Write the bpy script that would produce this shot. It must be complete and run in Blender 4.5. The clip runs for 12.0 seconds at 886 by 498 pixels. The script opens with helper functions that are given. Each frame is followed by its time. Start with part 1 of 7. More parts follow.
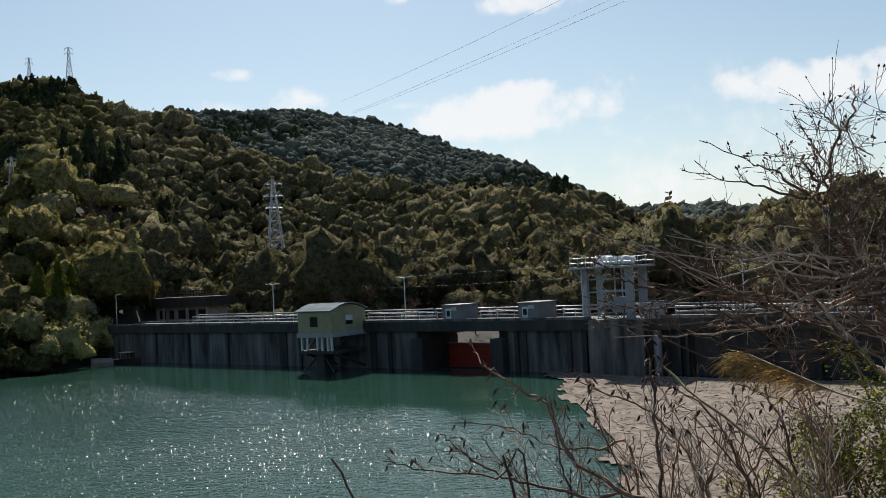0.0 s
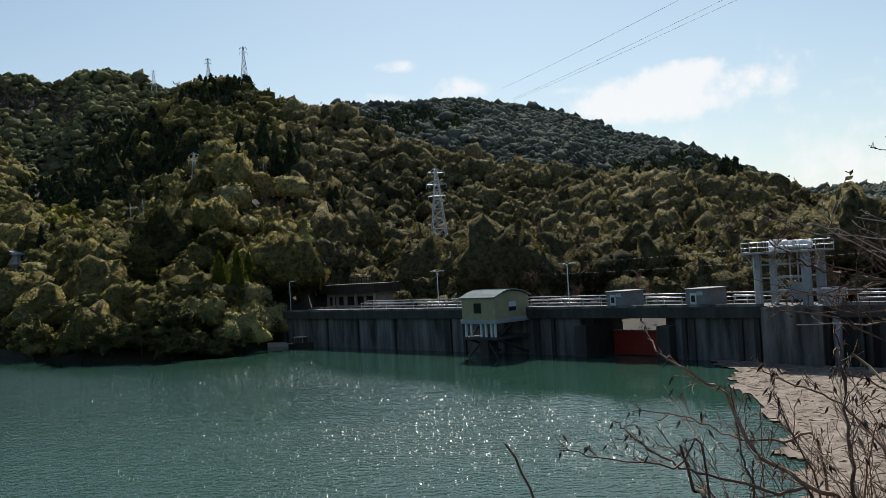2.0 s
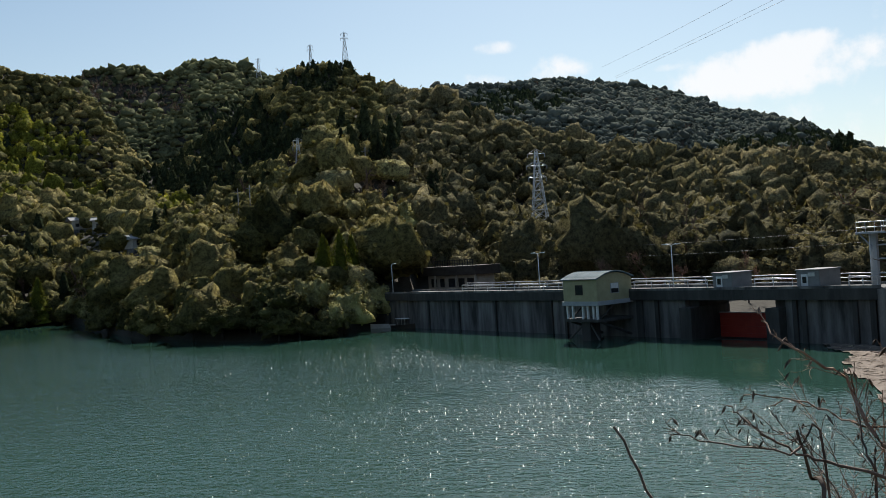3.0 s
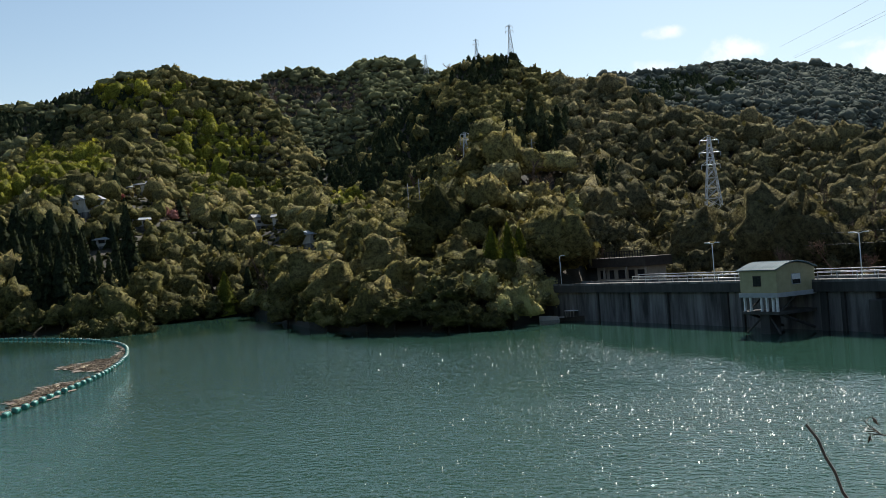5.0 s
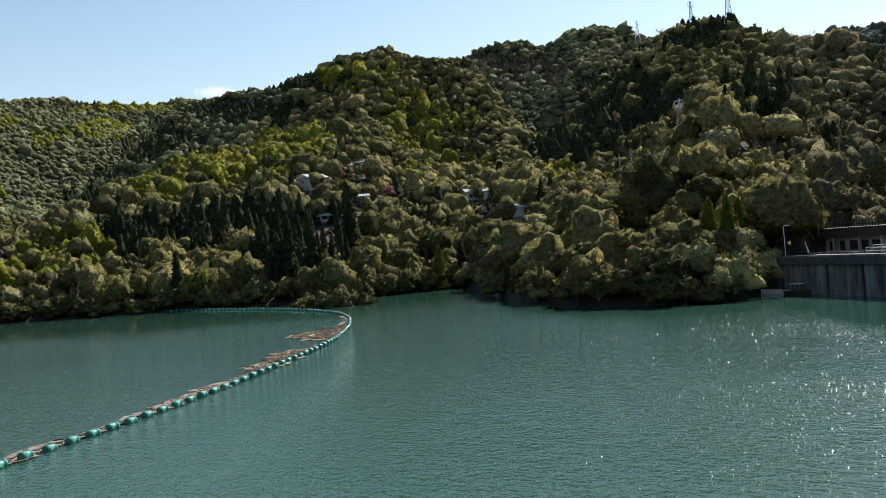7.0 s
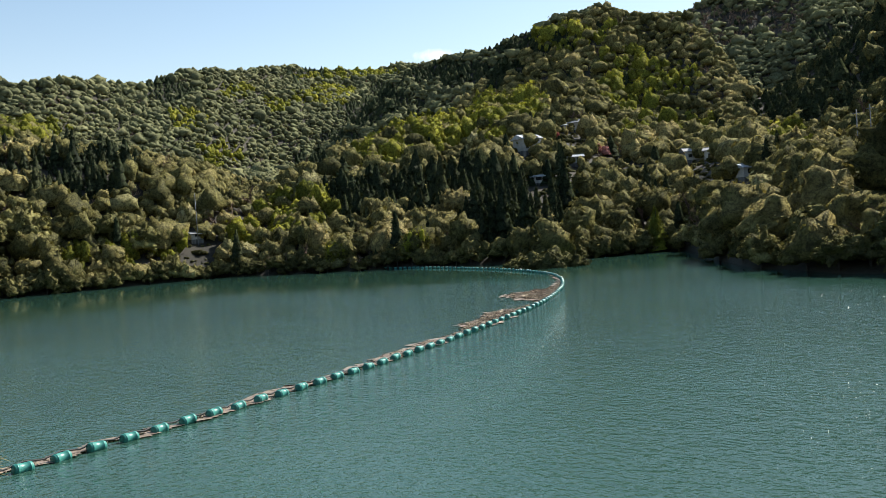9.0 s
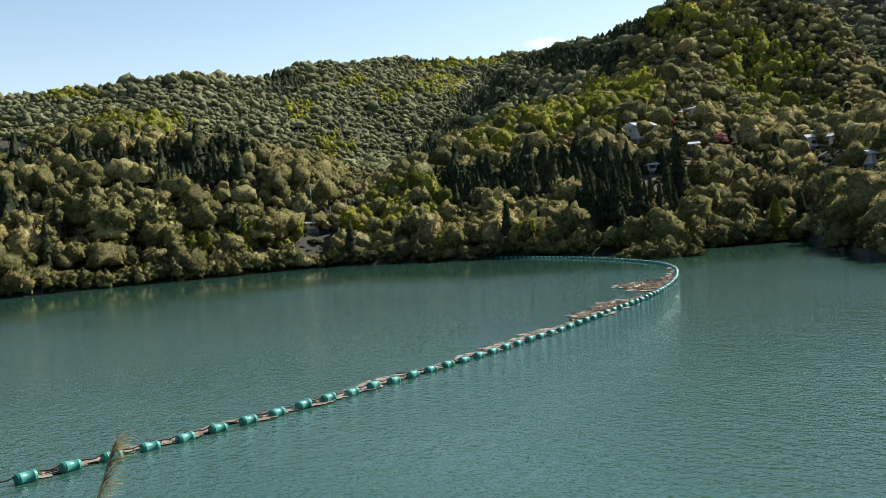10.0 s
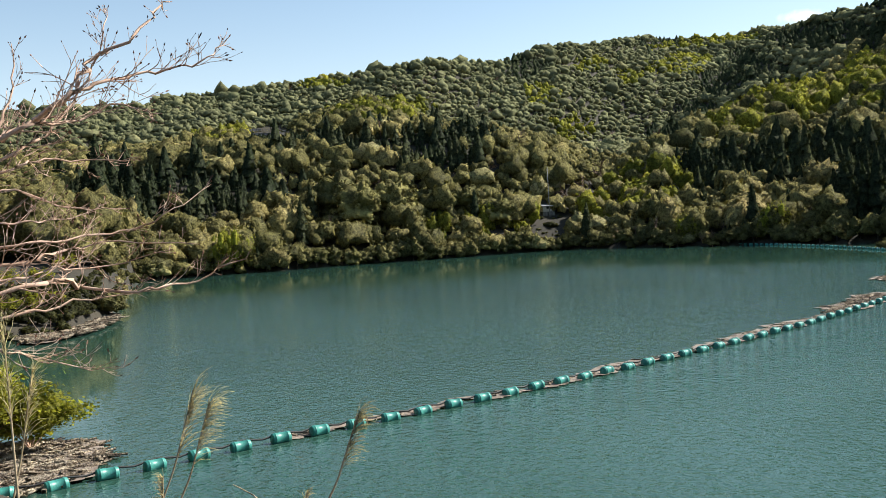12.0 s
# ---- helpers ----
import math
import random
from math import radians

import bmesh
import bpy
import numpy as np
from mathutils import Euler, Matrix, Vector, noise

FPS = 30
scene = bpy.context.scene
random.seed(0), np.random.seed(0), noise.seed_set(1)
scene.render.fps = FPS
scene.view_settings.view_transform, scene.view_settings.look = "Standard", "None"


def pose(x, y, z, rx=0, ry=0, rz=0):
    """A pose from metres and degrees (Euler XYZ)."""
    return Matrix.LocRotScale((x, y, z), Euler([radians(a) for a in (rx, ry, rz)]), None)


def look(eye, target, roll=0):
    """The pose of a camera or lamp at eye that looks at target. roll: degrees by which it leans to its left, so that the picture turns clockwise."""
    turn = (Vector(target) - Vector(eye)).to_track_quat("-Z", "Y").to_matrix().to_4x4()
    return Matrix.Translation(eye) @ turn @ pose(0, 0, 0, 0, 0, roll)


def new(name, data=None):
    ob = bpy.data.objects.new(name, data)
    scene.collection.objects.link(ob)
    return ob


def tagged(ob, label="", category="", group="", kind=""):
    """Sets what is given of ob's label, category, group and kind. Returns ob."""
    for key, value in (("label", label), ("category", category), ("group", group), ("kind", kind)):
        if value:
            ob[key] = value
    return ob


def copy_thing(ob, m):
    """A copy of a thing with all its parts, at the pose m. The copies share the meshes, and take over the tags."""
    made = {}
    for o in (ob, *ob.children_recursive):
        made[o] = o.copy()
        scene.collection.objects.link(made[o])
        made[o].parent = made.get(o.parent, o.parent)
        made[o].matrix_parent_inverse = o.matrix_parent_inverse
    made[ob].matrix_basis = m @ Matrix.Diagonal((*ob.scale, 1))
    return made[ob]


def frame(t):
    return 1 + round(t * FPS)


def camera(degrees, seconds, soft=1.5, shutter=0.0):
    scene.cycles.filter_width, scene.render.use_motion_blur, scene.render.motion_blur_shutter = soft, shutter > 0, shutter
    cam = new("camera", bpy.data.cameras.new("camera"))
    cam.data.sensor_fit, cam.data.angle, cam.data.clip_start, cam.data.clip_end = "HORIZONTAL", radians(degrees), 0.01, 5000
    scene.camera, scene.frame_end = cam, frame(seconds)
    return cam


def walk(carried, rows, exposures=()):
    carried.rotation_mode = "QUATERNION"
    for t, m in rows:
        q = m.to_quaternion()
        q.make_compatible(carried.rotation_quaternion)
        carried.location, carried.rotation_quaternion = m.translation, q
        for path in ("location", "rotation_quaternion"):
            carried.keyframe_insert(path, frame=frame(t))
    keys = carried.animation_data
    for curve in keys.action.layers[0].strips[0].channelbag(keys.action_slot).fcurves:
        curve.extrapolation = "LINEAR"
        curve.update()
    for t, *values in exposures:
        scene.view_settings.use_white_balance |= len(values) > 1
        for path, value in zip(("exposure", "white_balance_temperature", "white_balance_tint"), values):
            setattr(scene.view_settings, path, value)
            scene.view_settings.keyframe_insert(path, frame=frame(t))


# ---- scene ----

# ================= camera =================
cam = camera(50.87, 12.0, 0.75)
# seconds, x, yaw, pitch, roll: a person turning to the left on the spot
PATH = [
    (0.0, 0.0, 0.08, 1.49, -3.02), (0.5, -0.01, 2.35, 1.44, -3.14), (1.0, -0.021, 4.78, 1.49, -3.17), (1.5, -0.031, 7.00, 1.48, -3.26),
    (2.0, -0.044, 10.06, 1.22, -3.35), (2.5, -0.056, 13.07, 0.79, -3.55), (3.0, -0.07, 16.28, 0.49, -3.65), (5.0, -0.112, 26.57, 0.71, -4.20),
    (5.5, -0.124, 29.31, 0.72, -4.26), (6.0, -0.135, 32.07, 0.57, -4.42), (6.5, -0.15, 36.18, 0.45, -4.50), (7.0, -0.16, 39.58, 0.04, -4.68),
    (9.0, -0.19, 52.78, -1.35, -4.14), (9.5, -0.193, 56.04, -1.24, -4.16), (10.0, -0.195, 59.61, -1.50, -4.19), (10.5, -0.197, 63.80, -1.76, -4.15),
    (11.0, -0.198, 67.95, -1.77, -4.13), (11.5, -0.199, 71.05, -1.75, -3.71), (12.0, -0.2, 74.07, -1.59, -3.41),
]
EYE = 10.5
walk(cam, [(t, pose(x, 0, EYE, 90 + p, 0, yw) @ pose(0, 0, 0, 0, 0, rl)) for t, x, yw, p, rl in PATH],
     exposures=[(0.0, 0.05), (2.5, 0.10), (5.5, 0.38), (7.0, 0.58), (9.5, 0.78), (12.0, 0.82)])

# ================= light =================
SUN_AZ, SUN_EL = -6.0, 45.0          # degrees; azimuth to the right of +y


def make_world():
    w = bpy.data.worlds.new("world")
    scene.world = w
    w.use_nodes = True
    nt = w.node_tree
    nt.nodes.clear()
    n, l = nt.nodes.new, nt.links.new
    out, bg = n("ShaderNodeOutputWorld"), n("ShaderNodeBackground")
    sky = n("ShaderNodeTexSky")
    sky.sky_type, sky.sun_disc = "NISHITA", False
    sky.sun_elevation, sky.sun_rotation = radians(SUN_EL), radians(SUN_AZ)
    sky.air_density, sky.dust_density, sky.ozone_density = 1.0, 0.7, 1.2
    tc = n("ShaderNodeTexCoord")
    sep = n("ShaderNodeSeparateXYZ")
    l(tc.outputs["Generated"], sep.inputs[0])

    def math_node(op, a, b=None, c=None):
        m = n("ShaderNodeMath")
        m.operation = op
        for i, v in enumerate((a, b, c)):
            if v is None:
                continue
            if isinstance(v, (int, float)):
                m.inputs[i].default_value = v
            else:
                l(v, m.inputs[i])
        return m.outputs[0]
    az = math_node("ARCTAN2", sep.outputs[0], sep.outputs[1])
    el = math_node("ARCSINE", sep.outputs[2])
    ns = n("ShaderNodeTexNoise")
    ns.inputs["Scale"].default_value, ns.inputs["Detail"].default_value, ns.inputs["Roughness"].default_value = 14, 7, 0.6
    l(tc.outputs["Generated"], ns.inputs["Vector"])
    ns2 = n("ShaderNodeTexNoise")
    ns2.inputs["Scale"].default_value, ns2.inputs["Detail"].default_value = 45, 5
    l(tc.outputs["Generated"], ns2.inputs["Vector"])
    wob = math_node("ADD", math_node("MULTIPLY", ns.outputs["Fac"], 2.1), math_node("MULTIPLY", ns2.outputs["Fac"], 0.9))
    # cumulus clouds: azimuth, elevation, half width, half height in degrees, density
    clouds = [(-12.3, 12.4, 1.4, 0.5, 0.9), (-12.8, 10.6, 2.0, 0.5, 0.8), (-7.6, 10.8, 2.6, 0.8, 1.0), (5.0, 9.4, 6.5, 1.5, 1.1),
              (5.6, 10.5, 2.6, 1.0, 1.0), (14.5, 9.0, 4.0, 0.7, 0.8), (21.5, 9.9, 4.6, 1.2, 1.1), (27.0, 9.4, 4.0, 1.0, 1.0),
              (-2.0, 16.6, 1.3, 0.5, 0.9), (5.6, 16.0, 3.6, 0.8, 0.9), (-52.5, 10.3, 1.3, 0.5, 1.0), (0.0, 8.0, 4.0, 1.6, 0.5),
              (36.0, 12.0, 6.0, 2.0, 1.0), (-2.0, 10.3, 1.2, 0.3, 0.8), (13.0, 6.5, 17.0, 6.0, 0.78)]
    total = None
    for ca, ce, wa, we, dens in clouds:
        da = math_node("DIVIDE", math_node("SUBTRACT", az, radians(ca)), radians(wa))
        de = math_node("DIVIDE", math_node("SUBTRACT", el, radians(ce)), radians(we))
        r2 = math_node("ADD", math_node("MULTIPLY", da, da), math_node("MULTIPLY", de, de))
        v = math_node("MULTIPLY", math_node("SUBTRACT", wob, math_node("MULTIPLY", r2, 0.45)), dens)
        total = v if total is None else math_node("MAXIMUM", total, v)
    ramp = n("ShaderNodeMapRange")
    ramp.interpolation_type = "SMOOTHSTEP"
    ramp.inputs["From Min"].default_value, ramp.inputs["From Max"].default_value = 0.95, 1.6
    ramp.inputs["To Min"].default_value, ramp.inputs["To Max"].default_value = 0.0, 0.85
    l(total, ramp.inputs["Value"])
    mix = n("ShaderNodeMixRGB")
    mix.inputs[2].default_value = (9.6, 9.6, 9.7, 1)
    l(ramp.outputs[0], mix.inputs[0])
    # pale haze in the sky towards the horizon
    hz = math_node("MULTIPLY", math_node("POWER", 2.718, math_node("MULTIPLY", math_node("MAXIMUM", el, 0.0), -10.0)), 0.88)
    low = n("ShaderNodeMixRGB")
    low.inputs[2].default_value = (8.3, 8.35, 8.7, 1)
    l(hz, low.inputs[0])
    tone = n("ShaderNodeMixRGB")
    tone.blend_type = "MULTIPLY"
    tone.inputs[0].default_value = 1.0
    tone.inputs[2].default_value = (0.94, 1.01, 0.97, 1)
    l(sky.outputs[0], tone.inputs[1])
    l(tone.outputs[0], low.inputs[1])
    l(low.outputs[0], mix.inputs[1])
    l(mix.outputs[0], bg.inputs[0])
    bg.inputs[1].default_value = 0.095
    l(bg.outputs[0], out.inputs[0])


make_world()
sun = new("sun", bpy.data.lights.new("sun", "SUN"))
sun.data.energy, sun.data.angle, sun.data.color = 5.0, radians(0.6), (1.0, 0.95, 0.87)
_a, _e = radians(SUN_AZ), radians(SUN_EL)
SUN_DIR = Vector((math.sin(_a) * math.cos(_e), math.cos(_a) * math.cos(_e), math.sin(_e)))
sun.matrix_world = look(SUN_DIR * 200, (0, 0, 0))


# ================= materials =================
def nodes_of(name):
    m = bpy.data.materials.new(name)
    m.use_nodes = True
    nt = m.node_tree
    return m, nt, nt.nodes.new, nt.links.new, nt.nodes["Principled BSDF"]


def noise_fac(nt, scale, detail=4.0, rough=0.55, stretch=(1, 1, 1), coord="Object"):
    tc, mp, ns = nt.nodes.new("ShaderNodeTexCoord"), nt.nodes.new("ShaderNodeMapping"), nt.nodes.new("ShaderNodeTexNoise")
    mp.inputs["Scale"].default_value = stretch
    ns.inputs["Scale"].default_value, ns.inputs["Detail"].default_value, ns.inputs["Roughness"].default_value = scale, detail, rough
    nt.links.new(tc.outputs[coord], mp.inputs[0])
    nt.links.new(mp.outputs[0], ns.inputs["Vector"])
    return ns.outputs["Fac"]


def ramp_of(nt, fac, stops):
    r = nt.nodes.new("ShaderNodeValToRGB")
    while len(r.color_ramp.elements) < len(stops):
        r.color_ramp.elements.new(0.5)
    for e, (p, c) in zip(r.color_ramp.elements, stops):
        e.position, e.color = p, (*c, 1)
    nt.links.new(fac, r.inputs[0])
    return r.outputs[0]


def blend(nt, fac, a, b, mode="MIX"):
    m = nt.nodes.new("ShaderNodeMixRGB")
    m.blend_type = mode
    for sock, v in zip(m.inputs, (fac, a, b)):
        if isinstance(v, (int, float)):
            sock.default_value = v
        elif isinstance(v, tuple):
            sock.default_value = (*v, 1)
        else:
            nt.links.new(v, sock)
    return m.outputs[0]


def bumped(nt, bsdf, fac, strength, distance):
    b = nt.nodes.new("ShaderNodeBump")
    b.inputs["Strength"].default_value, b.inputs["Distance"].default_value = strength, distance
    nt.links.new(fac, b.inputs["Height"])
    nt.links.new(b.outputs[0], bsdf.inputs["Normal"])


def surface(name, c1, c2, scale=2.0, rough=0.8, metal=0.0, fine=30.0, bump=0.3, depth=0.02, coord="Object", spread=(0.35, 0.65), stretch=(1, 1, 1)):
    m, nt, n, l, b = nodes_of(name)
    big = noise_fac(nt, scale, 5, 0.6, stretch, coord)
    small = noise_fac(nt, fine, 3, 0.6, (1, 1, 1), coord)
    c = ramp_of(nt, big, [(spread[0], c1), (spread[1], c2)])
    g = ramp_of(nt, small, [(0.3, (0.78, 0.78, 0.78)), (0.7, (1.1, 1.1, 1.1))])
    l(blend(nt, 1.0, c, g, "MULTIPLY"), b.inputs["Base Color"])
    b.inputs["Roughness"].default_value, b.inputs["Metallic"].default_value = rough, metal
    bumped(nt, b, small, bump, depth)
    return m


def foliage(name, dark, mid, light, through_light=0.35, patch=0.06, mottle=1.0, lump=2.6):
    """Leaves: a tone for each plant, a tone for each leaf, broad patches; light comes through."""
    m = bpy.data.materials.new(name)
    m.use_nodes = True
    nt = m.node_tree
    nt.nodes.clear()
    n, l = nt.nodes.new, nt.links.new
    at = n("ShaderNodeAttribute")
    at.attribute_name = "tint"
    geo = n("ShaderNodeNewGeometry")
    big = noise_fac(nt, patch, 3, 0.5)
    mx = n("ShaderNodeMath")
    mx.operation = "MULTIPLY_ADD"
    mx.inputs[1].default_value = 0.55
    l(at.outputs["Fac"], mx.inputs[0])
    m2 = n("ShaderNodeMath")
    m2.operation = "MULTIPLY"
    m2.inputs[1].default_value = 0.45
    l(big, m2.inputs[0])
    l(m2.outputs[0], mx.inputs[2])
    c = ramp_of(nt, mx.outputs[0], [(0.18, dark), (0.5, mid), (0.82, light)])
    leaf = ramp_of(nt, geo.outputs["Random Per Island"], [(0.0, (0.82, 0.82, 0.84)), (1.0, (1.19, 1.19, 1.15))])
    c = blend(nt, 1.0, c, leaf, "MULTIPLY")
    bp = n("ShaderNodeBump")
    bp.inputs["Strength"].default_value, bp.inputs["Distance"].default_value = 1.0, lump
    l(noise_fac(nt, 0.8, 6, 0.72), bp.inputs["Height"])
    # noise mottle paints sunlit leaf clumps and shaded gaps into the colour
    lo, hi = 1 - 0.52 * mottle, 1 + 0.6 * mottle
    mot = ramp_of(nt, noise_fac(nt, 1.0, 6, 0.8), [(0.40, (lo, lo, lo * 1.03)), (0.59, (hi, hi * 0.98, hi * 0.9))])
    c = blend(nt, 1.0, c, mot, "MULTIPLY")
    d, t, gl = n("ShaderNodeBsdfDiffuse"), n("ShaderNodeBsdfTranslucent"), n("ShaderNodeBsdfGlossy")
    gl.inputs["Roughness"].default_value = 0.6
    gl.inputs["Color"].default_value = (0.9, 0.95, 0.9, 1)
    s1, s2, out = n("ShaderNodeMixShader"), n("ShaderNodeMixShader"), n("ShaderNodeOutputMaterial")
    s1.inputs[0].default_value, s2.inputs[0].default_value = through_light, 0.005
    l(c, d.inputs[0])
    l(bp.outputs[0], d.inputs["Normal"])
    l(blend(nt, 1.0, c, (1.12, 1.12, 0.72), "MULTIPLY"), t.inputs[0])
    l(d.outputs[0], s1.inputs[1])
    l(t.outputs[0], s1.inputs[2])
    l(s1.outputs[0], s2.inputs[1])
    l(gl.outputs[0], s2.inputs[2])
    l(s2.outputs[0], out.inputs[0])
    return m


def make_water():
    m, nt, n, l, b = nodes_of("lake_water")
    tone = noise_fac(nt, 0.02, 3, 0.5)
    l(ramp_of(nt, tone, [(0.3, (0.022, 0.060, 0.044)), (0.7, (0.029, 0.076, 0.056))]), b.inputs["Base Color"])
    b.inputs["Roughness"].default_value, b.inputs["IOR"].default_value = 0.045, 1.333
    at = n("ShaderNodeAttribute")
    at.attribute_name = "tint"
    gust = noise_fac(nt, 0.03, 3, 0.55, (1.0, 2.2, 1.0))
    gr = n("ShaderNodeMapRange")
    gr.inputs["From Min"].default_value, gr.inputs["From Max"].default_value = 0.3, 0.7
    gr.inputs["To Min"].default_value, gr.inputs["To Max"].default_value = 0.55, 1.0
    l(gust, gr.inputs["Value"])
    st = n("ShaderNodeMath")
    st.operation = "MULTIPLY_ADD"
    l(gr.outputs[0], st.inputs[0])
    l(at.outputs["Fac"], st.inputs[1])
    st.inputs[2].default_value = 0.035
    prev = None
    for scale, dist, stretch in ((0.45, 0.10, (1.0, 1.7, 1.0)), (1.9, 0.12, (1.0, 1.25, 1.0)), (6.0, 0.03, (1.0, 1.1, 1.0))):
        bp = n("ShaderNodeBump")
        bp.inputs["Distance"].default_value = dist
        l(st.outputs[0], bp.inputs["Strength"])
        l(noise_fac(nt, scale, 2, 0.5, stretch), bp.inputs["Height"])
        if prev:
            l(prev.outputs[0], bp.inputs["Normal"])
        prev = bp
    l(prev.outputs[0], b.inputs["Normal"])
    return m


WATER = make_water()


def make_wavelet():
    m, nt, n, l, b = nodes_of("wavelet_water")
    l(ramp_of(nt, noise_fac(nt, 0.02, 3, 0.5), [(0.3, (0.022, 0.060, 0.044)), (0.7, (0.029, 0.076, 0.056))]), b.inputs["Base Color"])
    b.inputs["Roughness"].default_value, b.inputs["IOR"].default_value = 0.25, 1.333
    return m


WAVELET = make_wavelet()
SOIL = surface("forest_floor", (0.022, 0.02, 0.013), (0.05, 0.042, 0.027), 0.08, 0.95, fine=1.5, bump=0.6, depth=0.3)
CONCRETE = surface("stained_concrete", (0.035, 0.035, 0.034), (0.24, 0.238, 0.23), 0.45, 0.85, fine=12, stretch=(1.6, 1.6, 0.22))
CONCRETE_DARK = surface("dark_streaked_concrete", (0.028, 0.028, 0.027), (0.075, 0.074, 0.07), 0.6, 0.75, fine=12, stretch=(1.6, 1.6, 0.25))
STEEL = surface("galvanised_steel", (0.50, 0.52, 0.54), (0.66, 0.67, 0.68), 2.0, 0.45, 0.5, fine=40, bump=0.1)
PALE_PAINT = surface("pale_grey_paint", (0.32, 0.345, 0.375), (0.41, 0.435, 0.46), 1.0, 0.55, fine=25, bump=0.1)
WHITE_PAINT = surface("white_paint", (0.72, 0.73, 0.74), (0.82, 0.82, 0.81), 1.0, 0.5, fine=25, bump=0.1)
RED_PAINT = surface("red_gate_paint", (0.34, 0.026, 0.016), (0.46, 0.048, 0.028), 0.9, 0.55, fine=15, bump=0.2)
YELLOW_WALL = surface("pale_yellow_siding", (0.36, 0.33, 0.19), (0.44, 0.40, 0.24), 1.2, 0.75, fine=20, bump=0.15)
ROOF_METAL = surface("blue_grey_metal_roof", (0.055, 0.115, 0.145), (0.10, 0.18, 0.21), 0.8, 0.75, 0.0, fine=25, bump=0.1)
DARK_GLASS = surface("dark_window_glass", (0.02, 0.022, 0.025), (0.035, 0.037, 0.04), 1.0, 0.08, fine=5, bump=0.0)
DARK_WOOD = surface("dark_brown_cladding", (0.03, 0.022, 0.018), (0.06, 0.045, 0.035), 1.0, 0.8, fine=15)
BEIGE_WALL = surface("beige_plaster", (0.33, 0.29, 0.24), (0.42, 0.37, 0.31), 0.8, 0.85, fine=15)
GREEN_FLOAT = surface("turquoise_float_plastic", (0.03, 0.21, 0.17), (0.07, 0.31, 0.26), 2.5, 0.4, fine=15, bump=0.1)
BLACK_RUBBER = surface("black_cable_rubber", (0.015, 0.015, 0.016), (0.03, 0.03, 0.03), 3, 0.7)


# ================= helpers for things =================
def mesh_object(name, bm, material, parent=None, label="", smooth=False):
    me = bpy.data.meshes.new(name)
    bm.to_mesh(me)
    bm.free()
    if smooth:
        me.polygons.foreach_set("use_smooth", [True] * len(me.polygons))
    me.materials.append(material)
    ob = new(name, me)
    if parent:
        ob.parent = parent
    if label:
        ob["label"] = label
    return ob


def part(name, bm, material, parent, label="", smooth=False):
    return mesh_object(name, bm, material, parent, label, smooth)


def thing(name, m, label, category, group="", kind=""):
    ob = new(name)
    ob.empty_display_size = 0.2
    ob.matrix_world = m
    return tagged(ob, label, category, group, kind)


def box(bm, x0, x1, y0, y1, z0, z1, bev=0.0):
    r = bmesh.ops.create_cube(bm, size=1.0)
    vs = r["verts"]
    for v in vs:
        v.co = Vector((x0 + (v.co.x + 0.5) * (x1 - x0), y0 + (v.co.y + 0.5) * (y1 - y0), z0 + (v.co.z + 0.5) * (z1 - z0)))
    if bev > 0:
        es = {e for v in vs for e in v.link_edges}
        bmesh.ops.bevel(bm, geom=list(es), offset=bev, segments=2, profile=0.7, affect="EDGES")
    return bm


def boxes(*rows, bev=0.0):
    bm = bmesh.new()
    for r in rows:
        box(bm, *r, bev=bev)
    return bm


def rod(bm, a, b, r0, r1=None, seg=8):
    a, b = Vector(a), Vector(b)
    r1 = r0 if r1 is None else r1
    q = (b - a).to_track_quat("Z", "Y")
    rings = []
    for p, r in ((a, r0), (b, r1)):
        rings.append([bm.verts.new(p + q @ Vector((r * math.cos(2 * math.pi * i / seg), r * math.sin(2 * math.pi * i / seg), 0))) for i in range(seg)])
    for i in range(seg):
        bm.faces.new((rings[0][i], rings[0][(i + 1) % seg], rings[1][(i + 1) % seg], rings[1][i]))
    bm.faces.new(rings[0][::-1])
    bm.faces.new(rings[1])
    return bm


def rods(*rows, seg=8):
    bm = bmesh.new()
    for a, b, r in rows:
        rod(bm, a, b, r, seg=seg)
    return bm


def quads_mesh(name, verts, faces, material, tint=None, parent=None, smooth=False):
    """One mesh from arrays of corners and of four-cornered faces."""
    me = bpy.data.meshes.new(name)
    nv, nf = len(verts), len(faces)
    me.vertices.add(nv)
    me.vertices.foreach_set("co", np.ascontiguousarray(verts, dtype=np.float32).ravel())
    me.loops.add(nf * 4)
    me.polygons.add(nf)
    me.loops.foreach_set("vertex_index", np.ascontiguousarray(faces, dtype=np.int32).ravel())
    me.polygons.foreach_set("loop_start", np.arange(0, nf * 4, 4, dtype=np.int32))
    if smooth:
        me.polygons.foreach_set("use_smooth", np.ones(nf, dtype=bool))
    if tint is not None:
        at = me.attributes.new("tint", "FLOAT", "POINT")
        at.data.foreach_set("value", np.ascontiguousarray(tint, dtype=np.float32))
    me.update(calc_edges=True)
    me.materials.append(material)
    ob = new(name, me)
    if parent:
        ob.parent = parent
    return ob


# ================= lie of the land =================
E_DAM = np.array([0.8046, -0.5938])       # along the crest, towards the right bank
N_DAM = np.array([0.5938, 0.8046])        # downstream
A_DAM = np.array([-44.0, 133.8])          # waterline at the left end


def tab(az, rows):
    a = np.array(rows, dtype=float)
    return np.interp(az, a[:, 0], a[:, 1])


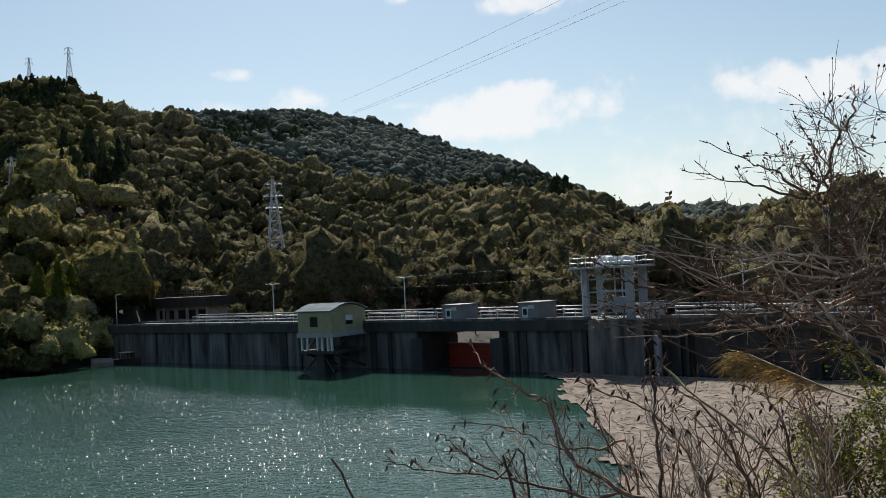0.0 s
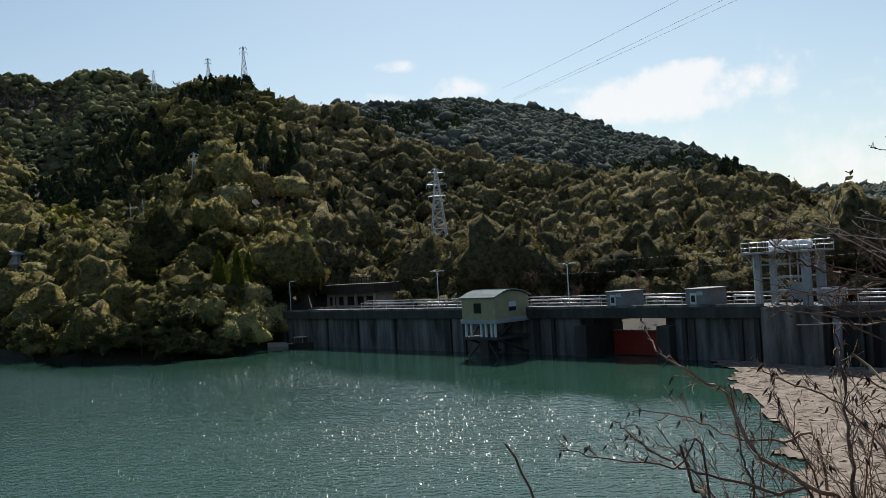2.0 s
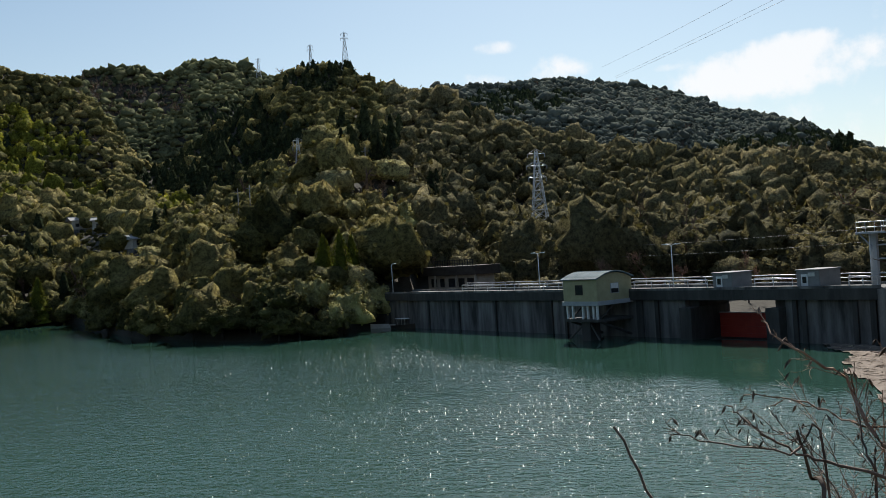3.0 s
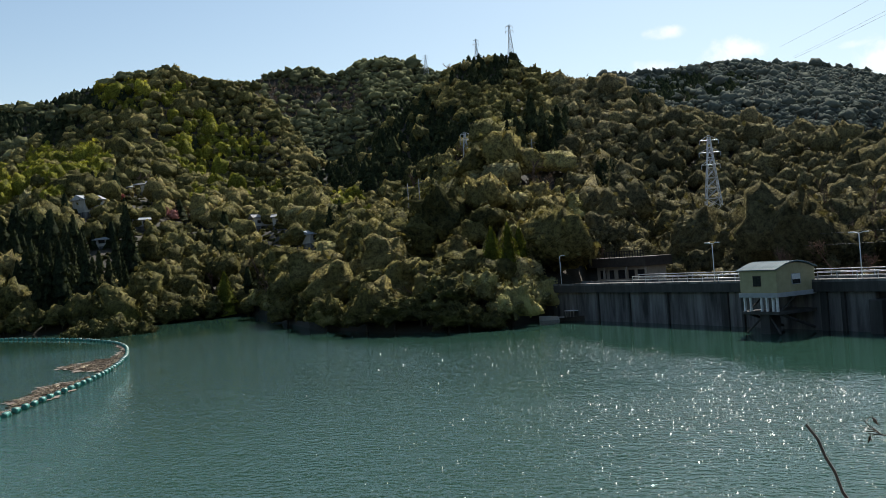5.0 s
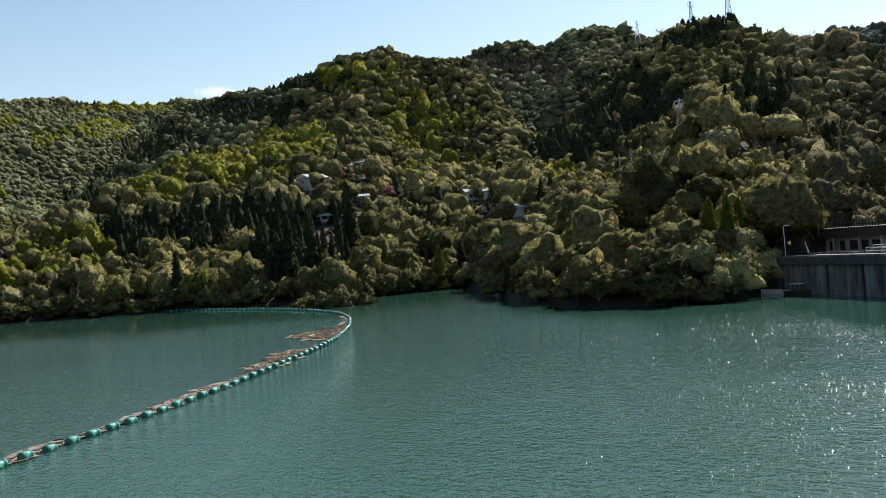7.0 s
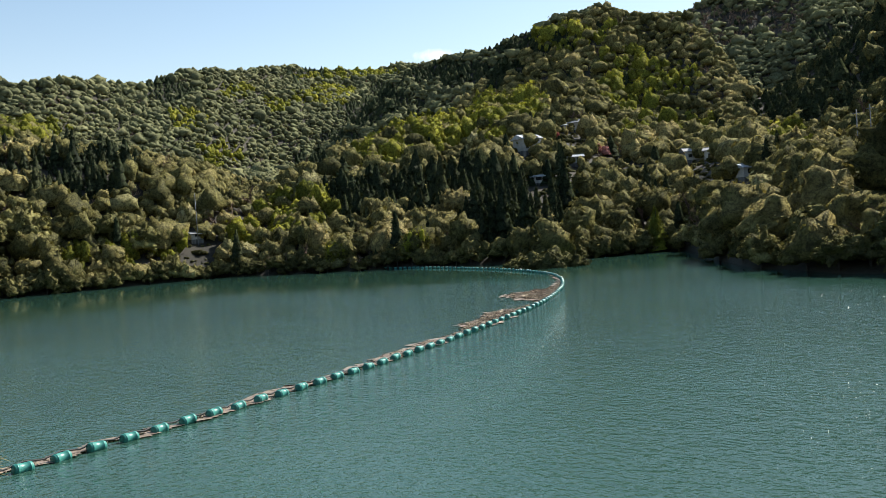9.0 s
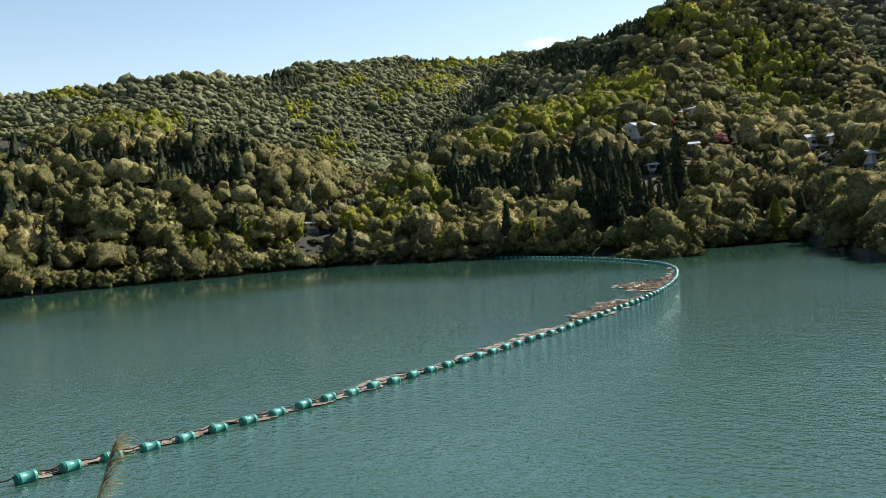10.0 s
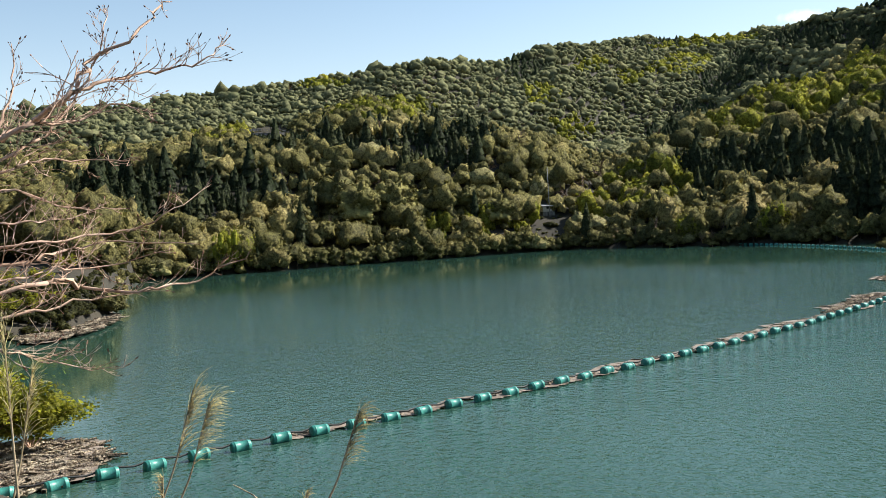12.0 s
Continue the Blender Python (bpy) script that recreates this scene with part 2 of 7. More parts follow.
def smooth_noise(x, y, s, seed):
    """Value noise on a lattice of s metres, from -1 to 1."""
    u, v = np.asarray(x) / s, np.asarray(y) / s
    i, j = np.floor(u), np.floor(v)
    fu, fv = u - i, v - j
    fu, fv = fu * fu * (3 - 2 * fu), fv * fv * (3 - 2 * fv)

    def h(a, b):
        k = np.sin(a * 127.1 + b * 311.7 + seed * 74.7) * 43758.5453
        return (k - np.floor(k)) * 2 - 1
    return (h(i, j) * (1 - fu) + h(i + 1, j) * fu) * (1 - fv) + (h(i, j + 1) * (1 - fu) + h(i + 1, j + 1) * fu) * fv


def far_shore(az):
    d = tab(az, [(-180, 60), (-112, 60), (-104, 107), (-99.8, 115), (-96.2, 117), (-93.8, 138), (-93.2, 200), (-92.4, 253), (-87.3, 260), (-83.9, 258), (-80.5, 267),
                 (-77, 271), (-73.6, 275), (-70, 283), (-66.6, 291), (-63, 276), (-59.7, 267), (-57.2, 259), (-52.1, 246), (-48.4, 232), (-46, 232), (-44.8, 235), (-41.3, 241), (-38.3, 248),
                 (-37.2, 218), (-36.5, 190), (-34.6, 160), (-32.4, 151), (-29.8, 138), (-26.4, 133), (-23.2, 134), (-21.1, 145), (-19.9, 152), (-18.4, 147), (180, 147)])
    a = np.radians(az)
    den = np.sin(a) * N_DAM[0] + np.cos(a) * N_DAM[1]
    dam = np.where(den > 0.2, (A_DAM @ N_DAM) / np.maximum(den, 0.2), 500)
    return np.where(az > -18.4, np.minimum(dam, 400), d)


def near_shore(az):
    return tab(az, [(-180, 60), (-108, 58), (-101, 47), (-98, 41), (-95, 24), (-90, 17), (-60, 14), (0, 13), (8, 14), (14, 17), (20, 22), (26, 30), (31, 50), (36, 80), (60, 90), (180, 60)])


def crest_layers(az):
    """Three ranges of hills: distance and the angle above the eye's level at which their woods end."""
    d1 = tab(az, [(-100, 300), (-92, 330), (-84, 350), (-76, 365), (-70, 350), (-66, 340), (-62, 370), (-58, 420), (-53, 460), (-48, 500), (-43, 510), (-40, 450), (-36, 400), (-33, 340), (-30, 270), (-26, 230),
                  (-20, 235), (-17, 230), (-14, 225), (-8, 210), (0, 180), (8, 165), (15, 170), (20, 190), (30, 170)])
    e1 = tab(az, [(-104, 2), (-96, 3.4), (-93, 4.25), (-89.7, 4.95), (-86.5, 5.0), (-84.1, 5.4), (-81, 5.75), (-78.3, 6.45), (-76.2, 6.5), (-74.1, 6.25), (-71.7, 5.75), (-70, 4.95), (-67.7, 3.95), (-66, 3.15), (-64, 2.7), (-62.7, 3.1),
                  (-61.5, 3.9), (-59, 4.9), (-56, 5.9), (-53.6, 6.6), (-51.1, 7.1), (-49, 7.75), (-45.5, 8.3), (-43.2, 8.2), (-41, 6.6), (-38.3, 5.2), (-35, 4.4), (-31.5, 3.9), (-29, 3.4), (-26.8, 4.6), (-25, 5.5), (-24.3, 7.2), (-23.4, 7.95), (-21.7, 8.0),
                  (-19.7, 7.3), (-18.4, 6.15), (-17.4, 5.2), (-15.8, 4.2), (-14.9, 2.9), (-14, 1.2), (-12.3, 0.7), (-8, 0.6), (0, 0.4), (10, 0.2), (16, 0.2), (20, 1.0), (26, 1.5)])
    d2 = tab(az, [(-104, 600), (-90, 620), (-76, 640), (-68, 640), (-62, 800), (-53, 820), (-46, 720), (-38, 680), (-34, 600), (-30, 560), (-25, 545), (-21, 540), (-14, 470), (-8, 430), (0, 370), (6, 340), (12, 360), (17, 330), (21, 300), (26, 240), (40, 190)])
    e2 = tab(az, [(-104, 5.4), (-92, 5.7), (-88.7, 6.1), (-86.4, 6.5), (-84.7, 6.3), (-83, 6.7), (-81.3, 7.3), (-79.5, 7.9), (-77.8, 8.15), (-76.1, 7.55), (-74.8, 6.8), (-72.7, 6.2), (-70.7, 5.9), (-68, 5.3), (-65, 4.4), (-61.7, 4.45), (-59.9, 5.5), (-58.1, 6.75),
                  (-56.6, 8.2), (-54.4, 9.7), (-53.3, 10.2), (-51.5, 10.5), (-49.3, 10.78), (-47.9, 11.4), (-46.1, 11.82), (-44.1, 12.45), (-41.9, 12.58), (-40.6, 12.13), (-38, 11.75), (-37.3, 11.5), (-36.4, 10.4), (-35.5, 9.1), (-34.2, 7.2),
                  (-33.2, 6.7), (-32.2, 7.0), (-30.4, 8.3), (-28.5, 9.5), (-26.3, 11.1), (-25.4, 12.0), (-23.9, 12.4), (-22.7, 12.56), (-21.3, 12.45), (-20.9, 11.35), (-19.2, 10.88), (-17.8, 10.5)] +
             [(-15.8, 10.1), (-14.2, 9.53), (-12.6, 8.57), (-11.6, 8.15), (-10.3, 7.78), (-7.9, 6.92), (-5.9, 6.33), (-4.2, 5.84), (-2.8, 5.43), (-1.8, 5.04), (-0.4, 5.2), (2, 5.4), (4.5, 5.1), (6.2, 4.85), (7.2, 4.88), (8.2, 4.47), (9.5, 3.6), (11.2, 3.15),
              (12.8, 2.5), (14.3, 1.7), (17.3, 1.7), (19.3, 2.4), (21.1, 3.05), (22.4, 3.34), (25.9, 4.15), (40, 8)])
    d3 = tab(az, [(-104, 950), (-75, 1000), (-66, 1200), (-60, 1450), (-55, 1550), (-48, 1300), (-40, 1050), (-26, 1000), (-20, 1200), (-16, 1300), (8, 1350), (12.5, 1600), (14, 2500), (26, 2700)])
    e3 = tab(az, [(-104, 7.6), (-91.4, 8.1), (-89.5, 8.56), (-86.2, 8.7), (-85.2, 8.95), (-82.9, 9.1), (-80.6, 9.4), (-78.8, 9.65), (-76.2, 10.0), (-73.5, 10.18), (-71.4, 9.88), (-70, 9.73), (-68, 10.22), (-66.7, 10.38), (-64.7, 10.3), (-62.9, 10.4), (-61.2, 10.43),
                  (-59.9, 10.12), (-58, 10.1), (-56, 9.95), (-54.6, 10.28), (-53.3, 10.1), (-50, 9.8), (-44, 10.5), (-38.5, 11.2), (-37.3, 11.58), (-36.4, 12.12), (-35.5, 12.2), (-33.8, 12.43), (-32.2, 11.75), (-30.4, 12.5), (-29.3, 12.65), (-28.2, 12.45), (-26.5, 11.85)] +
             [(-24, 11.2), (-19, 10.2), (-15.8, 10.48), (-12.5, 10.37), (-9.1, 10.47), (-7.1, 10.22), (-5, 9.85), (-2.3, 9.19), (1.1, 7.65), (4.5, 6.69), (7.9, 5.24), (11.2, 3.49), (12.8, 2.87), (14.5, 3.16), (16.1, 3.19), (17.7, 2.87), (19.3, 2.83), (21.1, 3.0), (26, 3.2)])
    return (d1, e1), (d2, e2), (d3, e3)


def land(az, d):
    """Height of the ground at an azimuth in degrees and a distance from the standpoint."""
    az, d = np.broadcast_arrays(np.asarray(az, float), np.asarray(d, float))
    x, y = d * np.sin(np.radians(az)), d * np.cos(np.radians(az))
    d0, dn = far_shore(az), near_shore(az)
    (d1, e1), (d2, e2), (d3, e3) = crest_layers(az)
    tan = lambda e: np.tan(np.radians(e))
    z1, z2, z3 = (EYE + dd * tan(ee) - th for dd, ee, th in ((d1, e1, 4.6), (d2, e2, 5.6), (d3, e3, 6.2)))
    d1 = np.maximum(d1, d0 + 40)
    zb = tab(az, [(-180, 1.5), (-21, 1.5), (-20, 4.4), (-15, 4.4), (-12, 2.5), (-8, 1.0), (180, 1.0)])
    bank = tab(az, [(-180, 5), (-22, 5), (-20, 2), (-18.4, 9), (-18.1, 27), (-10, 27), (-7.5, 10), (180, 9)])
    toe = tab(az, [(-180, -4), (-19.4, -4), (-18.4, 5), (180, 5)])
    knots_d = [0 * d, 3.0 + 0 * d, dn, dn + 10, d0 + toe, d0 + bank, d1, 0.55 * d1 + 0.45 * d2, d2, 0.5 * (d2 + d3), d3, d3 * 1.2, 4800 + 0 * d]
    knots_z = [8.9 + 0 * d, 8.8 + 0 * d, -0.1 + 0 * d, -4 + 0 * d, -4 + 0 * d, zb, z1, np.minimum(0.86 * z1 + 0.06 * z2, z1 + 0.3 * (z2 - z1)), z2,
               0.6 * np.minimum(z2, z3) + 0.1 * z3, z3, 0.75 * z3, 0.5 * z3]
    z = np.full(d.shape, 0.0)
    for k in range(len(knots_d) - 1):
        a, b = knots_d[k], knots_d[k + 1]
        f = np.clip((d - a) / np.maximum(b - a, 0.01), 0, 1)
        inside = (d >= a) & (d <= b) if k else d <= b
        z = np.where(inside, knots_z[k] + (knots_z[k + 1] - knots_z[k]) * f, z)
    ease = (1 - 0.9 * np.exp(-((d - d2) / (0.12 * d2)) ** 2)) * (1 - 0.9 * np.exp(-((d - d3) / (0.1 * d3)) ** 2)) * (1 - 0.8 * np.exp(-((d - d1) / (0.1 * d1)) ** 2))
    rough = np.clip((d - d0 - 10) / 120, 0, 1) * ease
    z = z + rough * (smooth_noise(x, y, 60, 1) * 4.0 + smooth_noise(x, y, 25, 2) * 1.6) * np.clip(d / 500, 0.4, 1.5)
    # spurs and gullies that run down the slopes
    mid = np.clip((d - d0) / 150, 0, 1) * ease
    z = z + mid * np.clip((d - 180) / 500, 0, 1.6) * (11 * smooth_noise(az * 60, d, 260, 21) + 6 * smooth_noise(az * 60, d * 0.6, 110, 22))
    # closed ground at the back of the standpoint
    back = tab(az, [(-180, 1), (-112, 1), (-104, 0), (36, 0), (46, 1), (180, 1)])
    zback = np.interp(d, [0, 4, 30, 90, 250, 4800], [8.9, 8.9, 14, 34, 70, 120])
    return z * (1 - back) + zback * back


def spot(az, d):
    """A point on the ground."""
    z = float(land(np.array(az), np.array(d)))
    return Vector((d * math.sin(radians(az)), d * math.cos(radians(az)), z))


def build_ground():
    az = np.concatenate([np.arange(-180, -106, 4.0), np.arange(-106, 38, 0.5), np.arange(38, 180, 4.0)])
    r = np.concatenate([[0.0, 1.5, 3, 5, 8, 11, 14, 17, 21, 26, 32, 40, 50, 62, 75], np.arange(88, 300, 4.0), np.geomspace(304, 1700, 110), np.geomspace(1760, 4800, 24)])
    A, Rr = np.meshgrid(az, r, indexing="ij")
    Z = land(A, Rr)
    v = np.stack([Rr * np.sin(np.radians(A)), Rr * np.cos(np.radians(A)), Z], -1).reshape(-1, 3)
    na, nr = len(az), len(r)
    i, j = np.meshgrid(np.arange(na), np.arange(nr - 1), indexing="ij")
    i2 = (i + 1) % na
    f = np.stack([i * nr + j, i * nr + j + 1, i2 * nr + j + 1, i2 * nr + j], -1).reshape(-1, 4)
    ob = quads_mesh("ground", v, f[:, ::-1], SOIL, smooth=True)
    tagged(ob, "wooded hillsides of dark soil and leaf litter", "ground", kind="structure")


build_ground()


def wind(az, d):
    """How much the wind ruffles the water: 0 in the lee under the far shore, 1 on the open lake."""
    wide = tab(az, [(-104, 60), (-90, 82), (-70, 88), (-57, 84), (-50, 62), (-40, 55), (-36, 20), (-30, 7), (-24, 7), (-20, 22), (-16, 36), (0, 34), (6, 28), (30, 8)])
    f = np.clip((far_shore(az) - d - wide * 0.7) / (wide * 0.55 + 6), 0, 1)
    return f * f * (3 - 2 * f)


def build_water():
    """The lake as one sheet; the attribute calm tells the lee under the far shore from the open water."""
    az = np.concatenate([np.arange(-112, -19, 1.0), np.arange(-19, 46.1, 1.0)])
    k = np.concatenate([np.linspace(0, 0.4, 12), np.linspace(0.43, 1, 44)])
    A, K = np.meshgrid(az, k, indexing="ij")
    end = np.where(A > -18.5, far_shore(A) + 0.3, far_shore(A) + 30)
    R_ = 4 + K * (end - 4)
    v = np.stack([R_ * np.sin(np.radians(A)), R_ * np.cos(np.radians(A)), 0 * R_], -1).reshape(-1, 3)
    na, nr = len(az), len(k)
    i, j = np.meshgrid(np.arange(na - 1), np.arange(nr - 1), indexing="ij")
    f = np.stack([i * nr + j, (i + 1) * nr + j, (i + 1) * nr + j + 1, i * nr + j + 1], -1).reshape(-1, 4)
    ob = quads_mesh("water", v, f[:, ::-1], WATER, wind(A, R_).ravel())
    tagged(ob, "teal green reservoir water with small ripples", "water", kind="structure")


build_water()


def build_wavelets():
    """Small wind-blown crests on the open water, added about the sun's azimuth to catch its glints: tilted facets a
    hand wide, steeper and closer together in the gusts.
    """
    r = np.random.default_rng(3)
    n = 380000
    a, d = np.radians(r.normal(-7, 15, n)), np.sqrt(r.uniform(15.0 ** 2, 118.0 ** 2, n))
    x, y = d * np.sin(a), d * np.cos(a)
    gust = 0.5 + 0.5 * smooth_noise(x, y * 1.6, 22, 41) + 0.35 * smooth_noise(x, y * 1.6, 7, 42)
    out = wind(np.degrees(a), d) * np.clip((125 - d) / 75, 0, 1)
    keep = (r.uniform(0, 1, n) < np.clip(0.25 + 0.75 * gust, 0.1, 1) * out) & (x < 6)
    x, y, d = x[keep], y[keep], d[keep]
    m = len(x)
    slope = r.normal(0, 0.22, (m, 2))
    half = r.uniform(0.010, 0.019, m) * (0.7 + d / 85)
    turn = r.uniform(0, 6.283, m)
    v = []
    for k in range(4):
        t = turn + k * 1.5708
        ox, oy = half * np.cos(t), half * np.sin(t)
        v.append(np.stack([x + ox, y + oy, 0.003 + slope[:, 0] * ox + slope[:, 1] * oy], -1))
    ob = quads_mesh("wavelets", np.stack(v, 1).reshape(-1, 3), np.arange(4 * m).reshape(m, 4), WAVELET)
    tagged(ob, "small wind-blown wavelets glinting on the reservoir", "water", kind="stuff")


build_wavelets()


# ================= woods =================
rng = np.random.default_rng(7)


def leaf_quads(centres, normals, size, r, stray=0.8):
    """A four-cornered leaf tuft at each centre, facing about along its normal."""
    n = len(centres)
    nn = normals + r.normal(0, stray, (n, 3))
    nn /= np.linalg.norm(nn, axis=1)[:, None]
    t = np.cross(nn, r.normal(0, 1, (n, 3)))
    t /= np.linalg.norm(t, axis=1)[:, None] + 1e-9
    b = np.cross(nn, t)
    s = size * r.uniform(0.6, 1.35, (n, 1))
    w = r.uniform(0.55, 1.0, (n, 1))
    bend = nn * s * r.uniform(-0.35, 0.1, (n, 1))
    q = np.stack([centres - t * s, centres - b * s * w + bend, centres + t * s, centres + b * s * w + bend], 1)
    return q.reshape(-1, 3), np.arange(n * 4).reshape(n, 4)


def join(parts):
    vs, fs, o = [], [], 0
    for v, f in parts:
        vs.append(v)
        fs.append(f + o)
        o += len(v)
    return np.concatenate(vs), np.concatenate(fs)


def dome(r, c, rad, seg=8, squash=0.85, skirt=-0.45):
    """A rounded lump of foliage, open below: seg sides, uneven."""
    k = np.arange(seg) * 2 * math.pi / seg + r.uniform(0, 1)
    rings = []
    for el, rr in ((skirt, math.cos(skirt)), (0.62, 0.82)):
        j = 1 + r.normal(0, 0.13, seg)
        rings.append(np.stack([np.cos(k) * rr * j, np.sin(k) * rr * j, math.sin(el) + r.normal(0, 0.1, seg)], -1))
    v = np.concatenate([rings[0], rings[1], [[r.normal(0, 0.1), r.normal(0, 0.1), 1.0]]])
    v = v * np.array([1, 1, squash]) * rad + np.array(c)
    f = [(i, (i + 1) % seg, seg + (i + 1) % seg, seg + i) for i in range(seg)]
    f += [(2 * seg, seg + i, seg + i + 1, seg + (i + 2) % seg) for i in range(0, seg, 2)]
    return v, np.array(f)


def head(r, c, rad, seg=10, rows=4, squash=0.85, rough=0.2):
    """One knobbly leaf head, open below, with bulges of several sizes."""
    k = np.arange(seg) * 2 * math.pi / seg + r.uniform(0, 1)
    els = np.linspace(-0.55, 1.25, rows)
    ph = r.uniform(0, 6.283, 6)
    vs = []
    for e in els:
        b = 1 + rough * (0.55 * np.sin(3 * k + ph[0] + 2.2 * e) + 0.5 * np.sin(5 * k + ph[1] - 3.1 * e) + 0.4 * np.sin(4.3 * e + ph[2])) + r.normal(0, rough * 0.55, seg)
        vs.append(np.stack([np.cos(k) * math.cos(e) * b, np.sin(k) * math.cos(e) * b, math.sin(e) * b], -1))
    v = np.concatenate(vs + [[[0, 0, 1.0 + r.normal(0, 0.08)]]]) * np.array([1, 1, squash]) * rad + np.array(c)
    f = [(q * seg + i, q * seg + (i + 1) % seg, (q + 1) * seg + (i + 1) % seg, (q + 1) * seg + i) for q in range(rows - 1) for i in range(seg)]
    o = (rows - 1) * seg
    f += [(rows * seg, o + i, o + i + 1, o + (i + 2) % seg) for i in range(0, seg, 2)]
    return v, np.array(f)


def broad_crown(r, lobes, leaves=0, size=0.1, seg=8, flat=0.75, base=0.2, rows=3):
    """Round-headed evergreen of radius about 1, standing at z = 0, built of a few knobbly heads and leaf tufts."""
    c = [(0, 0, base + 0.62, 0.72 if lobes < 7 else 0.6)]
    for k in range(lobes):
        a, up = k * 2.4 + r.uniform(-0.5, 0.5), (k + 0.3) / max(1, lobes)
        rad = math.sqrt(max(0.05, 1 - up * up)) * r.uniform(0.5, 0.75)
        c.append((math.cos(a) * rad, math.sin(a) * rad, base + 0.15 + up * flat, r.uniform(0.34, 0.56)))
    parts = [head(r, (x, y, z), rr, seg, rows) for x, y, z, rr in c]
    wt = np.array([q[3] ** 2 for q in c])
    for (x, y, z, rr), per in zip(c, (leaves * wt / wt.sum()).astype(int)):
        if per:
            n = r.normal(0, 1, (per, 3))
            n[:, 2] = np.abs(n[:, 2]) - 0.35
            n /= np.linalg.norm(n, axis=1)[:, None]
            p = np.array([x, y, z]) + n * rr * r.uniform(0.9, 1.2, (per, 1)) * np.array([1, 1, 0.88])
            parts.append(leaf_quads(p, n + np.array([0, 0, 0.3]), size, r))
    return join(parts)


def billow_crown(r, seg, rows, lobes, leaves=0, size=0.08, squash=0.82, swell=0.58, ragged=0.05):
    """Round-headed evergreen of radius about 1: one uneven crown swelling into many leafy billows, with leaf tufts on their tops."""
    a, e = np.arange(seg) * 2 * math.pi / seg, np.linspace(-0.7, 1.18, rows)
    E_, A_ = np.meshgrid(e, a, indexing="ij")
    A_ = A_ + (np.arange(rows) % 2)[:, None] * math.pi / seg
    u = np.stack([np.cos(E_) * np.cos(A_), np.cos(E_) * np.sin(A_), np.sin(E_)], -1)
    k = np.arange(lobes) + 0.5
    le = np.arcsin(np.clip(1 - 1.4 * k / lobes + r.normal(0, 0.08, lobes), -0.7, 0.99))
    la = k * 2.4 + r.normal(0, 0.3, lobes)
    c = np.stack([np.cos(le) * np.cos(la), np.cos(le) * np.sin(la), np.sin(le)], -1)
    wide = 2.0 / math.sqrt(lobes) * r.uniform(0.75, 1.35, lobes)
    tall = r.uniform(0.3, 1.0, lobes)
    ph = r.uniform(0, 6.283, 3)

    def reach(n):
        near = np.arccos(np.clip(n @ c.T, -1, 1)) / wide
        t = np.arctan2(n[..., 1], n[..., 0])
        return (1 - swell + swell * (tall * np.sqrt(np.clip(1 - near ** 2, 0, 1))).max(-1)) * (1 + 0.13 * np.sin(2 * t + ph[0]) + 0.09 * np.sin(3 * t + ph[1]))
    rad = reach(u) + r.normal(0, ragged, E_.shape)
    stretch = np.array([1.06, 1.06, squash])
    v = np.concatenate([(u * rad[..., None]).reshape(-1, 3), [[0, 0, rad[-1].mean() * 1.01]]]) * stretch + np.array([0, 0, 0.58])
    f = [(q * seg + i, q * seg + (i + 1) % seg, (q + 1) * seg + (i + 1) % seg, (q + 1) * seg + i) for q in range(rows - 1) for i in range(seg)]
    o = (rows - 1) * seg
    f += [(rows * seg, o + i, o + i + 1, o + (i + 2) % seg) for i in range(0, seg, 2)]
    parts = [(v, np.array(f))]
    if leaves:
        w = r.integers(0, lobes, leaves)
        n = c[w] + r.normal(0, 1, (leaves, 3)) * (wide[w] * 0.42)[:, None] + np.array([0, 0, 0.08])
        n /= np.linalg.norm(n, axis=1)[:, None]
        p = n * (reach(n) * r.uniform(0.98, 1.08, leaves))[:, None] * stretch + np.array([0, 0, 0.58])
        parts.append(leaf_quads(p, 0.55 * n + 0.75 * (n - c[w]) / wide[w][:, None] + np.array([0, 0, 0.35]), size, r, 0.38))
    return join(parts)


def conifer_crown(r, tiers, leaves=0, size=0.1, height=3.2, seg=8):
    """Pointed cedar: ragged tiers round a stem, radius about 1."""
    parts = []
    for t in range(tiers):
        u = t / tiers
        k = np.arange(seg) * 2 * math.pi / seg + r.uniform(0, 1)
        r0 = (1.02 - u) ** 0.75 * (0.72 + r.uniform(-0.2, 0.26, seg)) + 0.05
        z0 = 0.2 + u * (height - 0.4) + r.normal(0, 0.08, seg)
        r1 = r0 * 0.28
        lo = np.stack([np.cos(k) * r0, np.sin(k) * r0, z0 - 0.12], -1)
        hi = np.stack([np.cos(k) * r1, np.sin(k) * r1, z0 + 1.35 * height / tiers], -1)
        parts.append((np.concatenate([lo, hi]), np.array([(i, (i + 1) % seg, seg + (i + 1) % seg, seg + i) for i in range(seg)])))
    if leaves:
        u = r.uniform(0, 1, leaves) ** 0.8
        rad = (1 - u) ** 0.75 * r.uniform(0.6, 1.05, leaves) + 0.05
        a = r.uniform(0, 6.283, leaves)
        p = np.stack([np.cos(a) * rad, np.sin(a) * rad, 0.2 + u * (height - 0.2)], -1)
        parts.append(leaf_quads(p, np.stack([np.cos(a), np.sin(a), 0.6 + 0 * a], -1), size, r))
    return join(parts)


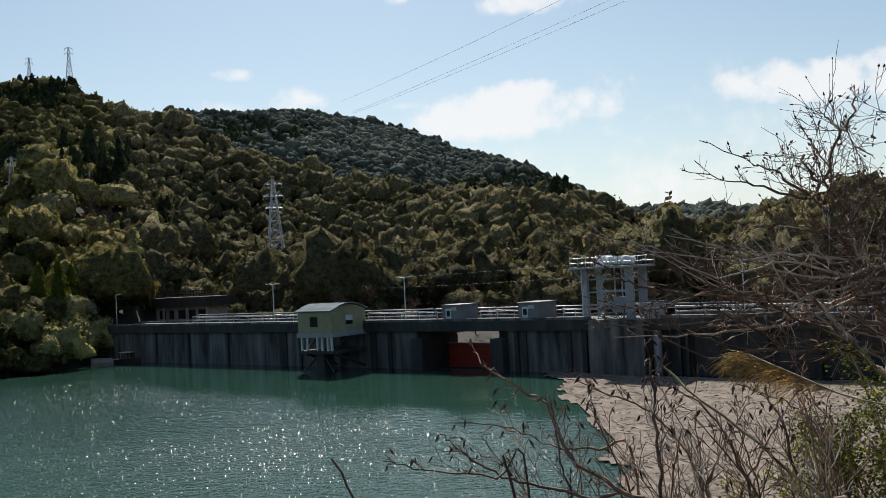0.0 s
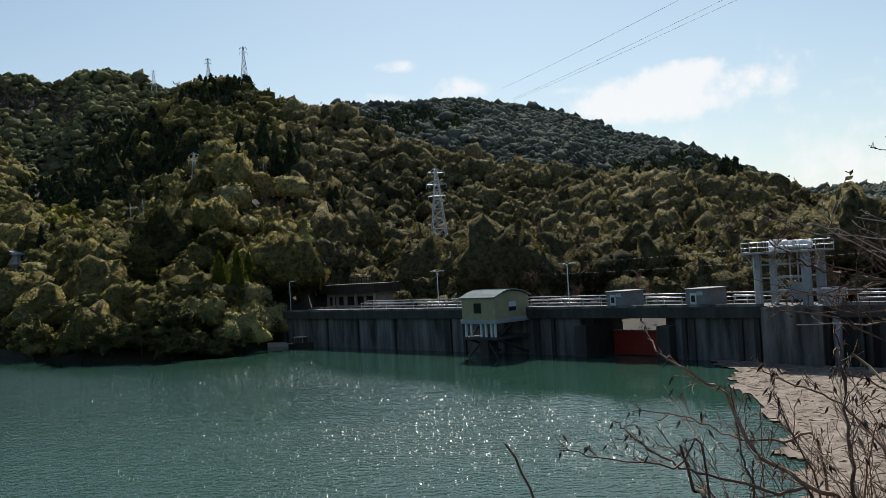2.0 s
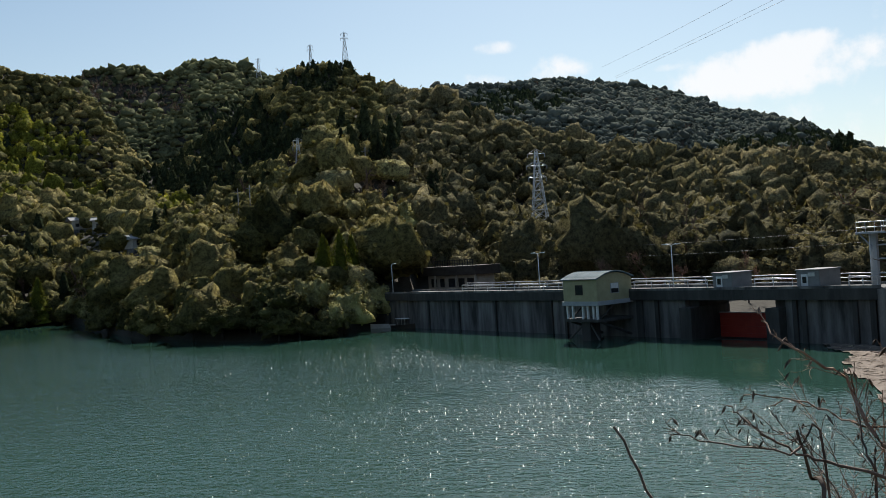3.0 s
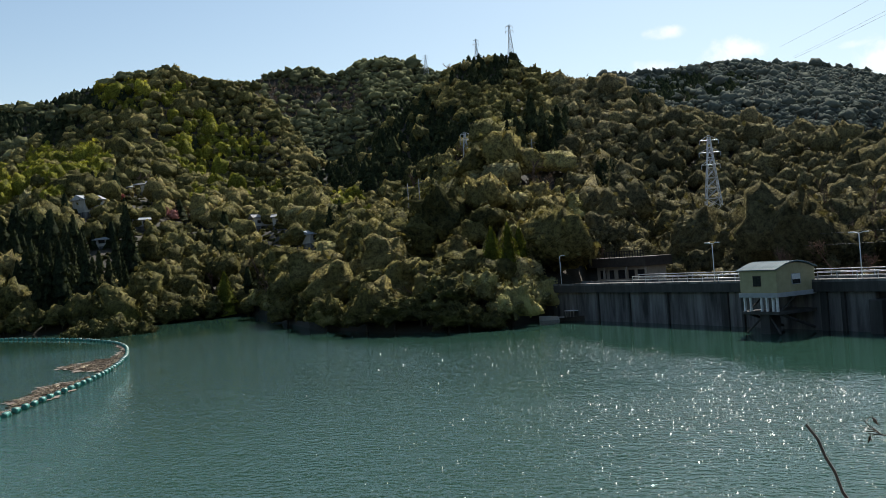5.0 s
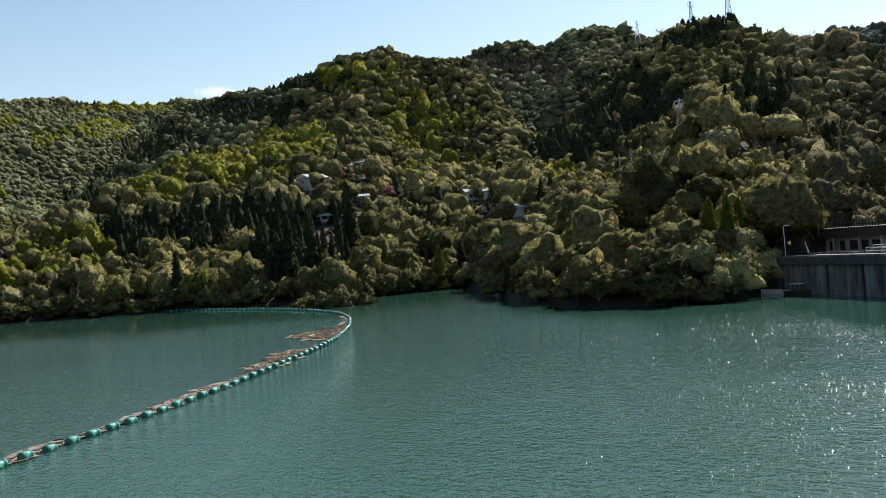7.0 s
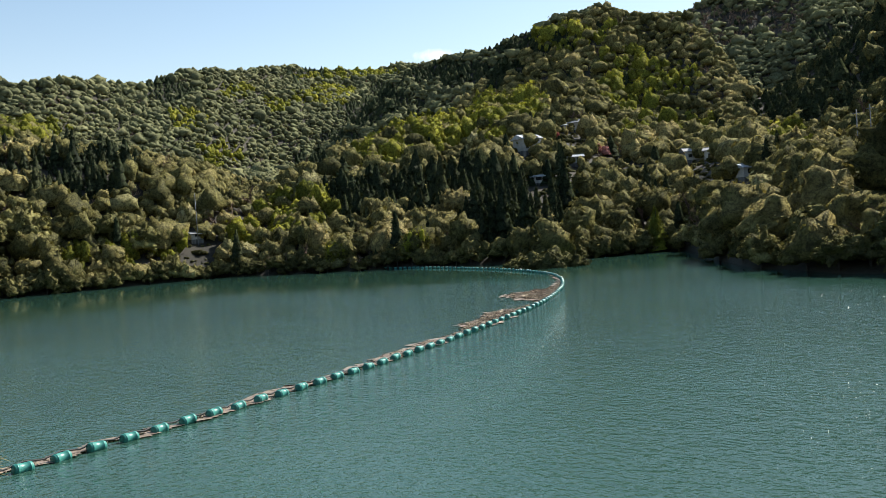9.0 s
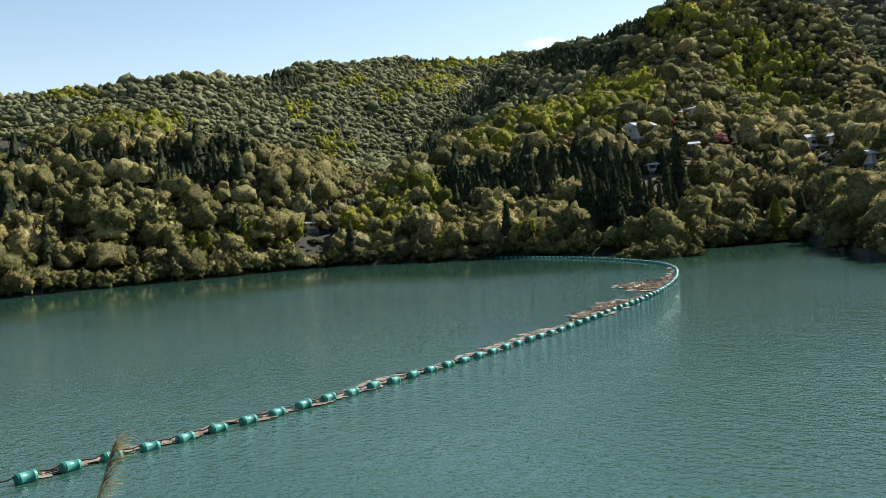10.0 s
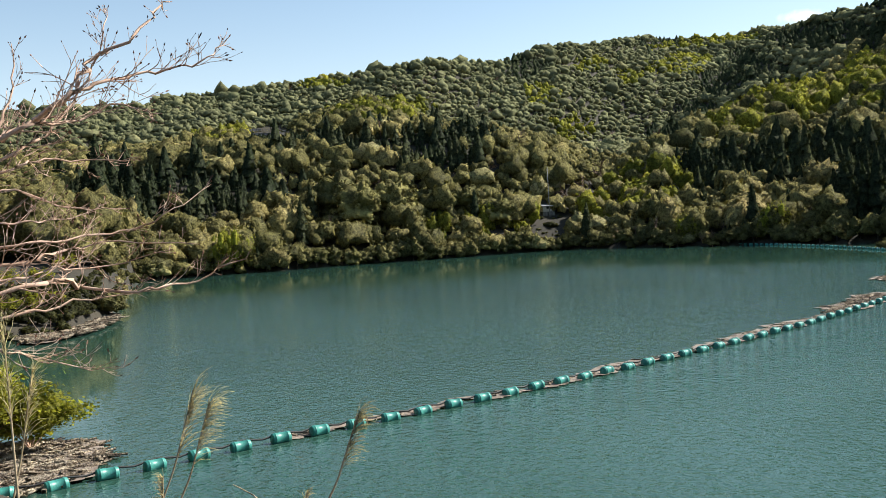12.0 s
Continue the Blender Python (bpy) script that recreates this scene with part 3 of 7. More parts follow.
def bamboo_crown(r, culms, leaves=0, size=0.1, seg=6):
    """Bamboo: several plumes that lean and nod."""
    parts = []
    for k in range(culms):
        a, lean = r.uniform(0, 6.283), r.uniform(0.1, 0.45)
        bx, by = r.normal(0, 0.5, 2)
        h = r.uniform(1.5, 2.4)
        v, f = dome(r, (0, 0, 0), 0.24, seg, 1.0, -0.7)
        u = (v[:, 2] + 0.3) / 0.72
        v[:, 2] = v[:, 2] * 2.2 + h
        v[:, 0] += bx + math.cos(a) * lean * u * u
        v[:, 1] += by + math.sin(a) * lean * u * u
        parts.append((v, f))
        m = leaves // culms
        if m:
            uu = r.uniform(0.3, 1.05, m)
            w = 0.46 * np.sin(uu * 2.7) + 0.05
            ang = r.uniform(0, 6.283, m)
            p = np.stack([bx + math.cos(a) * lean * uu ** 2 + np.cos(ang) * w, by + math.sin(a) * lean * uu ** 2 + np.sin(ang) * w, uu * h * 1.25], -1)
            parts.append(leaf_quads(p, np.stack([np.cos(ang), np.sin(ang), 0.7 + 0 * ang], -1), size, r))
    return join(parts)


def bare_crown(r, twigs, width):
    """Leafless tree: a fan of thin forked twigs."""
    parts_v, parts_f = [], []
    k = 0
    stems = [(np.array([0, 0, 0.0]), np.array([0, 0, 1.0]), 0.9, 3)]
    while stems and k < twigs:
        p, dv, ln, lev = stems.pop(0)
        q = p + dv * ln
        side = np.cross(dv, r.normal(0, 1, 3))
        side /= np.linalg.norm(side)
        w = width * (0.5 + lev * 0.7)
        parts_v += [p - side * w, p + side * w, q + side * w * 0.55, q - side * w * 0.55]
        parts_f.append((4 * k, 4 * k + 1, 4 * k + 2, 4 * k + 3))
        k += 1
        for c in range(3 if lev > 1 else 4):
            nd = dv + r.normal(0, 0.5, 3) + np.array([0, 0, 0.15])
            stems.append((q - dv * ln * r.uniform(0, 0.5), nd / np.linalg.norm(nd), ln * r.uniform(0.5, 0.8), max(0, lev - 1)))
    return np.array(parts_v), np.array(parts_f)


def plant(name, templates, pos, radius, height, material, label, category="trees", sub=0.0):
    """Many plants of one kind as one mesh: positions (n, 3), radii and height factors (n,)."""
    vs, fs, ts, o = [], [], [], 0
    kind = rng.integers(0, len(templates), len(pos))
    turn = rng.uniform(0, 6.283, len(pos))
    tone = np.clip(rng.normal(0.46, 0.17, len(pos)) + 0.2 * smooth_noise(pos[:, 0], pos[:, 1], 26, 31) + 0.12 * smooth_noise(pos[:, 0], pos[:, 1], 70, 32), 0, 1)
    for k, (tv, tf) in enumerate(templates):
        idx = np.nonzero(kind == k)[0]
        if not len(idx):
            continue
        c, s = np.cos(turn[idx])[:, None], np.sin(turn[idx])[:, None]
        rr, hh = radius[idx][:, None], (radius[idx] * height[idx])[:, None]
        x, y, z = tv[:, 0][None], tv[:, 1][None], tv[:, 2][None]
        v = np.stack([(x * c - y * s) * rr, (x * s + y * c) * rr, z * hh], -1) + pos[idx][:, None, :]
        m = len(tv)
        vs.append(v.reshape(-1, 3))
        fs.append((tf[None] + (np.arange(len(idx)) * m)[:, None, None] + o).reshape(-1, 4))
        ts.append(np.repeat(tone[idx], m))
        o += m * len(idx)
    ob = quads_mesh(name, np.concatenate(vs), np.concatenate(fs), material, np.concatenate(ts), smooth=True)
    return tagged(ob, label, category, kind="stuff")


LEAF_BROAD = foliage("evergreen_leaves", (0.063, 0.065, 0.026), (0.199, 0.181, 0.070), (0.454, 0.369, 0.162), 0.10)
# darker leaf copy for the backlit slopes: their shade is put into the colour
LEAF_BACKLIT = foliage("backlit_shade_leaves", (0.069, 0.066, 0.034), (0.185, 0.164, 0.086), (0.371, 0.312, 0.174), 0.10)
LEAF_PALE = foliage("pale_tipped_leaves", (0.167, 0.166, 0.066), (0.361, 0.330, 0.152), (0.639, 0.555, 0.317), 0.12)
LEAF_CONIFER = foliage("cedar_needles", (0.018, 0.028, 0.014), (0.040, 0.052, 0.025), (0.085, 0.092, 0.042), 0.06)
LEAF_BAMBOO = foliage("bamboo_leaves", (0.10, 0.115, 0.018), (0.24, 0.245, 0.036), (0.46, 0.43, 0.07), 0.25)
# far leaves greyed, bluer on the ridges, faint mottle: haze put into the colour
LEAF_UPLAND_HAZE = foliage("hazy_upland_leaves", (0.084, 0.092, 0.050), (0.146, 0.152, 0.080), (0.225, 0.216, 0.110), 0.10, 0.012, 0.45, 0.9)
LEAF_RIDGE_HAZE = foliage("hazy_ridge_leaves", (0.072, 0.086, 0.078), (0.110, 0.124, 0.108), (0.160, 0.168, 0.138), 0.10, 0.008, 0.25, 0.6)
TWIG_GREY = foliage("bare_twigs", (0.15, 0.10, 0.08), (0.25, 0.18, 0.14), (0.35, 0.26, 0.205), 0.0)

r_t = np.random.default_rng(11)
BROAD_FINE = [billow_crown(r_t, 14, 7, 24, 120, 0.07) for _ in range(8)]
BROAD_NEAR = [billow_crown(r_t, 9, 5, 13, 46, 0.10, ragged=0.06) for _ in range(12)]
BROAD_MID = [billow_crown(r_t, 8, 4, 9, 6, 0.13, ragged=0.08) for _ in range(10)]
BROAD_FAR = [billow_crown(r_t, 7, 4, 8, 2, 0.15, ragged=0.13) for _ in range(8)]
BROAD_TINY = [billow_crown(r_t, 6, 3, 6, ragged=0.13) for _ in range(6)]
BUSH = [billow_crown(r_t, 8, 4, 8, 40, 0.14) for _ in range(5)]
CON_NEAR = [conifer_crown(r_t, 5, 60, 0.14, 3.3, 7) for _ in range(6)]
CON_MID = [conifer_crown(r_t, 4, 12, 0.2, 2.3, 6) for _ in range(6)]
CON_FAR = [conifer_crown(r_t, 3, 0, 0.1, 2.0, 6) for _ in range(4)]
BAM_NEAR = [billow_crown(r_t, 9, 6, 18, 80, 0.11, 1.5, 0.62) for _ in range(5)]
BAM_MID = [billow_crown(r_t, 8, 4, 12, 24, 0.15, 1.4, 0.62) for _ in range(5)]
BAM_FAR = [billow_crown(r_t, 7, 4, 9, 8, 0.2, 1.3, 0.6) for _ in range(4)]
BARE_MID = [bare_crown(r_t, 120, 0.016) for _ in range(4)]
BARE_FAR = [bare_crown(r_t, 44, 0.035) for _ in range(4)]


def sprinkle(d_from, d_to, step, az_from=-104, az_to=26):
    """Places about step metres apart on the slopes that face the lake."""
    pts = []
    d = d_from
    while d < d_to:
        n = int(d * math.radians(az_to - az_from) / step)
        a = az_from + (np.arange(n) + rng.uniform(-0.45, 0.45, n)) * (az_to - az_from) / n
        pts.append(np.stack([a, d + rng.uniform(-0.45, 0.45, n) * step], -1))
        d += step * 0.95
    p = np.concatenate(pts)
    az, dd = p[:, 0], p[:, 1]
    z = land(az, dd)
    rise = land(az, dd + 12) - land(az, dd - 12)
    keep = (dd > far_shore(az) + 1.5) & (rise > np.where(dd > 420, -7.0, -4.0)) & ((z > -0.6) | (az > -18))
    return az[keep], dd[keep], z[keep]


def in_patch(az, d, patches):
    """Whether places lie in soft-edged ovals on the hillsides: azimuth, half width, angle of the slope above the eye, half height, all in degrees."""
    x, y = d * np.sin(np.radians(az)), d * np.cos(np.radians(az))
    el = np.degrees(np.arctan2(land(az, d) + 4 - EYE, d))
    v = np.full(len(az), -9.0)
    for a, wa, e, we in patches:
        v = np.maximum(v, 1 - ((az - a) / wa) ** 2 - ((el - e) / we) ** 2)
    return v + 0.5 * smooth_noise(x, y, 30, 5) + 0.4 * smooth_noise(x, y, 9, 8) > 0.15


BAMBOO = [(-43.6, 2.6, 11.0, 0.9), (-41, 1.6, 9.5, 0.9), (-39.5, 2.8, 7.6, 1.4), (-48, 3.0, 7.0, 0.9), (-50, 1.9, 6.0, 0.8), (-39.3, 3.2, 5.3, 0.6), (-33, 2.4, 3.9, 0.5), (-53.8, 2.4, 5.9, 1.2), (-56.2, 2.0, 4.8, 0.8), (-48.8, 2.2, 7.7, 0.6),
          (-61.3, 2.7, 1.5, 1.1), (-64, 1.6, 0.6, 0.8), (-68.6, 1.7, 0.3, 0.7), (-75.2, 1.7, 0.2, 0.8), (-71.8, 1.6, 0.2, 0.6), (-77.4, 3.2, 7.3, 0.7), (-67.3, 1.3, 7.6, 0.9), (-65.8, 1.3, 5.4, 0.8), (-59.3, 1.9, 8.6, 0.6), (-87, 2.0, 6.3, 0.4), (-58, 3.2, 9.7, 0.3), (-62.3, 1.2, 8.0, 0.6), (-64.5, 1.2, 9.0, 0.5), (-81, 1.6, 9.0, 0.3)]
CEDAR = [(-47.0, 4.0, 10.9, 0.7), (-48.5, 3.2, 0.3, 1.2), (-74, 3.0, 4.2, 0.7), (-23.4, 2.3, 11.6, 1.3), (-28, 4.0, 8.4, 2.1), (-31, 3.4, 6.1, 1.3), (-20.3, 2.4, 7.1, 0.9), (-52.3, 4.6, 2.6, 1.6), (-46.3, 2.2, 1.8, 1.3), (-57.5, 2.2, 2.4, 1.2), (-55.8, 2.8, 7.8, 0.8), (-77.3, 6.2, 5.5, 0.6), (-90, 7.0, 3.1, 1.4), (-68.6, 1.6, 9.2, 0.8),
         (-60.3, 1.3, 9.8, 0.4), (-11.8, 4.2, 9.2, 0.8), (5, 5.5, 5.4, 0.7), (7.3, 1.0, 4.5, 0.4), (-50, 3.0, 9.3, 1.1), (-84, 3.0, 5.6, 0.5), (-16.9, 0.35, 10.2, 0.4), (-16.6, 0.6, 3.2, 1.4), (-60.5, 1.5, 4.7, 0.5), (-58.6, 1.5, 6.0, 0.6), (-57, 1.4, 7.2, 0.7), (-55.5, 1.4, 8.4, 0.7), (-53, 1.6, 9.5, 0.5)]
BARE = [(-33.3, 3.6, 10.4, 1.3), (-36, 2.0, 11, 0.8), (-20.6, 2.0, 5.0, 0.6), (-50.3, 1.3, 2.0, 0.6), (-42.1, 1.1, 4.2, 0.6), (-2, 7.0, -0.5, 0.6), (-57.5, 1.2, -1.3, 0.5), (-38, 1.0, -0.6, 0.8), (-26, 1.6, 3.5, 0.8), (-62, 1.5, -1.0, 0.5), (-65, 1.3, 1.6, 0.7), (-15.5, 1.2, 1.8, 1.0), (-24.6, 1.2, 6.6, 0.7)]


def seat(az, el):
    """Distance at which the ground, going away from the lake, rises to the angle el as seen from the standpoint."""
    d = np.arange(float(far_shore(np.array(az))) + 8, 700, 2.0)
    up = np.degrees(np.arctan2(land(np.full(len(d), az), d) + 1 - EYE, d))
    k = np.nonzero(up >= el)[0]
    return float(d[k[0]]) if len(k) else 400.0


# azimuth, distance, length, width, height, turn, pale roof, label
HOUSES = [(-47.2, seat(-47.2, 4.3), 8.5, 7.0, 4.6, 35, 1, "white two-storey house with a pale roof on the slope"),
          (-44.2, seat(-44.2, 5.3), 9.0, 7.0, 3.2, -20, 0, "house with a grey tiled roof among trees"),
          (-45.1, seat(-45.1, 5.3), 4.0, 3.5, 2.4, 10, 1, "small white shed beside the grey-roofed house"),
          (-37.4, seat(-37.4, 2.95), 8.0, 6.0, 3.0, 15, 0, "low grey-roofed farmhouse on the hillside"),
          (-36.3, seat(-36.3, 2.9), 5.0, 5.0, 3.0, -10, 0, "small grey-roofed farm outbuilding"),
          (-34.5, seat(-34.5, 1.7), 6.0, 5.0, 2.4, 40, 1, "shed with a pale sloping metal roof"),
          (-44.7, seat(-44.7, 3.35), 9.0, 4.0, 2.2, 5, 1, "long shed with a flat pale roof"),
          (-46.6, seat(-46.6, 2.35), 4.0, 3.0, 2.0, -15, 1, "small garden shed with a pale roof"),
          (-67.6, seat(-67.6, 0.3), 4.0, 3.0, 1.7, 25, 0, "dark-roofed boat shed near the shore")]
CLEAR = [(az, max(0.6, 340 / d), math.degrees(math.atan2(spot(az, d).z + 2 - EYE, d)) - min(0.85, 235 / d), min(1.3, 350 / d)) for az, d, *_ in HOUSES] + [(-34.2, 1.4, 2.0, 0.3), (-66.4, 0.8, 0.0, 0.5), (-84, 1.5, 6.3, 0.35), (-42.4, 1.5, 3.7, 0.4), (-40, 2.4, 3.1, 0.35), (-37, 1.6, 2.7, 0.3), (-66.9, 0.9, -0.8, 0.4)]


LEAF_SCRUB = foliage("garden_scrub_leaves", (0.045, 0.048, 0.018), (0.085, 0.085, 0.032), (0.16, 0.145, 0.062), 0.3)


SIGHT_AZ, SIGHT_D = np.arange(-107, 34, 0.5), np.arange(90, 2800, 6.0)
SIGHT = np.maximum.accumulate(np.degrees(np.arctan2(land(*np.meshgrid(SIGHT_AZ, SIGHT_D, indexing="ij")) + 4.5 - EYE, SIGHT_D[None])), axis=1)


def towards_lake(az, d, top):
    """Whether a tree stands on a slope that looks over the lake, not behind a ridge."""
    i = np.clip(np.round((az - SIGHT_AZ[0]) / 0.5).astype(int), 0, len(SIGHT_AZ) - 1)
    j = np.clip(((d - 8 - SIGHT_D[0]) / 6.0).astype(int), 0, len(SIGHT_D) - 1)
    return np.degrees(np.arctan2(top - EYE, d)) > SIGHT[i, j] - 0.02


KINDS = (("broadleaf_forest", "dense evergreen broadleaf forest with rounded olive green crowns"), ("bamboo_grove", "bright yellow-green bamboo grove on the hillside"), ("cedar_forest", "dark green cedar plantation on the slope"),
         ("bare_woods", "leafless grey-brown trees among the evergreens"), ("hillside_scrub", "low olive scrub and terraced gardens on the slope"))


def build_belt(d_from, d_to, step, mats, templates):
    """One belt of woods at a range of distances, tree by tree: broadleaf, bamboo, cedar, bare and scrub."""
    az, d, z = sprinkle(d_from, d_to, step)
    x, y = d * np.sin(np.radians(az)), d * np.cos(np.radians(az))
    s, o = (x - A_DAM[0]) * E_DAM[0] + (y - A_DAM[1]) * E_DAM[1], (x - A_DAM[0]) * N_DAM[0] + (y - A_DAM[1]) * N_DAM[1]
    keep = towards_lake(az, d, z + 9) & ~((s > -9) & (o < 10)) & ~((s > 16) & (o < 22)) & ~((s > -17) & (s < 10) & (o < 20) & (o > 4))
    az, d, z, x, y = (q[keep] for q in (az, d, z, x, y))
    mixed = rng.uniform(0, 1, len(az))
    clear = in_patch(az, d, CLEAR)
    bam = in_patch(az, d, BAMBOO) & (mixed < 0.68) & ~clear
    ced = (in_patch(az, d, CEDAR) & (mixed < 0.92) | (mixed > 0.975) & (az < -22) & (d > 240)) & ~clear & ~bam
    bare = (in_patch(az, d, BARE) & (mixed < 0.62) | (mixed < 0.035)) & ~clear & ~bam & ~ced
    # woods right of azimuth -19 get leaf colours with shade, farther off haze
    backlit = (az > -19) & ~(clear | bam | ced | bare)
    pale = (mixed > 0.5) & (mixed < np.where((az > -27) & (az < -15), 0.92, 0.54)) & ~(clear | bam | ced | bare | backlit) & (d < 400)
    rest = ~(clear | bam | ced | bare | backlit | pale)
    r0 = step * (0.74 if d_from < 440 else 0.88 if d_from < 700 else 0.98) * np.clip(rng.lognormal(-0.05, 0.46 if d_from < 440 else 0.32, len(az)), 0.45, 2.5)
    pos = np.stack([x, y, z], -1)
    for sel, t, mat, wide, up, sink, kind, label in ((rest, 0, mats[0], 1.0, 1.32, 0.1, 0, ""), (backlit, 0, mats[1], 1.05, 1.32, 0.1, 0, "broadleaf forest with rounded grey-green crowns, shade and haze in their colour"),
                                                     (pale, 0, LEAF_PALE, 0.95, 1.2, 0.1, 0, "broadleaf trees with pale young leaf tips"), (bam, 1, LEAF_BAMBOO, 0.9, 1.15, 0.1, 1, ""),
                                                     (ced, 2, LEAF_CONIFER, 0.85, 1.0 if d_from < 440 else 0.8, 0.1, 2, ""), (bare, 3, TWIG_GREY, 1.0, 0.9, 0.05, 3, ""), (clear, 4, LEAF_SCRUB, 0.42, 0.8, 0.45, 4, "")):
        k = np.nonzero(sel)[0]
        if len(k):
            rr = r0[k] * wide
            plant(KINDS[kind][0], templates[t], pos[k] - np.stack([0 * rr, 0 * rr, rr * (sink if d_from < 440 else sink + 0.2)], -1), rr, up * (1.0 if d_from < 440 else 0.86 if d_from < 700 else 0.72) * rng.uniform(0.82, 1.2, len(k)), mat, label or KINDS[kind][1])


def build_woods():
    n = 480
    sa = rng.uniform(-106, -94.2, n)
    sd = far_shore(sa) + rng.uniform(0.5, 34, n)
    sp = np.stack([sd * np.sin(np.radians(sa)), sd * np.cos(np.radians(sa)), land(sa, sd) - 0.25], -1)
    plant("spit_scrub", [broad_crown(r_t, 1, 30, 0.2, 6) for _ in range(4)], sp, rng.uniform(0.45, 1.1, n), rng.uniform(0.5, 1.2, n), LEAF_SCRUB, "dry yellow-green grass and scrub on the spit", "grass")
    near = (LEAF_BROAD, LEAF_BACKLIT)
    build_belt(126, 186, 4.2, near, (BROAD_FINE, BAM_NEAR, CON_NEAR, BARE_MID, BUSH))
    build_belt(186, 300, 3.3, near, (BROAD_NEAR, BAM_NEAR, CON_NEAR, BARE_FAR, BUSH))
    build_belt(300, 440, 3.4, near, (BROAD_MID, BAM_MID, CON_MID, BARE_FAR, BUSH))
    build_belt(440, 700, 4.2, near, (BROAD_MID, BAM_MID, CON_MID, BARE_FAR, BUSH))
    # belts beyond 700 m wear the haze-tinted leaf colours
    build_belt(700, 960, 4.0, (LEAF_UPLAND_HAZE, LEAF_RIDGE_HAZE), (BROAD_FAR, BAM_FAR, CON_FAR, BARE_FAR, BROAD_FAR))
    build_belt(960, 1720, 5.2, (LEAF_UPLAND_HAZE, LEAF_RIDGE_HAZE), (BROAD_TINY, BAM_FAR, CON_FAR, BARE_FAR, BROAD_TINY))
    build_belt(1720, 2760, 12.0, (LEAF_RIDGE_HAZE, LEAF_RIDGE_HAZE), (BROAD_TINY, BAM_FAR, CON_FAR, BARE_FAR, BROAD_TINY))


build_woods()


# ================= the dam =================
DAM = Matrix.Translation((A_DAM[0], A_DAM[1], 0.47)) @ Matrix.Rotation(math.atan2(E_DAM[1], E_DAM[0]), 4, "Z") @ Matrix.Scale(0.955, 4)   # x along the crest, y downstream


def at_dam(s, y, z, turn=0):
    return DAM @ pose(s, y, z, 0, 0, turn)


def build_dam():
    dam = thing("dam", DAM, "grey concrete gravity dam with dark streaked upstream face", "dam", kind="structure")
    for s0, s1 in ((-9, 3.6), (3.6, 11.2), (11.2, 19.6), (19.6, 30.5), (30.5, 41.5), (41.5, 52.6), (65.2, 75.6), (86, 100), (100, 115), (115, 130)):
        y0 = 0.6 if s0 > 80 else 0.0
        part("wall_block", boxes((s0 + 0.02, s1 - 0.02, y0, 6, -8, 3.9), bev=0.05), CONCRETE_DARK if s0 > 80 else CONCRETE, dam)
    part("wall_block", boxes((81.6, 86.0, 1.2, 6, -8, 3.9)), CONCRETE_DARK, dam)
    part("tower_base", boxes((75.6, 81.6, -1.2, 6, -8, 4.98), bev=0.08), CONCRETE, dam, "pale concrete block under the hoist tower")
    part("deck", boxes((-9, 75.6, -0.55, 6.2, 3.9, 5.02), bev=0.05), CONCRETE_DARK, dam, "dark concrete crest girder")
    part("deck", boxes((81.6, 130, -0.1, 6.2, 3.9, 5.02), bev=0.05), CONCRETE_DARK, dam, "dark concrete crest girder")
    for y0 in (-0.5, 5.9):
        part("kerb", boxes((-9, 75.5, y0, y0 + 0.28, 5.02, 5.3), bev=0.03), CONCRETE, dam, "grey concrete kerb along the crest")
        part("kerb", boxes((82.1, 130, max(y0, -0.05), max(y0, -0.05) + 0.28, 5.02, 5.3), bev=0.03), CONCRETE, dam, "grey concrete kerb along the crest")
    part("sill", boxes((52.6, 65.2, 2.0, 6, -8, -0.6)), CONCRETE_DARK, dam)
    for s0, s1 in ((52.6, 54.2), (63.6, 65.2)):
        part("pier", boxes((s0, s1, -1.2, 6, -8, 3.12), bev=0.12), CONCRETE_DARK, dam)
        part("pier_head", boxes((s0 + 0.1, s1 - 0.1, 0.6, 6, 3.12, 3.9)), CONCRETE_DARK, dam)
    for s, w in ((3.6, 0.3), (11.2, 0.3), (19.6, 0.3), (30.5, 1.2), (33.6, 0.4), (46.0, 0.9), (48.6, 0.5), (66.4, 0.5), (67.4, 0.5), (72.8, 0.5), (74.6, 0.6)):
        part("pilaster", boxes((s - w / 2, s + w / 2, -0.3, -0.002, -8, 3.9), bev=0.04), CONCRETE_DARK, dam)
    gate = part("gate", boxes((54.2, 63.6, 4.0, 4.3, -3, 2.15)), RED_PAINT, dam, "red painted steel spillway gate")
    for z in (-0.2, 0.6, 1.4, 2.05):
        part("stiffener", boxes((54.25, 63.55, 3.86, 4.0, z - 0.06, z + 0.06)), RED_PAINT, gate)
    part("gate_lip", boxes((54.2, 63.6, 3.95, 4.35, 2.15, 2.22)), PALE_PAINT, gate)
    bm = bmesh.new()
    rod(bm, (82.3, 0.4, -2), (82.3, 0.4, 5.0), 0.42, seg=16)
    part("intake_pipe", bm, PALE_PAINT, dam, "pale grey vertical steel pipe", True)
    for s in (84.6, 85.4, 88.5, 93, 97.5):
        part("rib", boxes((s - 0.15, s + 0.15, 0.1, 0.6, -8, 3.9)), CONCRETE_DARK, dam)


build_dam()


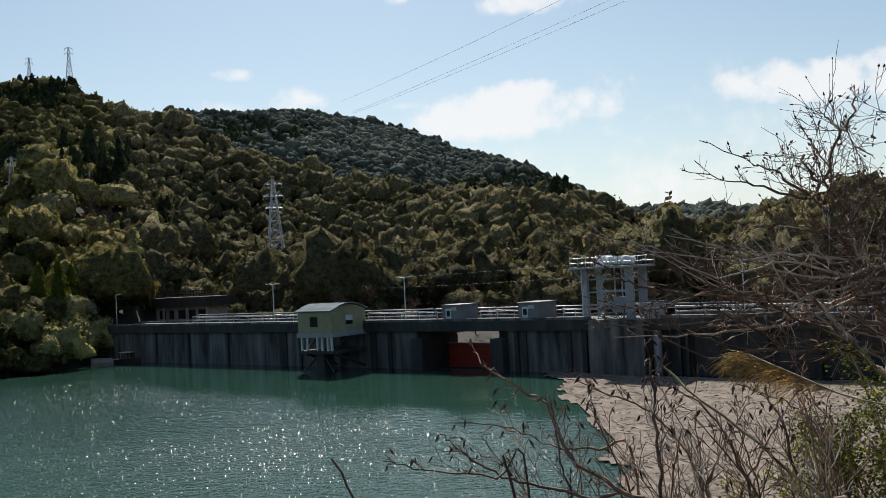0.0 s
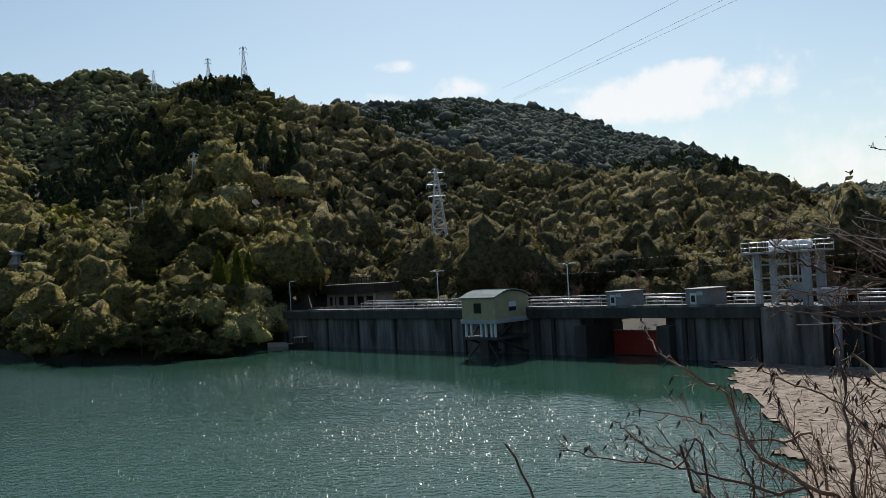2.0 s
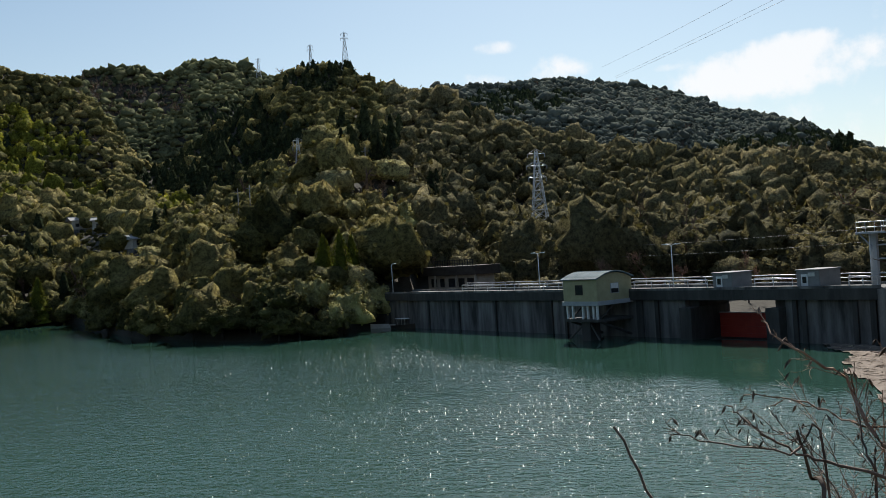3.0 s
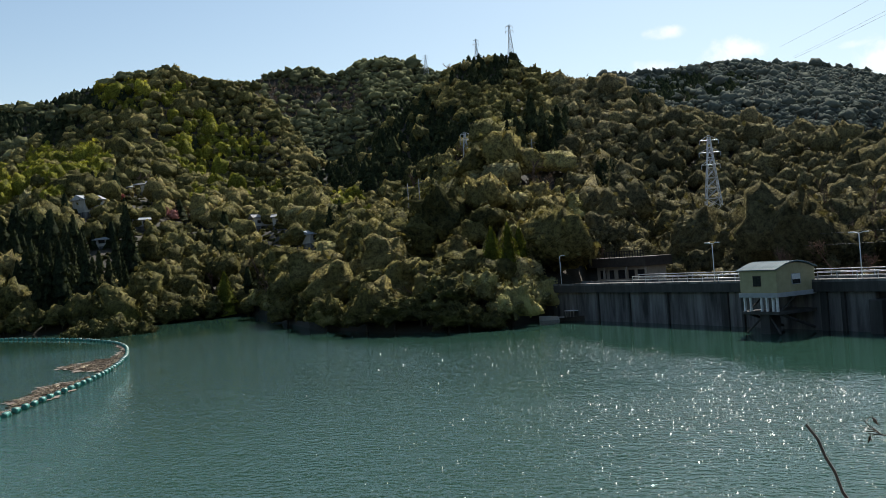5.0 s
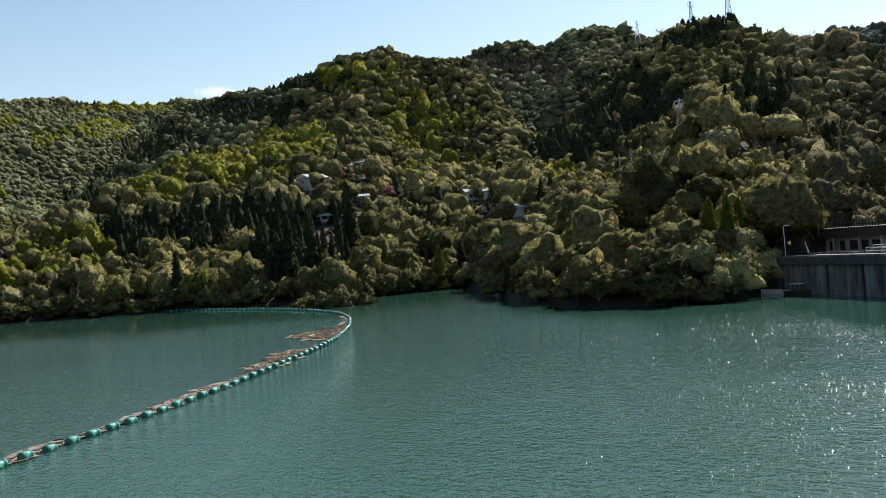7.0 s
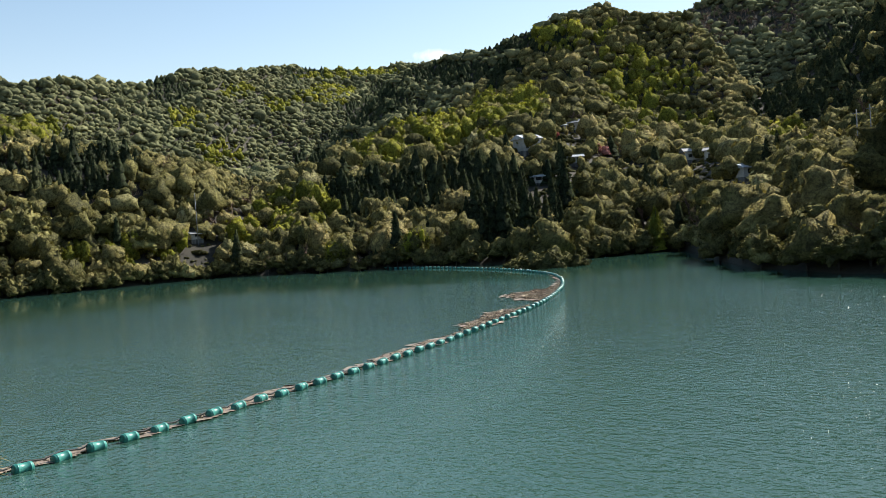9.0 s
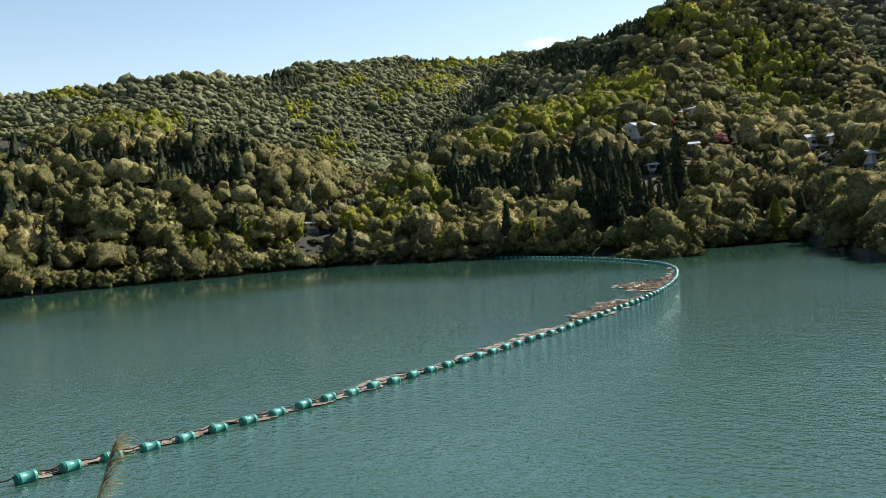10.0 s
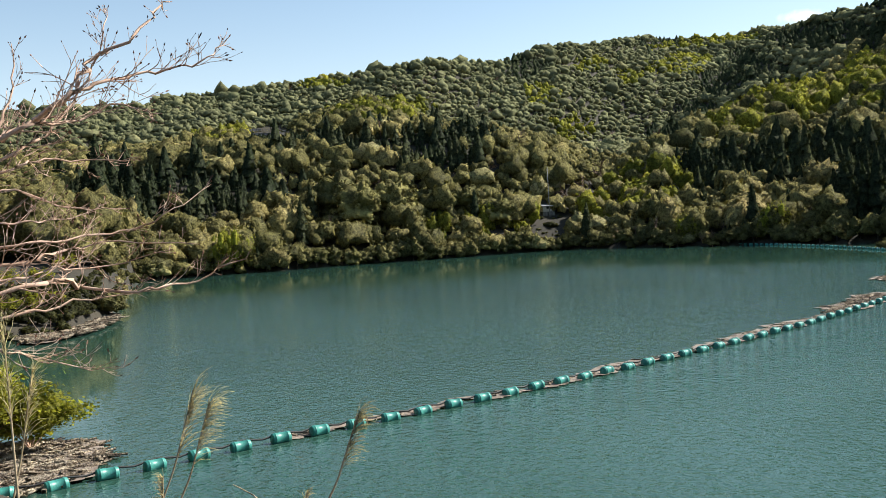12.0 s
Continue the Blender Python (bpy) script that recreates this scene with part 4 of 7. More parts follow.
def build_railing(s0, s1, y, label):
    rail = thing("railing", at_dam(s0, y, 5.3), label, "railing", "crest railings", kind="structure")
    n = max(2, round((s1 - s0) / 3.0))
    post = None
    for k in range(n + 1):
        x = (s1 - s0) * k / n
        if post is None:
            post = part("post", boxes((-0.04, 0.04, -0.04, 0.04, 0, 0.86), bev=0.01), STEEL, rail)
            first = post
        else:
            first = new("post", post.data)
            first.parent = rail
        first.location = (x, 0, 0)
    for z, r in ((0.42, 0.04), (0.86, 0.055)):
        bm = bmesh.new()
        rod(bm, (-0.05, 0, z), (s1 - s0 + 0.05, 0, z), r)
        part("rail", bm, STEEL, rail, smooth=True)


build_railing(12.5, 38.5, -0.3, "galvanised pipe railing along the dam crest")
build_railing(45.5, 56.0, -0.3, "galvanised pipe railing along the dam crest")
build_railing(62.0, 66.4, -0.3, "galvanised pipe railing between the crest cabins")
build_railing(72.4, 75.2, -0.3, "short galvanised pipe railing beside the hoist tower")
build_railing(84.5, 120.0, 0.1, "galvanised pipe railing along the dam crest")
build_railing(6.0, 120.0, 6.0, "galvanised pipe railing on the downstream kerb")


def build_hut():
    hut = thing("gate_hut", at_dam(39.3, -6.0, 4.2), "small yellow cabin with a curved blue-grey metal roof on stilts", "hut")
    L, W, H = 5.5, 6.0, 2.5
    bm = bmesh.new()
    # walls with the arched gable ends
    prof = [(0, 0), (W, 0), (W, H)] + [(W * (1 - k / 10), H + 0.72 * math.sin(math.pi * k / 10) ** 0.8) for k in range(1, 10)] + [(0, H)]
    a = [bm.verts.new((0, y, z)) for y, z in prof]
    b = [bm.verts.new((L, y, z)) for y, z in prof]
    bm.faces.new(a[::-1])
    bm.faces.new(b)
    for i in range(len(a)):
        j = (i + 1) % len(a)
        bm.faces.new((a[i], a[j], b[j], b[i]))
    bmesh.ops.recalc_face_normals(bm, faces=bm.faces)
    part("wall", bm, YELLOW_WALL, hut, "pale yellow siding wall")
    bm = bmesh.new()
    rows = []
    for k in range(13):
        u = k / 12
        y, z = -0.28 + (W + 0.56) * u, H - 0.02 + 0.80 * math.sin(math.pi * min(1, max(0, (-0.28 + (W + 0.56) * u) / W))) ** 0.8
        rows.append([bm.verts.new((x, y, z + dz)) for dz in (0.06, 0.16) for x in (-0.25, L + 0.25)])
    for p, q in zip(rows, rows[1:]):
        bm.faces.new((p[0], p[1], q[1], q[0]))
        bm.faces.new((p[2], q[2], q[3], p[3]))
        bm.faces.new((p[0], q[0], q[2], p[2]))
        bm.faces.new((p[1], p[3], q[3], q[1]))
    bm.faces.new((rows[0][0], rows[0][2], rows[0][3], rows[0][1]))
    bm.faces.new((rows[-1][0], rows[-1][1], rows[-1][3], rows[-1][2]))
    bmesh.ops.recalc_face_normals(bm, faces=bm.faces)
    roof = part("roof", bm, ROOF_METAL, hut, "curved blue-grey metal roof")
    for k in range(13):
        x = -0.2 + k * (L + 0.4) / 12
        bm = bmesh.new()
        prev = None
        for j in range(9):
            y = -0.26 + (W + 0.52) * j / 8
            z = H + 0.16 + 0.80 * math.sin(math.pi * min(1, max(0, y / W))) ** 0.8
            if prev:
                rod(bm, prev, (x, y, z), 0.025, seg=4)
            prev = (x, y, z)
        part("seam", bm, ROOF_METAL, roof)
    # windows: lake side and the side towards the gate
    w1 = part("window", boxes((2.05, 3.25, -0.06, 0.02, 0.75, 1.95)), DARK_WOOD, hut, "window with a dark frame")
    part("pane", boxes((2.12, 3.18, -0.075, -0.06, 0.82, 1.88)), DARK_GLASS, w1)
    w2 = part("window", boxes((L - 0.02, L + 0.06, 2.3, 3.7, 0.8, 2.0)), PALE_PAINT, hut, "window with a pale blind half down")
    part("pane", boxes((L + 0.06, L + 0.075, 2.4, 3.6, 0.86, 1.35)), DARK_GLASS, w2)
    part("blind", boxes((L + 0.06, L + 0.08, 2.4, 3.6, 1.35, 1.95)), WHITE_PAINT, w2)
    part("floor_slab", boxes((-0.15, L + 0.15, -0.15, W - 0.01, -0.5, 0.0), bev=0.03), PALE_PAINT, hut, "grey floor slab on columns")
    for x in (0.35, 1.25, 2.9, 3.7, 4.6, 5.2):
        part("column", boxes((x - 0.12, x + 0.12, 0.1, 0.34, -2.1, -0.5), bev=0.02), WHITE_PAINT, hut)
    part("beam", boxes((0.0, L, 0.0, W - 0.01, -2.45, -2.1), bev=0.03), CONCRETE_DARK, hut)
    part("footing", boxes((2.2, 3.6, 0.5, 2.2, -8, -2.45), bev=0.05), CONCRETE_DARK, hut)
    for x in (0.4, 5.1):
        bm = rods(((x, 0.6, -2.4), (x, 5.9, -4.3), 0.16), ((x, 3.2, -0.5), (x, 0.4, -2.3), 0.1))
        part("brace", bm, CONCRETE_DARK, hut)
    bm = rods(((0.3, 0.3, -4.6), (2.6, 0.9, -2.5), 0.13), ((5.3, 0.3, -4.6), (3.2, 0.9, -2.5), 0.13))
    part("brace", bm, CONCRETE_DARK, hut)
    # landing towards the crest
    part("landing", boxes((-3.4, -0.2, 4.6, 5.4, -0.05, 0.1)), STEEL, hut)
    for z in (0.45, 0.8, 1.15):
        part("landing_rail", rods(((-3.4, 4.6, z), (-0.2, 4.6, z), 0.04)), WHITE_PAINT, hut)
    for x in (-3.3, -1.8, -0.3):
        part("landing_post", rods(((x, 4.6, 0.1), (x, 4.6, 1.15), 0.04)), WHITE_PAINT, hut)


build_hut()


def build_lamp(s, y, z, h, arms):
    two = len(arms) > 1
    lamp = thing("street_lamp", at_dam(s, y, z), "white steel lamp post with two flat lamp heads" if two else "white steel lamp post with a single flat head", "street lamp", "crest lamps")
    bm = bmesh.new()
    rod(bm, (0, 0, 0), (0, 0, h), 0.075, 0.05)
    part("pole", bm, WHITE_PAINT, lamp, smooth=True)
    part("base_plate", boxes((-0.16, 0.16, -0.16, 0.16, 0, 0.04)), STEEL, lamp)
    for sgn in arms:
        part("arm", rods(((0, 0, h - 0.05), (sgn * 0.55, 0, h + 0.06), 0.035)), WHITE_PAINT, lamp)
        part("lamp_head", boxes((min(sgn * 0.5, sgn * 1.25), max(sgn * 0.5, sgn * 1.25), -0.14, 0.14, h + 0.02, h + 0.15), bev=0.04), WHITE_PAINT, lamp)


build_lamp(28.4, 0.4, 5.02, 5.15, (-1, 1))
build_lamp(50.8, 0.4, 5.02, 5.2, (-1, 1))
build_lamp(74.6, -0.1, 5.02, 5.2, (-1,))
build_lamp(-6.7, 0.4, 5.02, 4.8, (1,))
build_lamp(89.0, 6.6, 4.4, 6.6, (-1, 1))


GREY_PANEL = surface("weathered_grey_panel", (0.20, 0.205, 0.21), (0.28, 0.285, 0.285), 1.0, 0.7, fine=20, bump=0.1)


def build_cabin(s, y, L, W, H, label):
    cab = thing("control_cabin", at_dam(s, y, 5.02), label, "cabin", "crest cabins")
    part("wall", boxes((0, L, 0, W, 0, H), bev=0.03), GREY_PANEL, cab)
    part("roof", boxes((-0.1, L + 0.1, -0.1, W + 0.1, H, H + 0.12), bev=0.03), GREY_PANEL, cab)
    d = part("door", boxes((0.5, 1.25, -0.05, 0.0, 0.05, 1.45)), WHITE_PAINT, cab)
    part("door_window", boxes((0.65, 1.1, -0.062, -0.05, 0.55, 1.2)), DARK_GLASS, d)
    part("step", boxes((0.3, 1.5, -0.4, -0.06, 0, 0.16)), CONCRETE, cab)
    part("vent", boxes((L - 1.2, L - 0.5, -0.03, 0.0, 1.2, 1.6)), STEEL, cab)


build_cabin(56.5, 0.0, 2.5, 3.6, 1.75, "low pale grey machine cabin on the crest")
build_cabin(66.7, 0.0, 2.5, 3.9, 1.8, "low pale grey machine cabin on the crest")


def build_hoist():
    ho = thing("hoist_tower", at_dam(74.5, 0.2, 4.98), "white steel hoist tower with a platform, stairs and machinery", "tower")
    L, W, H = 5.4, 3.6, 5.15
    for x in (0.25, L - 0.25):
        for y in (0.25, W - 0.25):
            w = 0.3 if x < 1 else 0.42
            part("leg", boxes((x - w, x + w, y - 0.22, y + 0.22, 0, H), bev=0.03), PALE_PAINT, ho)
    part("platform", boxes((-1.1, L + 0.9, -0.6, W + 0.6, H, H + 0.2), bev=0.02), PALE_PAINT, ho)
    for z in (1.35, 2.7, 4.0):
        part("cross_beam", boxes((0.5, L - 0.6, 0.15, 0.35, z, z + 0.14)), PALE_PAINT, ho)
        part("cross_beam", boxes((0.5, L - 0.6, W - 0.35, W - 0.15, z, z + 0.14)), PALE_PAINT, ho)
    for k, (x0, x1) in enumerate(((1.1, 2.5), (2.5, 1.1), (1.1, 2.5))):
        z0 = k * 1.65
        st = part("stair", rods(((x0, 0.9, z0), (x1, 0.9, z0 + 1.65), 0.05), ((x0, 1.6, z0), (x1, 1.6, z0 + 1.65), 0.05)), STEEL, ho)
        for j in range(8):
            u = (j + 0.5) / 8
            x, z = x0 + (x1 - x0) * u, z0 + 1.65 * u
            part("step", boxes((x - 0.11, x + 0.11, 0.9, 1.6, z - 0.02, z + 0.02)), STEEL, st)
        part("handrail", rods(((x0, 0.9, z0 + 0.9), (x1, 0.9, z0 + 2.5), 0.03)), STEEL, st)
    part("strut", rods(((-1.0, 0, H), (0.2, 0, H - 1.3), 0.08)), PALE_PAINT, ho)
    for x in (2.8, 3.6, 4.3):
        part("guide_rod", rods(((x, 1.8, 0), (x, 1.8, H), 0.09)), STEEL, ho)
    part("motor_box", boxes((3.0, 4.4, 0.8, 2.4, 0.6, 2.2), bev=0.04), PALE_PAINT, ho)
    n = 9
    for k in range(n):
        x = -1.0 + (L + 1.8) * k / (n - 1)
        part("guard_post", rods(((x, -0.55, H + 0.2), (x, -0.55, H + 1.15), 0.03)), STEEL, ho)
        part("guard_post", rods(((x, W + 0.55, H + 0.2), (x, W + 0.55, H + 1.15), 0.03)), STEEL, ho)
    for z in (0.65, 1.15):
        for y in (-0.55, W + 0.55):
            part("guard_rail", rods(((-1.0, y, H + z), (L + 0.8, y, H + z), 0.035)), STEEL, ho)
    part("machine", boxes((1.2, 2.3, 0.8, 2.6, H + 0.2, H + 1.35), bev=0.06), WHITE_PAINT, ho)
    for x in (2.9, 3.7, 4.5):
        bm = bmesh.new()
        rod(bm, (x, 0.7, H + 0.75), (x, 2.6, H + 0.75), 0.42, seg=16)
        part("drum", bm, WHITE_PAINT, ho, "white painted cable drum", True)


build_hoist()


def build_tank():
    tk = thing("valve_tank", at_dam(82.1, 0.5, 5.0), "pale grey cylindrical valve housing with a white lid", "tank")
    bm = bmesh.new()
    rod(bm, (0, 0, 0), (0, 0, 1.55), 1.0, seg=24)
    part("shell", bm, PALE_PAINT, tk)
    bm = bmesh.new()
    rod(bm, (0, 0, 1.55), (0, 0, 1.7), 1.12, 1.0, seg=24)
    part("lid", bm, WHITE_PAINT, tk)


build_tank()


def build_lodge():
    b = thing("service_building", at_dam(-15.0, 12.0, 4.3), "long low building with dark brown roof band and beige walls", "building")
    L, W = 15.6, 5.0
    part("wall", boxes((0.8, L - 1.0, 1.2, W, -1.0, 2.95)), BEIGE_WALL, b)
    part("roof", boxes((0, L, 0, W + 0.5, 2.95, 4.5), bev=0.05), DARK_WOOD, b, "dark brown flat roof with a deep fascia")
    for x, w in ((1.8, 1.6), (4.4, 1.2), (6.8, 2.0), (9.6, 1.6), (12.0, 1.8)):
        wn = part("window", boxes((x, x + w, 1.12, 1.2, 0.9, 2.4)), DARK_WOOD, b)
        part("pane", boxes((x + 0.08, x + w - 0.08, 1.105, 1.12, 0.98, 2.32)), DARK_GLASS, wn)
    for x in (3.8, 9.9, L - 0.6):
        part("post", boxes((x - 0.15, x + 0.15, 0.3, 0.6, -1.0, 2.95)), BEIGE_WALL, b)
    for k in range(16):
        x = 4.2 + k * (L - 5.2) / 15
        part("roof_rail_post", boxes((x - 0.05, x + 0.05, 0.4, 0.5, 4.5, 5.6)), DARK_WOOD, b)
    for z in (4.95, 5.5):
        part("roof_rail", boxes((4.2, L - 1.0, 0.42, 0.48, z - 0.05, z + 0.05)), DARK_WOOD, b)


build_lodge()


def build_boat(m, hull, label, canopy):
    bt = thing("boat", m, label, "boat", "moored boats")
    bm = bmesh.new()
    ring = []
    for k in range(9):
        u = k / 8
        w = 0.85 * (1 - max(0, (u - 0.45) / 0.55) ** 2.2) * (0.85 + 0.15 * min(1, u * 4))
        ring.append(((u - 0.5) * 4.6, max(0.03, w), 0.5 + 0.25 * u ** 2))
    rows = []
    for x, w, z in ring:
        rows.append([bm.verts.new(p) for p in ((x, -w, z), (x, -w * 0.75, -0.1), (x, w * 0.75, -0.1), (x, w, z), (x, w * 0.85, z - 0.02), (x, w * 0.65, 0.12), (x, -w * 0.65, 0.12), (x, -w * 0.85, z - 0.02))])
    for p, q in zip(rows, rows[1:]):
        for i in range(8):
            bm.faces.new((p[i], q[i], q[(i + 1) % 8], p[(i + 1) % 8]))
    bm.faces.new(rows[0][::-1])
    bm.faces.new(rows[-1])
    bmesh.ops.recalc_face_normals(bm, faces=bm.faces)
    part("hull", bm, hull, bt)
    part("thwart", boxes((-0.9, -0.6, -0.6, 0.6, 0.35, 0.4)), DARK_WOOD, bt)
    if canopy:
        for x in (-1.0, 0.6):
            for y in (-0.5, 0.5):
                part("canopy_post", rods(((x, y, 0.3), (x, y, 1.45), 0.03)), STEEL, bt)
        part("canopy", boxes((-1.2, 0.8, -0.7, 0.7, 1.45, 1.55), bev=0.03), WHITE_PAINT, bt, "white boat canopy")


build_boat(pose(-50.4, 137.4, 0.0, 0, 0, 200), WHITE_PAINT, "small white open boat moored at the bank", False)
build_boat(pose(-46.4, 134.9, 0.0, 0, 0, -25), DARK_WOOD, "dark work boat with a white canopy at the dam", True)


# ================= the floating boom =================
def spline(points, step):
    """Places at even steps along a smooth curve through a few points."""
    p = [Vector((x, y, 0)) for x, y in points]
    p = [2 * p[0] - p[1], *p, 2 * p[-1] - p[-2]]
    dense = []
    for a, b, c, d in zip(p, p[1:], p[2:], p[3:]):
        for k in range(40):
            t = k / 40
            dense.append(0.5 * (2 * b + (c - a) * t + (2 * a - 5 * b + 4 * c - d) * t * t + (3 * b - a - 3 * c + d) * t ** 3))
    dense.append(p[-2])
    out, run, want = [dense[0]], 0.0, step
    for a, b in zip(dense, dense[1:]):
        seg = (b - a).length
        while run + seg >= want:
            out.append(a.lerp(b, (want - run) / seg))
            want += step
        run += seg
    return out


BOOM = [(-42.2, -12.0), (-43.2, -6.6), (-44.6, -2.6), (-47.0, 3.4), (-49.1, 9.5), (-51.4, 15.6), (-54.7, 23.8), (-58.3, 31.9), (-62.1, 40.0), (-68.3, 51.8), (-74.5, 62.3), (-83.6, 76.7), (-91.3, 86.9),
        (-98.5, 95.5), (-106.3, 103.8), (-118.0, 114.7), (-131.6, 124.3), (-151.7, 133.4), (-180.0, 141.0), (-205, 144.5), (-222, 143.5)]
FLOATS = spline(BOOM, 2.16)


def build_boom():
    boom = thing("float_boom", pose(0, 0, 0), "long boom of turquoise drum floats on a black cable", "boom")
    bm = bmesh.new()
    prof = [(x, 0.84 * q) for x, q in [(-0.50, 0.20), (-0.48, 0.30), (-0.44, 0.335), (-0.36, 0.335), (-0.345, 0.36), (-0.30, 0.36), (-0.285, 0.335), (0.285, 0.335), (0.30, 0.36), (0.345, 0.36), (0.36, 0.335), (0.44, 0.335), (0.48, 0.30), (0.50, 0.20)]]
    seg = 14
    rings = [[bm.verts.new((x, r * math.cos(2 * math.pi * i / seg), r * math.sin(2 * math.pi * i / seg))) for i in range(seg)] for x, r in prof]
    for a, b in zip(rings, rings[1:]):
        for i in range(seg):
            bm.faces.new((a[i], b[i], b[(i + 1) % seg], a[(i + 1) % seg]))
    bm.faces.new(rings[0])
    bm.faces.new(rings[-1][::-1])
    me = bpy.data.meshes.new("drum_float")
    bm.to_mesh(me)
    bm.free()
    me.materials.append(GREEN_FLOAT)
    me.polygons.foreach_set("use_smooth", [True] * len(me.polygons))
    r = random.Random(4)
    for k, p in enumerate(FLOATS):
        q = FLOATS[min(k + 1, len(FLOATS) - 1)] - FLOATS[max(k - 1, 0)]
        ob = new("drum_float", me)
        ob.parent = boom
        ob.matrix_world = pose(p.x, p.y, 0.17 + r.uniform(-0.05, 0.05), r.uniform(-15, 15), r.uniform(-4, 4), math.degrees(math.atan2(q.y, q.x)) + r.uniform(-7, 7))
    cu = bpy.data.curves.new("cable", "CURVE")
    cu.dimensions, cu.bevel_depth, cu.bevel_resolution = "3D", 0.05, 1
    sp = cu.splines.new("POLY")
    sp.points.add(len(FLOATS) * 2 - 2)
    for k in range(len(FLOATS) * 2 - 1):
        a = FLOATS[k // 2] if k % 2 == 0 else (FLOATS[k // 2] + FLOATS[k // 2 + 1]) / 2
        sp.points[k].co = (a.x - 0.25, a.y + 0.1, 0.42 if k % 2 == 0 else 0.26, 1)
    ob = new("cable", cu)
    cu.materials.append(BLACK_RUBBER)
    ob.parent = boom


build_boom()


# ================= houses, pylons and wires =================
ROOF_GREY = surface("grey_roof_tiles", (0.16, 0.165, 0.17), (0.27, 0.275, 0.28), 1.0, 0.6, fine=12)
ROOF_PALE = surface("pale_metal_roof", (0.34, 0.36, 0.38), (0.46, 0.48, 0.50), 0.8, 0.5, fine=15)
HOUSE_WALL = surface("white_house_plaster", (0.40, 0.38, 0.34), (0.52, 0.50, 0.46), 0.7, 0.85, fine=12)


def build_house(az, d, L, W, H, turn, roof_mat, label):
    g = spot(az, d)
    h = thing("house", pose(g.x, g.y, g.z + 0.4, 0, 0, -az + turn), label, "house", "hillside houses")
    part("foundation", boxes((-L / 2 - 0.1, L / 2 + 0.1, -W / 2 - 0.1, W / 2 + 0.1, -3.5, 0.0)), CONCRETE, h)
    part("wall", boxes((-L / 2, L / 2, -W / 2, W / 2, 0, H)), HOUSE_WALL, h)
    bm = bmesh.new()
    o, rh = 0.7, W * 0.26
    v = [bm.verts.new(p) for p in ((-L / 2 - o, -W / 2 - o, H), (L / 2 + o, -W / 2 - o, H), (L / 2 + o, W / 2 + o, H), (-L / 2 - o, W / 2 + o, H), (-L / 2 - o, 0, H + rh), (L / 2 + o, 0, H + rh),
                                   (-L / 2 - o, -W / 2 - o, H + 0.18), (L / 2 + o, -W / 2 - o, H + 0.18), (L / 2 + o, W / 2 + o, H + 0.18), (-L / 2 - o, W / 2 + o, H + 0.18))]
    for f in ((0, 3, 2, 1), (0, 1, 7, 6), (2, 3, 9, 8), (6, 7, 5, 4), (8, 9, 4, 5), (0, 6, 4), (0, 4, 3), (3, 4, 9), (1, 5, 7), (1, 2, 5), (2, 8, 5)):
        bm.faces.new([v[i] for i in f])
    bmesh.ops.recalc_face_normals(bm, faces=bm.faces)
    part("roof", bm, roof_mat, h)
    part("ridge_cap", boxes((-L / 2 - o, L / 2 + o, -0.18, 0.18, H + rh - 0.08, H + rh + 0.12)), roof_mat, h)
    for x in np.linspace(-L / 2 + 1.2, L / 2 - 2.2, max(2, int(L / 3))):
        for z in ((0.9, 3.6) if H > 4.5 else (0.9,)):
            w = part("window", boxes((x, x + 1.3, -W / 2 - 0.05, -W / 2, z, z + 1.2)), DARK_WOOD, h)
            part("pane", boxes((x + 0.07, x + 1.23, -W / 2 - 0.065, -W / 2 - 0.05, z + 0.07, z + 1.13)), DARK_GLASS, w)


for _az, _d, _l, _w, _h, _t, _m, _lab in HOUSES:
    build_house(_az, _d, _l, _w, _h, _t, ROOF_PALE if _m else ROOF_GREY, _lab)


def build_pylon(name, base, height, width, label, arms=3, bars=9, r=0.12):
    """Lattice tower: four tapering legs, cross braces, arms."""
    p = thing(name, pose(*base, 0, 0, 20), label, "pylon", "power pylons")
    top = width * 0.1

    def corner(k, z):
        w = (width + (top - width) * (z / height) ** 0.8) / 2
        return Vector(((-w, w, w, -w)[k], (-w, -w, w, w)[k], z))
    for k in range(4):
        bm = bmesh.new()
        rings = [[bm.verts.new(corner(k, height * j / bars) + Vector((r * math.cos(i * 1.2566), r * math.sin(i * 1.2566), 0))) for i in range(5)] for j in range(bars + 1)]
        for lo, hi in zip(rings, rings[1:]):
            for i in range(5):
                bm.faces.new((lo[i], lo[(i + 1) % 5], hi[(i + 1) % 5], hi[i]))
        part("leg", bm, STEEL, p)
    for j in range(bars):
        z0, z1 = height * j / bars, height * (j + 1) / bars
        bm = bmesh.new()
        for k in range(4):
            rod(bm, corner(k, z0), corner((k + 1) % 4, z1), r * 0.65, seg=4)
            rod(bm, corner((k + 1) % 4, z0), corner(k, z1), r * 0.65, seg=4)
            rod(bm, corner(k, z1), corner((k + 1) % 4, z1), r * 0.55, seg=4)
        part("brace", bm, STEEL, p)
    for k in range(arms):
        z = height * (0.97 - 0.12 * k)
        w = width * (0.38 + 0.06 * (k == 1))
        bm = rods(((-w, 0, z), (w, 0, z), r * 0.8), ((-w, 0, z), (0, 0, z + height * 0.05), r * 0.5), ((w, 0, z), (0, 0, z + height * 0.05), r * 0.5), seg=5)
        part("arm", bm, STEEL, p)
        for s in (-w, w):
            part("insulator", rods(((s, 0, z - 1.1), (s, 0, z), 0.09)), PALE_PAINT, p)


